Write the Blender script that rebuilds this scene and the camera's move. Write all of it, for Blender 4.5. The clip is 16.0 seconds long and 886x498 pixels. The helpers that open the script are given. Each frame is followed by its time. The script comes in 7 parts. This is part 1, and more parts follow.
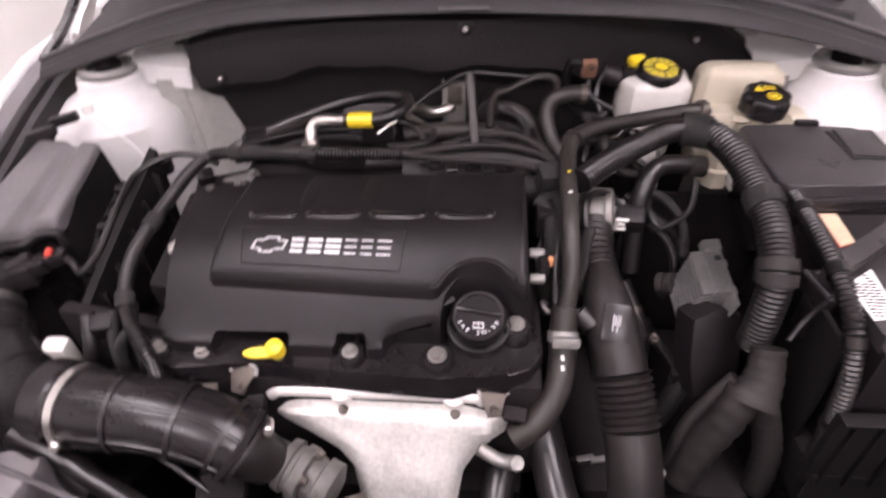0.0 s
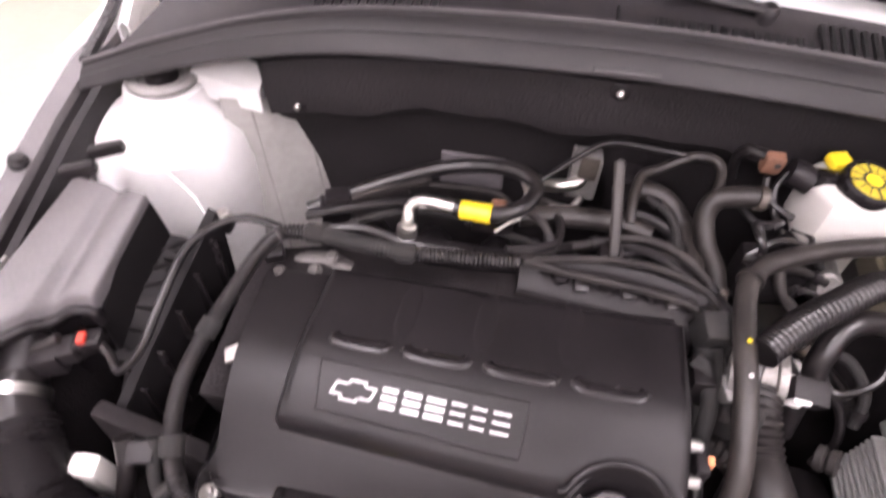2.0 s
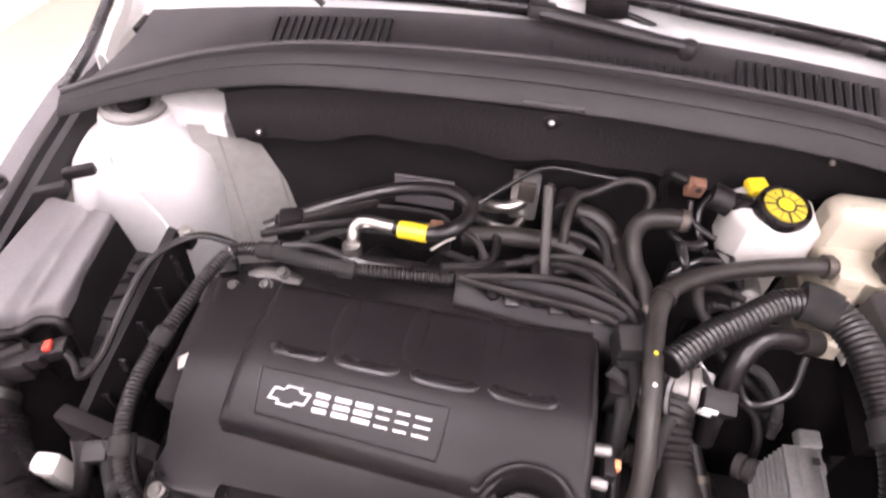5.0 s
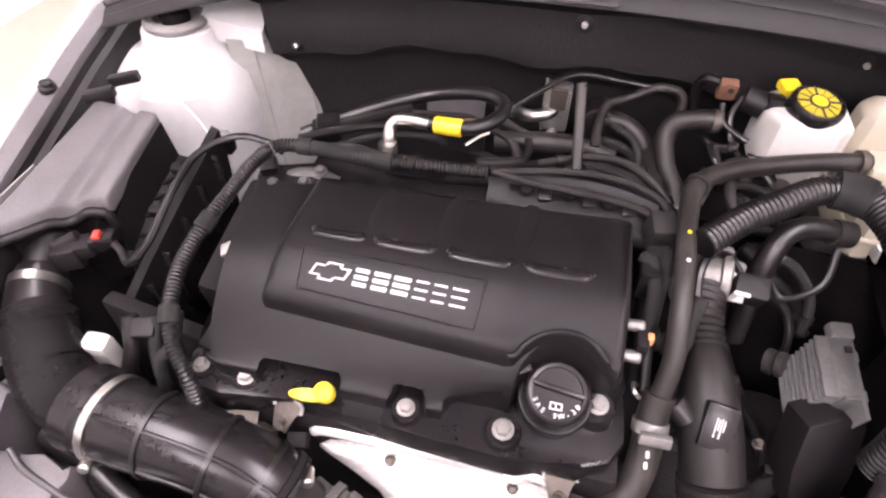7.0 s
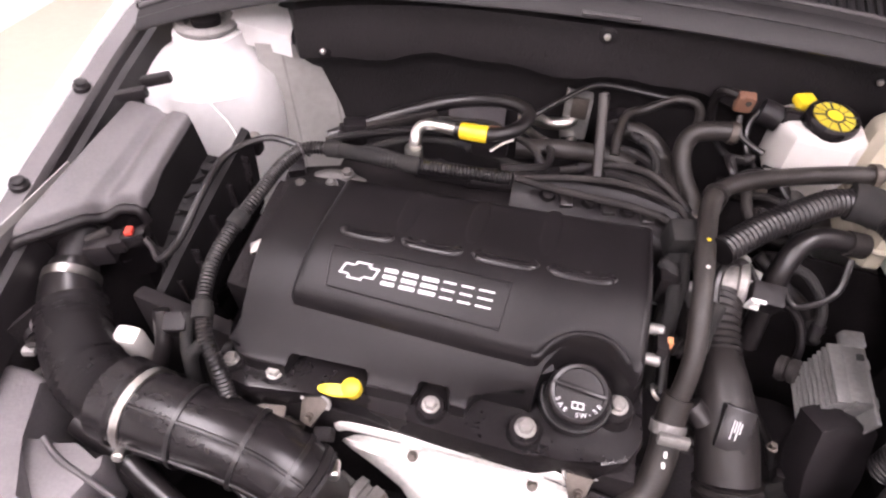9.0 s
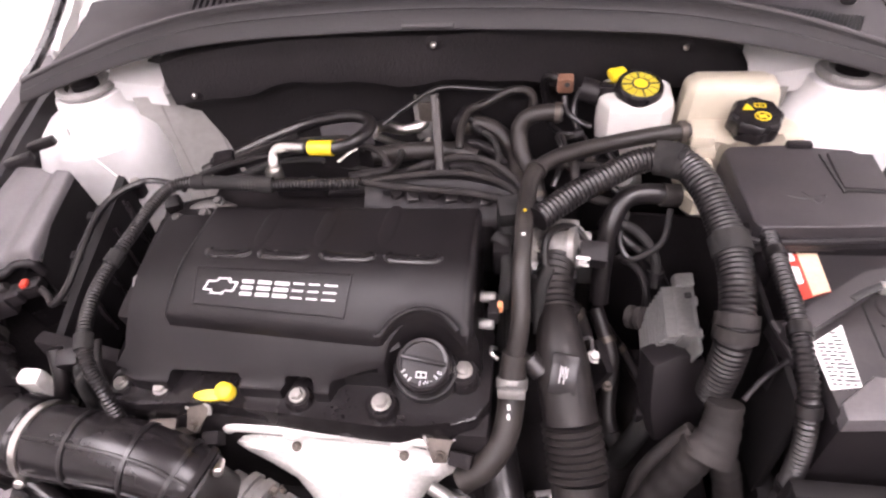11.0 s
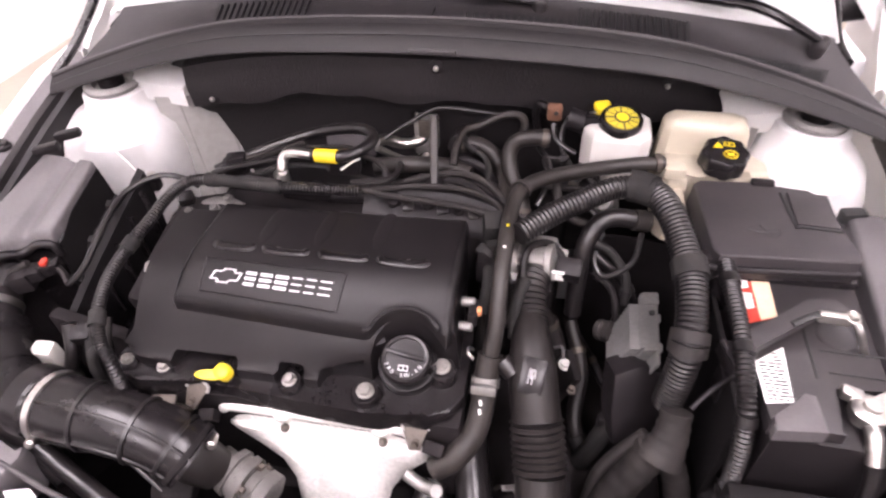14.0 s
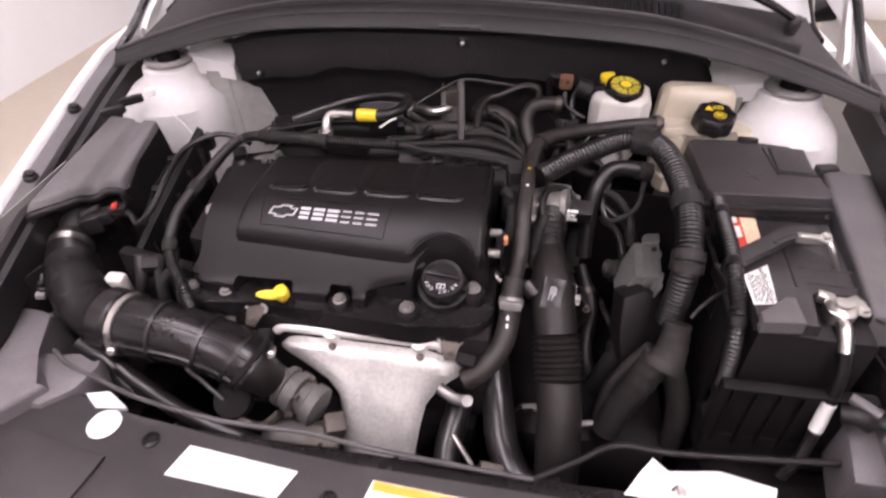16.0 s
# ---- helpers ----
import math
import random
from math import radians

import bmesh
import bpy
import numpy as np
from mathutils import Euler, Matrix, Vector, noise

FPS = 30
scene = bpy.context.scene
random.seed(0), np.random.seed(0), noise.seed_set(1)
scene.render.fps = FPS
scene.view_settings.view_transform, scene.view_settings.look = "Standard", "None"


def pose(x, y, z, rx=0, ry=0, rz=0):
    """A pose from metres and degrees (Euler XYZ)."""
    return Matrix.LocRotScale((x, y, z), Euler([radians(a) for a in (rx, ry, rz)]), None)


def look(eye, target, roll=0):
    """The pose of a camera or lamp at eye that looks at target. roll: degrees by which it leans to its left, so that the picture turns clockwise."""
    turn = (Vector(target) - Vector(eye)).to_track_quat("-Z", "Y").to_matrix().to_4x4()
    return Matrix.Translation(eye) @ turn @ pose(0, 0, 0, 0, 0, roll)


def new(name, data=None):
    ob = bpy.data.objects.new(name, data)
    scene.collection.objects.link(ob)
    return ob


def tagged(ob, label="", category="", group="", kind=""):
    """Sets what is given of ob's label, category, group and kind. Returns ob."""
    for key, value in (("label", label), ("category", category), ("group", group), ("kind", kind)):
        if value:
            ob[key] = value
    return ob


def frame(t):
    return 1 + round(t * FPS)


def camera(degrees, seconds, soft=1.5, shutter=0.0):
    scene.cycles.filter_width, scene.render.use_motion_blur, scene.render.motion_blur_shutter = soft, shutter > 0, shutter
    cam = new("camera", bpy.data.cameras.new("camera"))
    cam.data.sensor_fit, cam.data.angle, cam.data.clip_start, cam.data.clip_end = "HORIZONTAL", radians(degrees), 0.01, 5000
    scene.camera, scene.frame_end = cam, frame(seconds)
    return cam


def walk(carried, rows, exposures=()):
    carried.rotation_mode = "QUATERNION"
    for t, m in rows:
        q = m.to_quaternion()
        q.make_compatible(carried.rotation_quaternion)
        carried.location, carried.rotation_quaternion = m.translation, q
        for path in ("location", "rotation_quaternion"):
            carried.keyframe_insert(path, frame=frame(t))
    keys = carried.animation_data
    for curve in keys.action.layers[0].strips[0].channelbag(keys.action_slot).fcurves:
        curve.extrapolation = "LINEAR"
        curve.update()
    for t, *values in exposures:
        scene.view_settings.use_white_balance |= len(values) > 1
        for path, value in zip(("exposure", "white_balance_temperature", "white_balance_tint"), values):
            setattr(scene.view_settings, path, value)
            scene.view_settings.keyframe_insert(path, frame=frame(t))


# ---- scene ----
cam = camera(74.0, 16.0, soft=2.3, shutter=0.7)
PATH = [
    (0, (0.03, -0.114, 1.28), (-0.107, 1.431, 0.017), -1.9),
    (0.5, (0.027, -0.085, 1.232), (-0.171, 1.401, -0.093), 1.1),
    (1, (0.005, -0.013, 1.224), (-0.174, 1.418, -0.163), 3.2),
    (1.5, (-0.11, 0.068, 1.245), (-0.232, 1.448, -0.197), 8.7),
    (2, (-0.104, 0.148, 1.342), (-0.302, 1.493, -0.124), 3.0),
    (2.5, (0.002, 0.178, 1.384), (-0.175, 1.476, -0.127), 0.6),
    (3, (0.146, 0.172, 1.369), (-0.042, 1.471, -0.14), -9.0),
    (3.5, (0.222, 0.185, 1.381), (-0.012, 1.488, -0.118), -13.2),
    (4, (0.205, 0.18, 1.378), (-0.033, 1.487, -0.117), -9.5),
    (4.5, (0.064, 0.167, 1.397), (-0.13, 1.54, -0.045), -0.2),
    (5, (-0.025, 0.131, 1.381), (-0.255, 1.51, -0.05), 2.6),
    (7.3, (-0.024, 0.023, 1.307), (-0.308, 1.383, -0.132), 1.3),
    (7.5, (-0.026, 0.015, 1.31), (-0.306, 1.379, -0.126), 1.2),
    (8, (-0.061, 0.0, 1.313), (-0.341, 1.37, -0.118), 2.9),
    (8.5, (-0.058, 0.006, 1.312), (-0.339, 1.376, -0.118), 2.7),
    (9, (-0.048, 0.013, 1.319), (-0.332, 1.386, -0.107), 2.6),
    (9.5, (-0.015, 0.011, 1.317), (-0.306, 1.397, -0.095), 0.3),
    (10, (0.049, -0.014, 1.313), (-0.244, 1.386, -0.085), -3.3),
    (10.2, (0.072, -0.017, 1.318), (-0.221, 1.39, -0.073), -4.5),
    (12.3, (0.174, -0.027, 1.366), (-0.12, 1.394, -0.01), -6.7),
    (12.5, (0.172, -0.024, 1.367), (-0.126, 1.393, -0.013), -6.6),
    (13, (0.144, -0.024, 1.367), (-0.163, 1.384, -0.019), -5.8),
    (13.5, (0.138, -0.036, 1.37), (-0.17, 1.379, -0.01), -5.3),
    (14, (0.159, -0.071, 1.385), (-0.127, 1.374, 0.032), -2.0),
    (14.5, (0.175, -0.124, 1.392), (-0.107, 1.36, 0.081), -1.0),
    (15, (0.162, -0.154, 1.403), (-0.122, 1.355, 0.121), -2.2),
    (15.5, (0.155, -0.197, 1.384), (-0.121, 1.32, 0.112), -0.6),
    (16, (0.13, -0.243, 1.364), (-0.133, 1.268, 0.081), -0.8),
]
walk(cam, [(t, look(eye, target, roll)) for t, eye, target, roll in PATH],
     exposures=[(0, -0.42, 6500, 28), (1.0, -0.14, 6500, 28), (3.5, 0.5, 6500, 28), (5, 0.33, 6500, 28), (9, 0.11, 6500, 28), (13.5, 0.11, 6500, 28), (14.5, -0.12, 6500, 28), (15.5, -0.44, 6500, 28), (16, -0.63, 6500, 28)])

# ---- light ----
world = bpy.data.worlds.new("world")
scene.world = world
world.use_nodes = True
world.node_tree.nodes["Background"].inputs[0].default_value = (0.95, 0.97, 1.0, 1)
world.node_tree.nodes["Background"].inputs[1].default_value = 0.3
scene.view_settings.exposure = 0.0


# ---- materials ----
def mat(name, color, rough=0.5, metal=0.0, vary=0.25, scale=40.0, bump=0.0, bscale=300.0, dust=0.0, spec=0.5, coat=0.0, tint=None):
    """A surface with broad blotches, fine grain, uneven gloss, fine relief and, where asked, pale dust on upper faces."""
    m = bpy.data.materials.new(name)
    m.use_nodes = True
    nt = m.node_tree
    n, l = nt.nodes, nt.links
    p = n["Principled BSDF"]
    p.inputs["Roughness"].default_value = rough
    p.inputs["Metallic"].default_value = metal
    p.inputs["Specular IOR Level"].default_value = spec
    p.inputs["Coat Weight"].default_value = coat
    co = n.new("ShaderNodeTexCoord")
    big, fine = n.new("ShaderNodeTexNoise"), n.new("ShaderNodeTexNoise")
    big.inputs["Scale"].default_value, big.inputs["Detail"].default_value = scale * 0.4, 6
    fine.inputs["Scale"].default_value, fine.inputs["Detail"].default_value = scale * 6, 4
    for t in (big, fine):
        l.new(co.outputs["Object"], t.inputs["Vector"])
    lo = [c * (1 - vary) for c in color]
    hi = [min(1, c * (1 + vary)) for c in (tint or color)]
    ramp = n.new("ShaderNodeValToRGB")
    ramp.color_ramp.elements[0].position, ramp.color_ramp.elements[1].position = 0.3, 0.7
    ramp.color_ramp.elements[0].color, ramp.color_ramp.elements[1].color = (*lo, 1), (*hi, 1)
    mix = n.new("ShaderNodeMath")
    mix.operation = "MULTIPLY_ADD"
    mix.inputs[1].default_value = 0.35
    sub = n.new("ShaderNodeMath")
    sub.operation = "MULTIPLY_ADD"
    sub.inputs[1].default_value, sub.inputs[2].default_value = 0.65, 0.0
    l.new(big.outputs["Fac"], sub.inputs[0])
    l.new(fine.outputs["Fac"], mix.inputs[0])
    l.new(sub.outputs[0], mix.inputs[2])
    l.new(mix.outputs[0], ramp.inputs[0])
    last = ramp.outputs["Color"]
    if dust:
        geo = n.new("ShaderNodeNewGeometry")
        sep = n.new("ShaderNodeSeparateXYZ")
        l.new(geo.outputs["Normal"], sep.inputs[0])
        dn = n.new("ShaderNodeTexNoise")
        dn.inputs["Scale"].default_value, dn.inputs["Detail"].default_value = 22, 8
        l.new(co.outputs["Object"], dn.inputs["Vector"])
        mr = n.new("ShaderNodeMapRange")
        mr.inputs[1].default_value, mr.inputs[2].default_value, mr.inputs[4].default_value = 0.4, 0.75, dust
        l.new(dn.outputs["Fac"], mr.inputs[0])
        up = n.new("ShaderNodeMath")
        up.operation, up.use_clamp = "MULTIPLY", True
        l.new(sep.outputs["Z"], up.inputs[0])
        l.new(mr.outputs[0], up.inputs[1])
        dm = n.new("ShaderNodeMix")
        dm.data_type = "RGBA"
        l.new(up.outputs[0], dm.inputs["Factor"])
        l.new(last, dm.inputs["A"])
        dm.inputs["B"].default_value = (0.19, 0.165, 0.145, 1)
        last = dm.outputs["Result"]
    l.new(last, p.inputs["Base Color"])
    rr = n.new("ShaderNodeMapRange")
    rr.inputs[3].default_value, rr.inputs[4].default_value = max(0.03, rough - 0.06), min(1, rough + 0.06)
    l.new(big.outputs["Fac"], rr.inputs[0])
    l.new(rr.outputs[0], p.inputs["Roughness"])
    if bump:
        bn = n.new("ShaderNodeTexNoise")
        bn.inputs["Scale"].default_value, bn.inputs["Detail"].default_value = bscale, 3
        l.new(co.outputs["Object"], bn.inputs["Vector"])
        b = n.new("ShaderNodeBump")
        b.inputs["Strength"].default_value, b.inputs["Distance"].default_value = bump, 0.002
        l.new(bn.outputs["Fac"], b.inputs["Height"])
        l.new(b.outputs["Normal"], p.inputs["Normal"])
    return m


BLACK = mat("black_plastic", (0.0125, 0.0105, 0.0115), 0.4, bump=0.25, bscale=900, dust=0.02, spec=0.25)
COVER = mat("satin_black_cover", (0.0105, 0.009, 0.0097), 0.34, bump=0.12, bscale=1100, dust=0.01, spec=0.2)
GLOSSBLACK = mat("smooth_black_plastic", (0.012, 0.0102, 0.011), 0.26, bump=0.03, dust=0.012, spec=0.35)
RUBBER = mat("dusty_black_rubber", (0.0095, 0.008, 0.0085), 0.3, bump=0.06, bscale=900, dust=0.05, spec=0.5)
OLDRUBBER = mat("dusty_grey_rubber", (0.018, 0.0155, 0.0152), 0.6, vary=0.4, bump=0.3, bscale=400, dust=0.13, spec=0.25)
DUSTY = mat("dull_dusty_plastic", (0.0125, 0.0105, 0.0105), 0.4, bump=0.15, bscale=700, dust=0.07, spec=0.3)
# Black plastic made darker: the shade of recessed walls is in this colour.
SHELF = mat("shaded_black_plastic", (0.008, 0.007, 0.0075), 0.6, bump=0.2, bscale=700, dust=0.02, spec=0.15)
LOOM = mat("black_loom", (0.009, 0.0078, 0.0083), 0.3, bump=0.03, dust=0.08, spec=0.45)
MANIFOLD = mat("dusty_manifold_plastic", (0.018, 0.0158, 0.016), 0.3, vary=0.7, scale=60, bump=0.5, bscale=160, dust=0.1, spec=0.45)
PIPE = mat("dusty_brown_pipe", (0.021, 0.018, 0.0168), 0.4, vary=0.5, scale=60, bump=0.15, bscale=500, dust=0.12, spec=0.35)
TAPE = mat("cloth_tape", (0.018, 0.017, 0.017), 0.75, bump=0.5, bscale=1500, dust=0.1, spec=0.25)
COWL = mat("grey_cowl_plastic", (0.025, 0.0218, 0.0235), 0.48, bump=0.3, bscale=1200, dust=0.06)
FELT = mat("black_insulation", (0.0145, 0.0122, 0.0132), 0.75, bump=0.6, bscale=350, dust=0.03, spec=0.25)
# Near-black: the shade deep in the bay is put into this colour.
DARK = mat("grimy_shaded_metal", (0.014, 0.0118, 0.0125), 0.7, 0.0, vary=0.5, bump=0.4, dust=0.01, spec=0.12)
WHITE = mat("white_car_paint", (0.78, 0.78, 0.79), 0.3, vary=0.03, coat=0.5)
# White paint of the inner panels, greyed: their shade is in this colour.
INNER = mat("shaded_inner_paint", (0.26, 0.25, 0.24), 0.5, vary=0.22, scale=14, dust=0.3)
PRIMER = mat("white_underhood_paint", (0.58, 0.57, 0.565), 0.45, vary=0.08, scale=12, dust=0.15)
TANK = mat("milky_tank_plastic", (0.47, 0.425, 0.335), 0.35, vary=0.1, scale=14)
TANKW = mat("white_tank_plastic", (0.55, 0.53, 0.5), 0.35, vary=0.06, scale=14)
CAPYELLOW = mat("printed_yellow", (0.5, 0.4, 0.035), 0.45, vary=0.12)
YELLOW = mat("yellow_plastic", (0.75, 0.55, 0.02), 0.4, vary=0.1)
BROWN = mat("brown_connector", (0.17, 0.085, 0.055), 0.5)
RING = mat("weathered_grey_rubber", (0.2, 0.19, 0.185), 0.65, vary=0.3, dust=0.2)
BOLT = mat("dull_bolt_steel", (0.3, 0.285, 0.27), 0.4, 0.9, vary=0.3, bump=0.3)
RED = mat("red_plastic", (0.55, 0.05, 0.03), 0.45)
ORANGE = mat("orange_print", (0.75, 0.3, 0.14), 0.4)
PAPER = mat("white_label", (0.75, 0.74, 0.72), 0.5, vary=0.04)
INK = mat("black_print", (0.02, 0.02, 0.02), 0.5)
WHITEPRINT = mat("white_print", (0.6, 0.59, 0.6), 0.45, vary=0.05)
ALU = mat("cast_aluminium", (0.29, 0.28, 0.27), 0.5, 0.8, vary=0.3, bump=0.5, bscale=250)
STEEL = mat("bright_steel", (0.62, 0.6, 0.57), 0.3, 1.0, vary=0.25)
SHIELD = mat("heat_shield_metal", (0.7, 0.68, 0.65), 0.38, 0.35, vary=0.35, scale=30, bump=0.8, bscale=45)
RUSTY = mat("tarnished_steel", (0.085, 0.072, 0.062), 0.5, 0.6, vary=0.4, bump=0.4, dust=0.2)
BATT = mat("battery_case", (0.026, 0.023, 0.0245), 0.36, dust=0.07, spec=0.35)
FUSE = mat("fuse_lid_plastic", (0.034, 0.03, 0.032), 0.42, bump=0.2, bscale=900, dust=0.06, spec=0.35)
# Paler than the boxes' walls: light on upper faces is in this grey.
LIDP = mat("dusty_lit_lid_plastic", (0.086, 0.079, 0.082), 0.45, bump=0.25, bscale=900, dust=0.08)
GREYP = mat("grey_plastic", (0.105, 0.096, 0.1), 0.5, bump=0.2, dust=0.1)
TURBO = mat("grey_cast_iron", (0.115, 0.109, 0.105), 0.6, 0.4, vary=0.3, bump=0.6, bscale=200, dust=0.2)
FLOOR = mat("pale_concrete", (0.42, 0.37, 0.3), 0.5, vary=0.08, scale=4, bump=0.2)
WALL = mat("white_booth_wall", (0.72, 0.72, 0.72), 0.8, vary=0.02, scale=2)
ROD = mat("painted_grey_rod", (0.05, 0.046, 0.048), 0.4, dust=0.1)
GREEN = mat("green_plastic", (0.05, 0.28, 0.22), 0.45)
WARN = mat("orange_label", (0.85, 0.33, 0.04), 0.5)

GLASS = bpy.data.materials.new("windscreen_glass")
GLASS.use_nodes = True
gp = GLASS.node_tree.nodes["Principled BSDF"]
gp.inputs["Base Color"].default_value = (0.92, 0.92, 0.92, 1)
gp.inputs["Transmission Weight"].default_value = 0.7
gp.inputs["Roughness"].default_value = 0.03
LIGHT = bpy.data.materials.new("lit_panel")
LIGHT.use_nodes = True
lp = LIGHT.node_tree.nodes["Principled BSDF"]
lp.inputs["Emission Color"].default_value = (1, 0.98, 0.96, 1)
lp.inputs["Emission Strength"].default_value = 23.0


# ---- shapes ----
def part(name, bm, material, parent=None, label="", smooth=True):
    me = bpy.data.meshes.new(name)
    bm.normal_update()
    bm.to_mesh(me)
    bm.free()
    if smooth:
        for f in me.polygons:
            f.use_smooth = True
        me.set_sharp_from_angle(angle=radians(38))
    me.materials.append(material)
    ob = new(name, me)
    ob.parent = parent
    if label:
        ob["label"] = label
    return ob


def thing(name, label, category, group="", kind="", at=(0, 0, 0)):
    ob = new(name)
    ob.empty_display_size = 0.02
    return tagged(ob, label, category, group, kind)


def B():
    return bmesh.new()


def box(bm, c, s, bevel=0.003, rot=(0, 0, 0), taper=1.0, seg=2):
    """A box of size s about c, with rounded edges; taper narrows its top."""
    r = bmesh.ops.create_cube(bm, size=1)
    vs = r["verts"]
    for v in vs:
        if v.co.z > 0:
            v.co.x *= taper
            v.co.y *= taper
        v.co = Vector((v.co.x * s[0], v.co.y * s[1], v.co.z * s[2]))
    if bevel:
        es = list({e for v in vs for e in v.link_edges})
        g = bmesh.ops.bevel(bm, geom=es, offset=bevel, segments=seg, affect="EDGES", profile=0.6)
        vs = list(set(g["verts"]) | {v for v in vs if v.is_valid})
    bmesh.ops.transform(bm, matrix=pose(*c, *rot), verts=vs)
    return bm


def prism(bm, outline, z0, z1, m=None, bevel=0.0, inset=0.0, seg=2):
    """A slab of the outline (x, y) from z0 to z1; inset draws the top in; bevel rounds the top rim."""
    n = len(outline)
    cx, cy = sum(p[0] for p in outline) / n, sum(p[1] for p in outline) / n
    lo = [bm.verts.new((x, y, z0)) for x, y in outline]
    hi = []
    for x, y in outline:
        d = math.hypot(x - cx, y - cy) or 1
        k = 1 - inset / d
        hi.append(bm.verts.new((cx + (x - cx) * k, cy + (y - cy) * k, z1)))
    bm.faces.new(lo[::-1])
    top = bm.faces.new(hi)
    for i in range(n):
        bm.faces.new((lo[i], lo[(i + 1) % n], hi[(i + 1) % n], hi[i]))
    vs = lo + hi
    if bevel:
        g = bmesh.ops.bevel(bm, geom=list(top.edges), offset=bevel, segments=seg, affect="EDGES", profile=0.5)
        vs = list(set(g["verts"]) | {v for v in vs if v.is_valid})
    if m is not None:
        bmesh.ops.transform(bm, matrix=m, verts=vs)
    return bm


def lathe(bm, profile, m=None, n=28):
    """A turned body: profile rows (radius, height) about z."""
    rings = []
    for r, z in profile:
        rings.append([bm.verts.new((r * math.cos(2 * math.pi * i / n), r * math.sin(2 * math.pi * i / n), z)) for i in range(n)])
    for a, b in zip(rings, rings[1:]):
        for i in range(n):
            bm.faces.new((a[i], a[(i + 1) % n], b[(i + 1) % n], b[i]))
    bm.faces.new(rings[0][::-1])
    bm.faces.new(rings[-1])
    if m is not None:
        bmesh.ops.transform(bm, matrix=m, verts=[v for r in rings for v in r])
    return bm


def spline(pts, per=8):
    """Points along a smooth curve through pts, and their share of the way."""
    p = [Vector(q) for q in pts]
    p = [2 * p[0] - p[1]] + p + [2 * p[-1] - p[-2]]
    out = []
    for i in range(1, len(p) - 2):
        a, b, c, d = p[i - 1:i + 3]
        for k in range(per):
            t = k / per
            out.append(0.5 * ((2 * b) + (c - a) * t + (2 * a - 5 * b + 4 * c - d) * t * t + (3 * b - a - 3 * c + d) * t ** 3))
    out.append(p[-2])
    return out


def resample(line, step):
    out, need = [line[0]], step
    for a, b in zip(line, line[1:]):
        d = (b - a).length
        pos = 0.0
        while d - pos >= need:
            pos += need
            out.append(a.lerp(b, pos / d))
            need = step
        need -= d - pos
    if (line[-1] - out[-1]).length > step * 0.3:
        out.append(line[-1])
    return out


def sweep(bm, line, radius, n=12, flat=1.0):
    """A closed tube along line; radius is a number or a function of (index, share)."""
    up = Vector((0, 0, 1))
    rings = []
    last = None
    for i, q in enumerate(line):
        d = (line[min(i + 1, len(line) - 1)] - line[max(i - 1, 0)]).normalized()
        if last is None:
            side = d.cross(up) if abs(d.z) < 0.95 else d.cross(Vector((1, 0, 0)))
        else:
            side = last - d * last.dot(d)
        side.normalize()
        last = side
        o = side.cross(d)
        r = radius(i, i / max(1, len(line) - 1)) if callable(radius) else radius
        rings.append([bm.verts.new(q + side * (r * math.cos(2 * math.pi * k / n)) + o * (r * flat * math.sin(2 * math.pi * k / n))) for k in range(n)])
    for a, b in zip(rings, rings[1:]):
        for k in range(n):
            bm.faces.new((a[k], a[(k + 1) % n], b[(k + 1) % n], b[k]))
    bm.faces.new(rings[0][::-1])
    bm.faces.new(rings[-1])
    return bm


def tube(pts, r, n=12, per=8, flat=1.0):
    return sweep(B(), spline(pts, per), r, n, flat)


def ribbed(pts, r, pitch=0.006, depth=0.0025, n=14):
    """A corrugated tube: a ring every pitch metres."""
    line = resample(spline(pts, 10), pitch / 6)
    return sweep(B(), line, lambda i, s: r - depth * (0.5 - 0.5 * math.cos(math.pi * i / 3)), n)


def band(pts, s, r, width, parent, material, name="clamp", label=""):
    """A band round a hose at the share s of its way."""
    line = spline(pts, 10)
    i = min(len(line) - 2, int(s * (len(line) - 1)))
    d = (line[i + 1] - line[i]).normalized()
    c = line[i]
    bm = B()
    m = Matrix.Translation(c) @ d.to_track_quat("Z", "Y").to_matrix().to_4x4()
    lathe(bm, [(r - 0.001, -width / 2), (r + 0.001, -width / 2), (r + 0.001, width / 2), (r - 0.001, width / 2)], m, 24)
    return part(name, bm, material, parent, label)


def along(pts, s):
    line = spline(pts, 10)
    i = min(len(line) - 2, int(s * (len(line) - 1)))
    return line[i], (line[i + 1] - line[i]).normalized()


def hexbolt(name, at, r, parent, material=STEEL, axis=(0, 0, 1), h=0.008):
    bm = B()
    m = Matrix.Translation(at) @ Vector(axis).to_track_quat("Z", "Y").to_matrix().to_4x4()
    lathe(bm, [(r * 1.35, 0), (r * 1.35, 0.002), (r * 1.0, 0.0022)], m, 20)
    lathe(bm, [(r, 0.002), (r, h - 0.001), (r * 0.85, h)], m, 6)
    return part(name, bm, material, parent)


def lettering(body, size, at, material, parent, rot=(0, 0, 0), name="lettering", m=None):
    cu = bpy.data.curves.new(name, "FONT")
    cu.body, cu.size, cu.align_x, cu.align_y = body, size, "CENTER", "CENTER"
    cu.extrude = 0.0004
    tmp = bpy.data.objects.new(name, cu)
    me = bpy.data.meshes.new_from_object(tmp)
    bpy.data.objects.remove(tmp)
    me.transform(m if m is not None else pose(*at, *rot))
    me.materials.clear()
    me.materials.append(material)
    ob = new(name, me)
    ob.parent = parent
    return ob


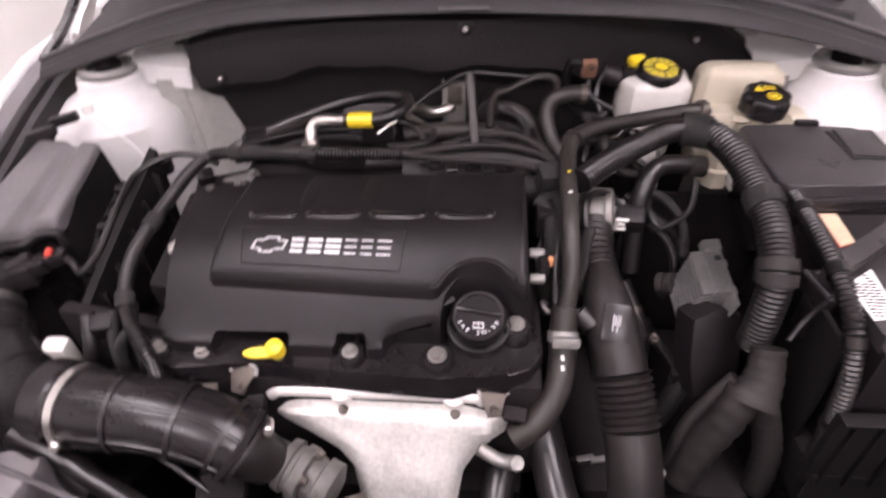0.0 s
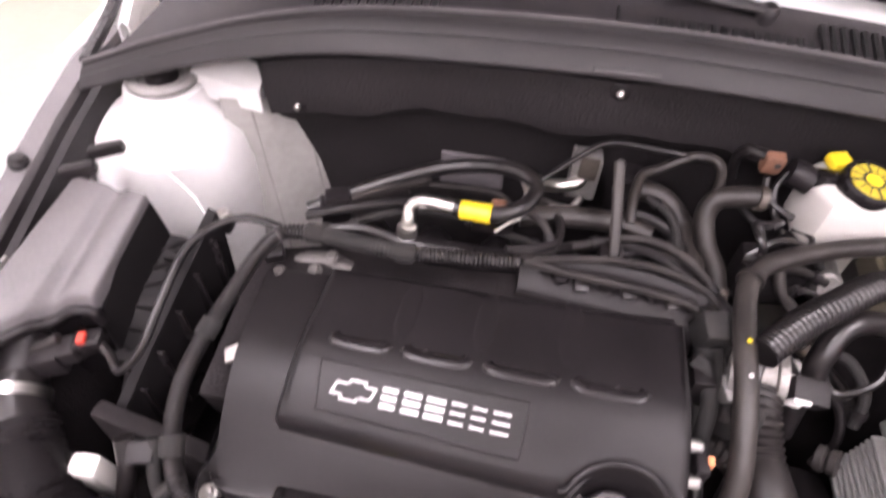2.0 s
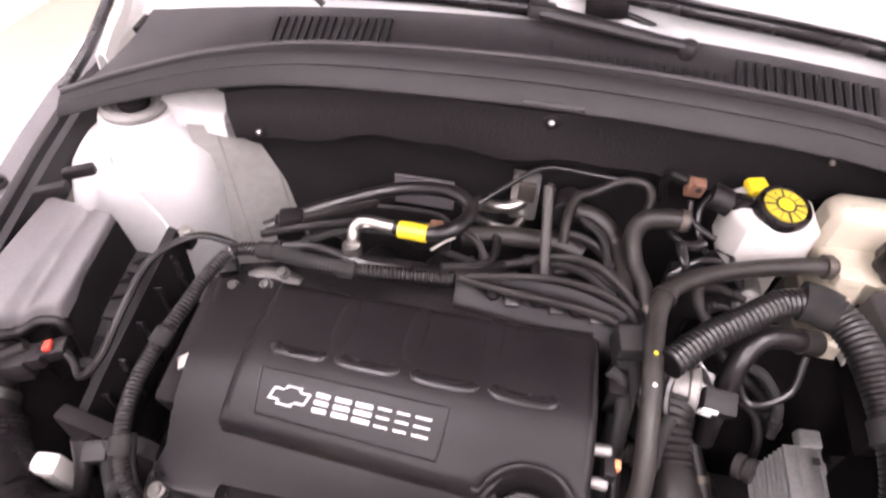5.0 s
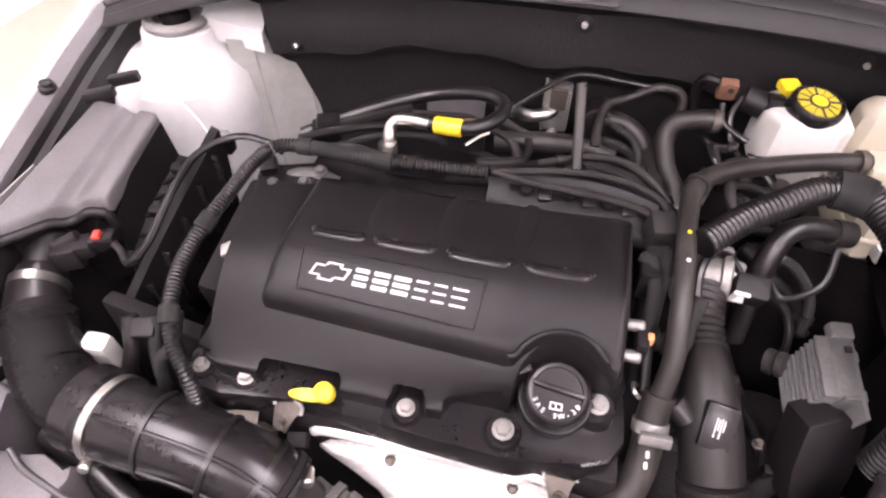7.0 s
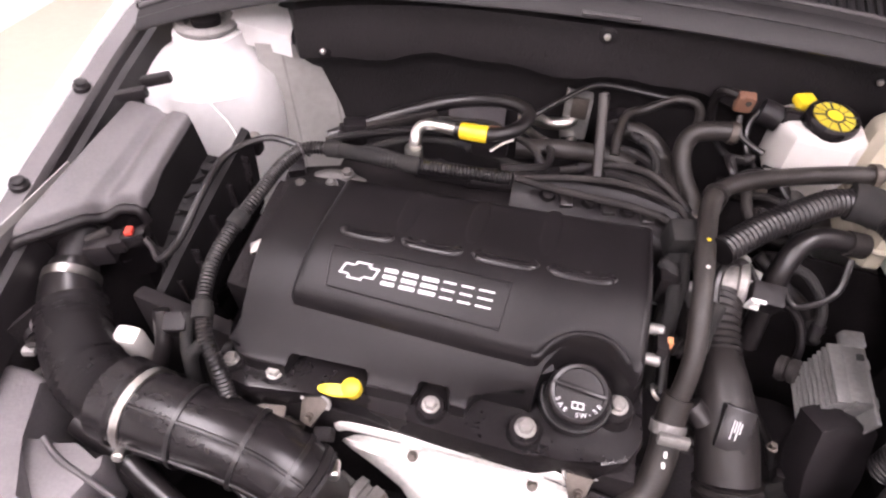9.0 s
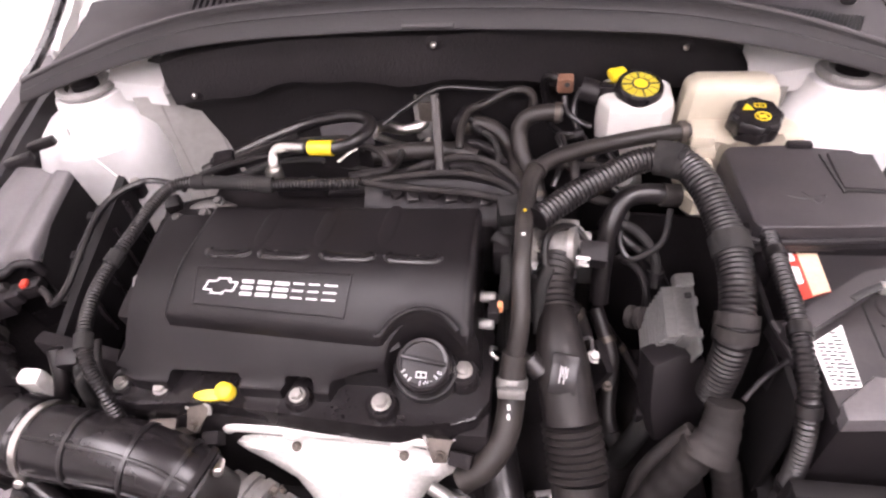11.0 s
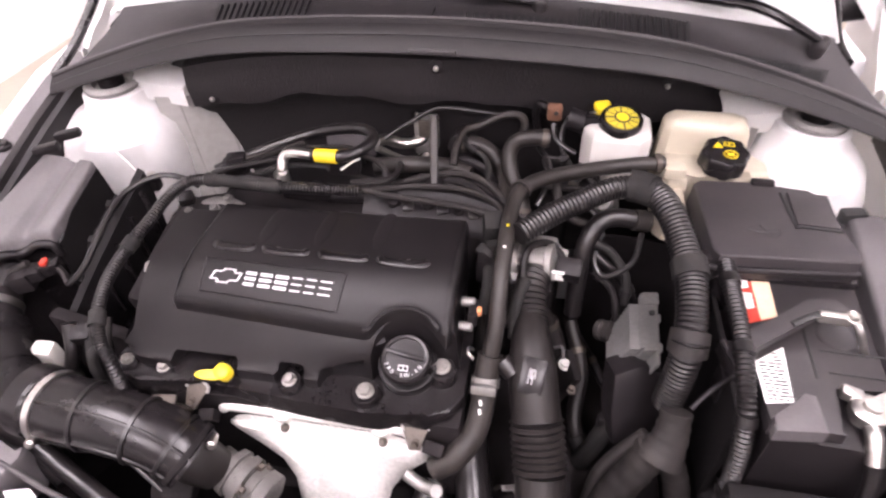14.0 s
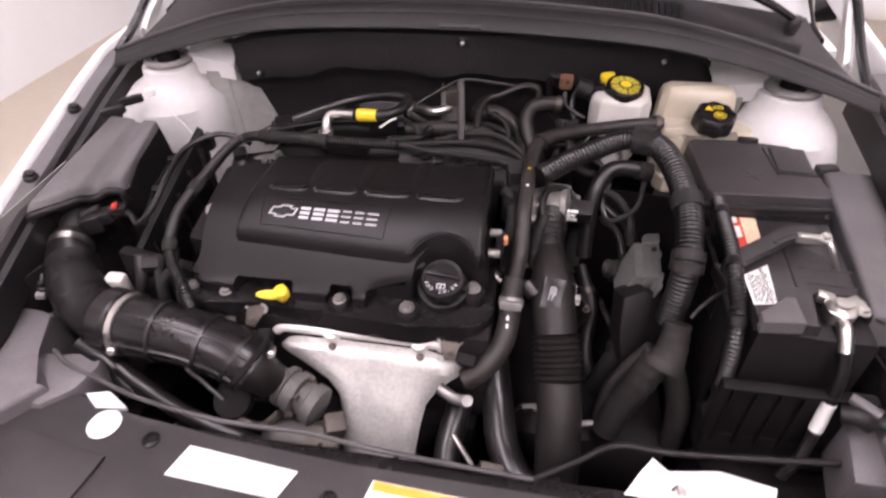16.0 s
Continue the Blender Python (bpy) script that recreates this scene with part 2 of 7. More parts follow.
# ---- the booth ----
def slab(name, c, s, material, label, category):
    return tagged(part(name, box(B(), c, s, 0), material, smooth=False), label, category, kind="structure")


slab("floor", (0, 1, -0.05), (14, 14, 0.1), FLOOR, "pale tan concrete floor of a bright booth", "floor")
slab("ceiling", (0, 1, 3.25), (14, 14, 0.1), WALL, "white ceiling of the booth", "ceiling")
slab("wall_north", (0, 8, 1.6), (14, 0.2, 3.2), WALL, "plain white booth wall", "wall")
slab("wall_south", (0, -6, 1.6), (14, 0.2, 3.2), WALL, "plain white booth wall", "wall")
slab("wall_east", (2.5, 1, 1.6), (0.2, 13.8, 3.2), WALL, "plain white booth wall", "wall")
slab("wall_west", (-2.75, 1, 1.6), (0.2, 13.8, 3.2), WALL, "plain white booth wall", "wall")
for x in (-1.0, 1.0):
    for y in (-2.6, -0.2, 2.2):
        lt = thing("ceiling_light", "white rectangular fluorescent ceiling light, switched on", "ceiling light", "lights of the booth")
        part("frame", box(B(), (x, y, 3.175), (0.9, 1.7, 0.05), 0.004), WALL, lt)
        part("diffuser", box(B(), (x, y, 3.146), (0.8, 1.6, 0.012), 0.002), LIGHT, lt)


def strip(name, rows, material, parent, label="", thick=0.0):
    """A sheet lofted through rows of points, every row of equal length."""
    bm = B()
    g = [[bm.verts.new(p) for p in r] for r in rows]
    for a, b in zip(g, g[1:]):
        for i in range(len(a) - 1):
            bm.faces.new((a[i], a[i + 1], b[i + 1], b[i]))
    bmesh.ops.recalc_face_normals(bm, faces=bm.faces)
    if thick:
        bmesh.ops.solidify(bm, geom=list(bm.faces), thickness=thick)
    return part(name, bm, material, parent, label)


# ---- the car's body round the engine bay ----
car = thing("car_body", "white car body with its bonnet raised", "car")


def fx(y):
    """Half the width between the wings at y."""
    return 0.612 + 0.125 * (y - 0.1) - 0.15 * max(0, 0.45 - y) ** 2


def fz(y):
    return 0.885 + 0.055 * min(1, max(0, (y + 0.1) / 0.7))


def edge(sx, y):
    """The upper edge of a wing at y: half width and height."""
    if sx > 0:
        return fx(y) + 0.035, fz(y)
    return fx(y) + 0.012, min(fz(y), 0.872 + 0.22 * (y - 0.42))


YS = [-0.25 + 0.1 * i for i in range(18)]
for sx in (-1, 1):
    rows = []
    for y in YS:
        e, z = edge(sx, y)
        prof = [(0.012, -0.03), (0.011, -0.004), (0.007, 0.002), (-0.003, 0.003), (-0.009, -0.003), (-0.018, -0.03), (-0.03, -0.10), (-0.04, -0.2), (-0.045, -0.35), (-0.03, -0.6)]
        rows.append([(sx * (e - dx), y, z + dz) for dx, dz in prof])
    strip("wing", rows, WHITE, car, "white painted front wing", 0.002)
    rows = []
    for y in YS[:12]:
        e, z = edge(sx, y)
        rows.append([(sx * (e - dx), y, z + dz) for dx, dz in ((0.011, -0.008), (0.013, -0.006), (0.036, -0.009), (0.038, -0.014), (0.039, -0.04))])
    strip("wing_trim", rows, LIDP, car, "grey plastic strip along the wing", 0.002)
    rows = []
    for y in YS[:12]:
        e, z = edge(sx, y)
        rows.append([(sx * (e - dx), y, z + dz) for dx, dz in ((0.037, -0.02), (0.04, -0.03), (0.048, -0.034), (0.051, -0.05), (0.052, -0.085))])
    strip("inner_rail", rows, BLACK, car, "black inner rail", 0.002)
    for y in (0.28, 0.42, 0.58):
        e, z = edge(sx, y)
        z -= 0.006
        bm = B()
        lathe(bm, [(0.011, -0.004), (0.011, 0.003), (0.008, 0.005), (0.008, 0.009), (0.005, 0.011)], pose(sx * (e - 0.024), y, z, 0, -8 * sx, 0), 18)
        part("push_clip", bm, BLACK, car)

# strut towers
TOWERS = ((-1, -0.558, 0.735, 0.928), (1, 0.548, 0.757, 0.932))
for sx, cx, cy, cz in TOWERS:
    bm = B()
    n = 40
    wide = 1.0 if sx < 0 else 0.9
    prof = [(0.046, 0.0, 0), (0.05, -0.002, 0), (0.053, -0.02, 0), (0.06, -0.028, 0.0), (0.078, -0.04, 0.003), (0.094, -0.06, 0.006), (0.1, -0.1, 0.01), (0.106, -0.16, 0.014), (0.11, -0.25, 0.02), (0.115, -0.45, 0.02)]
    rings = []
    for r, z, sh in prof:
        ring = []
        for i in range(n):
            a = 2 * math.pi * i / n
            k = 1 + (0.16 if z < -0.04 else 0) * max(0, math.cos(a - (math.pi if sx > 0 else 0)) * 0.3 - math.sin(a) * 0.75)
            if z < -0.06:
                k *= 1 + 0.03 * (1 + math.cos(3 * a + 0.5)) + 0.012 * max(0, math.cos(11 * a)) ** 4
            k *= wide if z < -0.03 else 1
            ring.append(bm.verts.new((cx + sx * sh + r * k * math.cos(a), cy + r * k * math.sin(a), cz + z)))
        rings.append(ring)
    for a, b in zip(rings, rings[1:]):
        for i in range(n):
            bm.faces.new((b[i], b[(i + 1) % n], a[(i + 1) % n], a[i]))
    bm.faces.new(rings[0])
    tw = part("strut_tower", bm, PRIMER, car, "white painted strut tower")
    bm = B()
    lathe(bm, [(0.036, 0.0), (0.044, 0.003), (0.045, 0.009), (0.04, 0.013), (0.03, 0.012), (0.027, 0.006), (0.012, 0.006)], pose(cx, cy, cz), 36)
    part("mount_ring", bm, RING, tw, "grey rubber top mount")
    bm = B()
    lathe(bm, [(0.02, 0.004), (0.021, 0.016), (0.016, 0.02), (0.014, 0.027), (0.009, 0.029)], pose(cx, cy, cz), 20)
    part("mount_nut", bm, DARK, tw, "dark nut in the mount")
    # sheet metal between tower and bulkhead
    rows = []
    for k in range(9):
        v = k / 8
        row = []
        for j in range(13):
            u = j / 12
            crease = 0.006 * math.exp(-((u - 0.45 - 0.2 * v) / 0.06) ** 2)
            row.append((cx - sx * (0.07 + 0.03 * v + (0.135 if sx < 0 else 0.055) * u), cy - 0.035 * v * (1 - u) + 0.085 * u - 0.012 * math.sin(math.pi * u) + crease, 0.915 - 0.015 * u - 0.26 * v))
        rows.append(row)
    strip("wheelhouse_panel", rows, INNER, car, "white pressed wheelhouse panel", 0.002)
    for j in (3, 8):
        part("sealer_seam", sweep(B(), [Vector(r[j]) + Vector((0, -0.0015, 0.0005)) for r in rows], lambda i, s: 0.0016 + 0.0005 * math.sin(i * 2.1), 6), RING, car, "grey sealer seam")
    rows = [[(cx - sx * (0.035 + 0.13 * u), cy + 0.035 + dy, 0.955 - 0.018 * u + dz) for dy, dz in ((-0.03, -0.045), (-0.028, -0.015), (-0.01, -0.004), (0.05, 0.0), (0.06, -0.03))] for u in (0, 0.2, 0.4, 0.55, 0.68)]
    strip("cowl_brace", rows, PRIMER, car, "white pressed brace behind the tower", 0.002)

# bulkhead and its black insulation
part("bulkhead", box(B(), (0, 0.9, 0.66), (1.12, 0.03, 0.6), 0.004), PRIMER, car, "white bulkhead sheet")


def felt_y(x):
    return 0.78 + 0.16 * max(0, x) - 0.1 * max(0, abs(x) - 0.25) ** 2


rows = []
for i in range(31):
    x = -0.455 + 0.985 * i / 30
    top = 1.003 - 0.35 * max(0, abs(x) - 0.12) ** 2 - 0.5 * max(0, x - 0.37)
    y = felt_y(x)
    w = 0.006 * math.sin(x * 23) + 0.004 * math.sin(x * 51 + 1)
    fold = 0.05 if i in (0, 30) else 0.0
    bulge = 0.905 + 0.03 * math.sin((x + 0.4) * 5) + w
    rows.append([(x + (0.05 if i == 0 else 0), y + 0.01, 0.58), (x + (0.035 if i == 0 else 0), y + 0.008 + w, 0.72), (x + (0.02 if i == 0 else 0), y + 0.004, 0.80), (x, y - 0.004, bulge - 0.03), (x, y - 0.012 + fold, bulge - 0.012), (x, y - 0.03 + fold, bulge), (x, y - 0.034 + fold + w * 0.4, 0.95 - 0.5 * (1.003 - top)), (x, y - 0.028 + fold, top - 0.006), (x, y - 0.01, top)])
pad = strip("insulation_pad", rows, FELT, car, "black moulded insulation pad", 0.004)
for cxp, czp in ((-0.003, 0.99), (0.343, 0.955), (-0.385, 0.915)):
    bm = B()
    lathe(bm, [(0.011, 0), (0.011, 0.002), (0.006, 0.004)], pose(cxp, felt_y(cxp) - 0.033, czp, 90, 0, 0), 18)
    part("clip_washer", bm, BLACK, pad)
    bm = B()
    lathe(bm, [(0.004, 0), (0.004, 0.004), (0.002, 0.006)], pose(cxp, felt_y(cxp) - 0.037, czp, 90, 0, 0), 12)
    part("clip_pin", bm, STEEL, pad, "bright metal clip pin")

# ---- cowl ----
SEAL = [(-0.636, 0.705, 0.957), (-0.55, 0.733, 0.983), (-0.42, 0.755, 1.018), (-0.27, 0.767, 1.04), (0.0, 0.772, 1.05), (0.27, 0.767, 1.04), (0.42, 0.755, 1.018), (0.55, 0.737, 0.985), (0.655, 0.705, 0.953)]
sline = spline(SEAL, 6)
cowl = thing("cowl_panel", "dark grey plastic cowl panel below the windscreen", "cowl panel")


def glassline(x):
    a = abs(x)
    return Vector((x, 0.848 - 0.13 * a * a + 0.9 * max(0, a - 0.5) ** 2, 1.062 - 0.1 * a * a))


DIP = ((0.0, 0.001), (0.06, -0.004), (0.12, -0.009), (0.2, -0.0115), (0.45, -0.012), (0.7, -0.0095), (0.88, -0.005), (1.0, 0.002))


def dip(u):
    """How far the cowl lies above or below the straight line from seal to glass."""
    for (u0, a), (u1, b) in zip(DIP, DIP[1:]):
        if u <= u1:
            return a + (b - a) * (u - u0) / (u1 - u0)
    return DIP[-1][1]


rows = []
for k, q in enumerate(sline):
    g = glassline(q.x * (0.99 - 0.16 * max(0, abs(q.x) - 0.4) / 0.27))
    rows.append([tuple(q.lerp(g, u) + Vector((0, 0, h))) for u, h in DIP] + [tuple(g + Vector((0, 0.004, -0.02)))])
strip("panel", rows, COWL, cowl, "", 0.003)
PROF = [(0.004, 0.0), (0.0, 0.004), (-0.004, 0.003), (-0.006, -0.004), (-0.009, -0.0045), (-0.011, -0.001), (-0.024, -0.009), (-0.026, -0.012), (-0.029, -0.012), (-0.046, -0.026), (-0.048, -0.031), (-0.044, -0.034), (-0.01, -0.022)]
rows = []
for k, q in enumerate(sline):
    s = 1.0 - 0.62 * (abs(q.x) / 0.67) ** 2.5
    rows.append([(q.x, q.y + dy * s, q.z + dz * (0.4 + 0.6 * s)) for dy, dz in PROF])
strip("seal", rows, mat("cowl_seal_rubber", (0.014, 0.012, 0.013), 0.5, bump=0.1, dust=0.03, spec=0.35), cowl, "smooth dark rubber bonnet seal")
# the highlight along the seal's ridge is painted as a paler bead
part("seal_ridge", sweep(B(), [q + Vector((0, 0.001, 0.004)) for q in sline], 0.0032, 8), mat("seal_highlight", (0.07, 0.065, 0.068), 0.3, dust=0.03), cowl)
bm = B()
box(bm, (-0.005, 0.7275, 1.0225), (0.07, 0.012, 0.006), 0.002, (-30, 0, 0))
part("seal_lug", bm, COWL, cowl)


def cowl_pt(x, u, lift=0.0):
    k = max(i for i, q in enumerate(sline[:-1]) if q.x <= x)
    a, b = sline[k], sline[k + 1]
    best = a.lerp(b, (x - a.x) / (b.x - a.x))
    return Vector((x, best.y, best.z)).lerp(glassline(x), u) + Vector((0, 0, dip(u) + 0.0038 + lift))


def vents(x0, x1, n, u0, u1, wd, lean=0.0, louvres=True):
    for i in range(n):
        x = x0 + (x1 - x0) * i / (n - 1)
        a, b = cowl_pt(x - lean, u0, 0.0), cowl_pt(x + lean, u1 if louvres else u0 + (u1 - u0) * (0.15 + 0.85 * i / (n - 1)), 0.0)
        bm = B()
        d = b - a
        ln = d.length
        m = Matrix.Translation((a + b) / 2) @ d.to_track_quat("Y", "Z").to_matrix().to_4x4()
        bmesh.ops.create_cube(bm, size=1, matrix=m @ Matrix.Diagonal((wd, ln, 0.004, 1)))
        part("slot", bm, INK, cowl, "", False)
        if not louvres:
            continue
        bm = B()
        bmesh.ops.create_cube(bm, size=1, matrix=m @ Matrix.Translation((wd * 0.85, 0, 0.0)) @ Matrix.Diagonal((wd * 0.7, ln * 1.02, 0.0058, 1)))
        part("louvre", bm, COWL, cowl, "", False)


vents(-0.368, -0.222, 15, 0.3, 0.82, 0.0034)
vents(0.027, 0.186, 15, 0.3, 0.48, 0.0055)
vents(0.199, 0.352, 15, 0.24, 0.82, 0.0036)
vents(0.368, 0.54, 36, 0.2, 0.5, 0.0024, 0.004, False)
bm = B()
box(bm, tuple(cowl_pt(-0.018, 0.5, 0.0)), (0.003, 0.06, 0.004), 0)
part("joint", bm, INK, cowl, "", False)

# ---- windscreen, wipers ----
scr = thing("windscreen", "sloping windscreen glass with an added white backing", "windscreen")
rows, rows2 = [], []
for i in range(21):
    x = -0.56 + 1.12 * i / 20
    g = glassline(x)
    rows.append([(x, g.y + 0.002, g.z - 0.004), (x * 0.97, g.y + 0.35, g.z + 0.2), (x * 0.93, g.y + 0.8, g.z + 0.42)])
    rows2.append([(x, g.y + 0.02, g.z - 0.03), (x * 0.97, g.y + 0.37, g.z + 0.16), (x * 0.93, g.y + 0.82, g.z + 0.38)])
strip("pane", rows, GLASS, scr, "clear windscreen glass", 0.004).visible_shadow = False
# added sheet: makes the glass look as white as its bright glare
strip("sun_cover", rows2, PAPER, scr, "white sheet added behind the glass to whiten it", 0.002)


def wiper(arm, blade, r, material):
    """A wiper: the arm from its pivot, a knuckle where it ends, and the blade along the glass."""
    w = thing("wiper", "black wiper arm and blade resting on the windscreen", "wiper", "wipers")
    part("arm", sweep(B(), spline(arm, 8), lambda i, s: r * (0.75 + 0.35 * s), 12, 0.7), material, w)
    part("knuckle", box(B(), (arm[-1][0], arm[-1][1], arm[-1][2] + 0.001), (0.034, 0.02, 0.018), 0.005, (0, 6, 6)), material, w)
    part("blade", sweep(B(), spline(blade, 8), lambda i, s: r * (1.0 - 0.35 * s), 10, 1.0), GLOSSBLACK, w)
    part("blade_edge", sweep(B(), spline([(x, y + 0.011, z - 0.001) for x, y, z in blade], 8), r * 0.45, 6, 1.4), RUBBER, w)
    part("blade_spine", sweep(B(), spline([(x, y + 0.003, z + 0.0065) for x, y, z in blade[:-1]], 8), r * 0.4, 6), COWL, w)
    bm = B()
    lathe(bm, [(0.009, -0.022), (0.0115, -0.006), (0.011, 0.002), (0.008, 0.0055), (0.003, 0.0065)], pose(*arm[0], 12, 0, 0), 20)
    part("pivot_cap", bm, COWL, w)
    return w


wiper([(0.1405, 0.83, 1.062), (0.092, 0.83, 1.067), (0.034, 0.829, 1.0755), (-0.036, 0.84, 1.079)], [(-0.03, 0.856, 1.075), (-0.12, 0.86, 1.073), (-0.2, 0.86, 1.071), (-0.28, 0.858, 1.066), (-0.4, 0.853, 1.055), (-0.52, 0.845, 1.038)], 0.0105, COWL)
wr = wiper([(0.527, 0.79, 1.036), (0.478, 0.794, 1.06), (0.434, 0.807, 1.074), (0.375, 0.828, 1.0775)], [(0.41, 0.815, 1.078), (0.35, 0.853, 1.073), (0.25, 0.853, 1.084), (0.15, 0.857, 1.091), (0.05, 0.866, 1.098), (-0.05, 0.875, 1.103), (-0.17, 0.885, 1.106)], 0.011, GLOSSBLACK)
part("blade_joint", box(B(), (0.04, 0.87, 1.084), (0.052, 0.026, 0.03), 0.006, (0, -8, 0)), GLOSSBLACK, wr)
part("jet_hose", tube([(0.055, 0.868, 1.078), (0.085, 0.868, 1.07), (0.105, 0.868, 1.063), (0.122, 0.868, 1.052)], 0.004, 8), RUBBER, wr)
wj = thing("washer_hose", "thin grey washer hose on the windscreen", "hose")
part("hose", tube([(-0.36, 0.85, 1.088), (-0.34, 0.85, 1.07), (-0.315, 0.846, 1.052)], 0.004, 8), OLDRUBBER, wj)

# ---- the raised bonnet ----
bon = thing("bonnet", "raised white bonnet with black lining above the bay", "bonnet")
HB, HT = Vector((0, 0.99, 1.04)), Vector((0, 0.34, 1.9))
up = (HT - HB).normalized()
out = Vector((0, up.z, -up.y))
rows = []
for k in range(9):
    q = HB.lerp(HT, k / 8) + out * 0.02 * math.sin(math.pi * k / 8)
    rows.append([(x * (1 - 0.06 * k / 8), q.y + 0.03 * (1 - (x / 0.68) ** 2), q.z) for x in (-0.68, -0.5, -0.25, 0, 0.25, 0.5, 0.68)])
strip("skin", rows, WHITE, bon, "", 0.003)
rows = [[(x * 0.84, y - 0.03, z - 0.015) for x, y, z in r] for r in rows[1:8]]
strip("lining", rows, FELT, bon, "black felt lining", 0.004)

# hinge ends and mirrors
for sx in (-1, 1):
    hg = thing("hinge_assembly", "white folded flange and black gutter beside the cowl", "hinge", "bonnet hinges")
    rows = [[(sx * (0.622 + 0.012 * k + dx), 0.79 + 0.045 * k, 0.968 + 0.012 * k + dz + 0.003 * math.sin(k * 2.1)) for dx, dz in ((0.0, -0.02), (0.002, 0.0), (0.01, 0.004), (0.018, -0.004), (0.02, -0.03))] for k in range(6)]
    strip("flange", rows, WHITE, hg, "white folded body flange", 0.002)
    part("gutter", tube([(sx * 0.645, 0.72, 0.952), (sx * 0.66, 0.82, 0.975), (sx * 0.68, 0.95, 1.02), (sx * 0.7, 1.1, 1.06)], 0.008, 8), GLOSSBLACK, hg, "black gutter seal")
    part("pillar_trim", sweep(B(), spline([(sx * 0.592, 0.835, 0.985), (sx * 0.583, 0.88, 1.003), (sx * 0.58, 0.95, 1.045), (sx * 0.565, 1.05, 1.095), (sx * 0.555, 1.2, 1.18)], 6), 0.011, 10, 1.0), GLOSSBLACK, hg, "black trim along the glass edge")
    mi = thing("door_mirror", "pale grey door mirror housing beside the windscreen", "mirror", "door mirrors")
    bm = B()
    lathe(bm, [(0.02, -0.1), (0.06, -0.085), (0.085, -0.03), (0.085, 0.03), (0.06, 0.085), (0.02, 0.1)], pose(sx * 0.9, 1.3, 0.97, 0, 90, 0), 24)
    part("housing", bm, WHITE, mi)
    part("foot", tube([(sx * 0.88, 1.3, 0.93), (sx * 0.84, 1.34, 0.9), (sx * 0.78, 1.36, 0.88)], 0.03, 10), BLACK, mi)
    part("door_skin", box(B(), (sx * 0.73, 1.5, 0.58), (0.06, 0.8, 0.6), 0.02), WHITE, car)

# dark floor and sides of the bay, with its shade in their colour
for sx in (-1, 1):
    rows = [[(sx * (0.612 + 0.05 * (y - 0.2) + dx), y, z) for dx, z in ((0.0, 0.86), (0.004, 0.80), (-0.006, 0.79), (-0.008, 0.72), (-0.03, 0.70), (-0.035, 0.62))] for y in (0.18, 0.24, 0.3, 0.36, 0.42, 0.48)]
    strip("inner_wing", rows, INNER, car, "dusty white inner wing, its shade put into the grey", 0.002)
    for y, z in ((0.345, 0.755), (0.28, 0.75)):
        bm = B()
        lathe(bm, [(0.007, 0), (0.007, 0.003), (0.004, 0.0035)], pose(sx * 0.607, y, z, 0, -90 * sx, 0), 16)
        part("plug_hole", bm, INK, car)
# Added dark sheet: covers the pale tower foot where deep shade lies.
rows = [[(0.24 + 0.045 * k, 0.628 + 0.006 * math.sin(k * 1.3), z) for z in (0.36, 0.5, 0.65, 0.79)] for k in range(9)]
strip("splash_panel", rows, DARK, car, "added dark panel standing for the bay's deep shade", 0.004)
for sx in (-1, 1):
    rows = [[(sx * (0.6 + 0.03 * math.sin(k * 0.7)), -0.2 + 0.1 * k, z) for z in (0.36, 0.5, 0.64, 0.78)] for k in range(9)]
    strip("arch_liner", rows, DARK, car, "grimy wheel arch liner, darkened for the bay's shade", 0.004)
part("undertray", box(B(), (0, 0.35, 0.36), (1.3, 1.2, 0.02), 0.0), DARK, car, "grimy undertray, darkened for the bay's shade")
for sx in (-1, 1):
    part("chassis_leg", box(B(), (sx * 0.52, 0.3, 0.5), (0.08, 0.95, 0.14), 0.01), DARK, car, "grimy chassis leg, darkened for the bay's shade")
for x, y in ((-0.56, 1.5), (0.56, 1.5), (-0.5, 0.1), (0.5, 0.1)):
    wh = B()
    lathe(wh, [(0.1, -0.1), (0.2, -0.1), (0.31, -0.09), (0.32, -0.05), (0.32, 0.05), (0.31, 0.09), (0.2, 0.1), (0.1, 0.1)], pose(x, y, 0.32, 0, 90, 0), 32)
    part("wheel", wh, RUBBER, car, "black tyre")


# ---- engine ----
def top_z(y):
    """Height of the sloping cover at y."""
    return 0.8663 - 4.2 * max(0, 0.455 - y) ** 2 + 0.02 * max(0, y - 0.455)


def lean(ob):
    """The cover leans with the engine: its upper side rises towards the gearbox."""
    for o in (ob, *ob.children_recursive):
        for v in o.data.vertices:
            v.co.z += 0.062 * (v.co.x + 0.13) * min(1, max(0, (v.co.z - 0.785) / 0.03))


block = thing("engine_block", "grimy engine block below the cover, darkened for shade", "engine")
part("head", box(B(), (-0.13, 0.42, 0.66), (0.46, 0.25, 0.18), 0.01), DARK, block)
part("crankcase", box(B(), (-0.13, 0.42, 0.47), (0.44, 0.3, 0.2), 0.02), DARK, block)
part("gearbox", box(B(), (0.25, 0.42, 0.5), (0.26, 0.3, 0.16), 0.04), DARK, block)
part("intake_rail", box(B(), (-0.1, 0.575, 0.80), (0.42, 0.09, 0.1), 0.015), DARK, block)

cov = thing("engine_cover", "satin black plastic valve cover with white print", "engine cover")
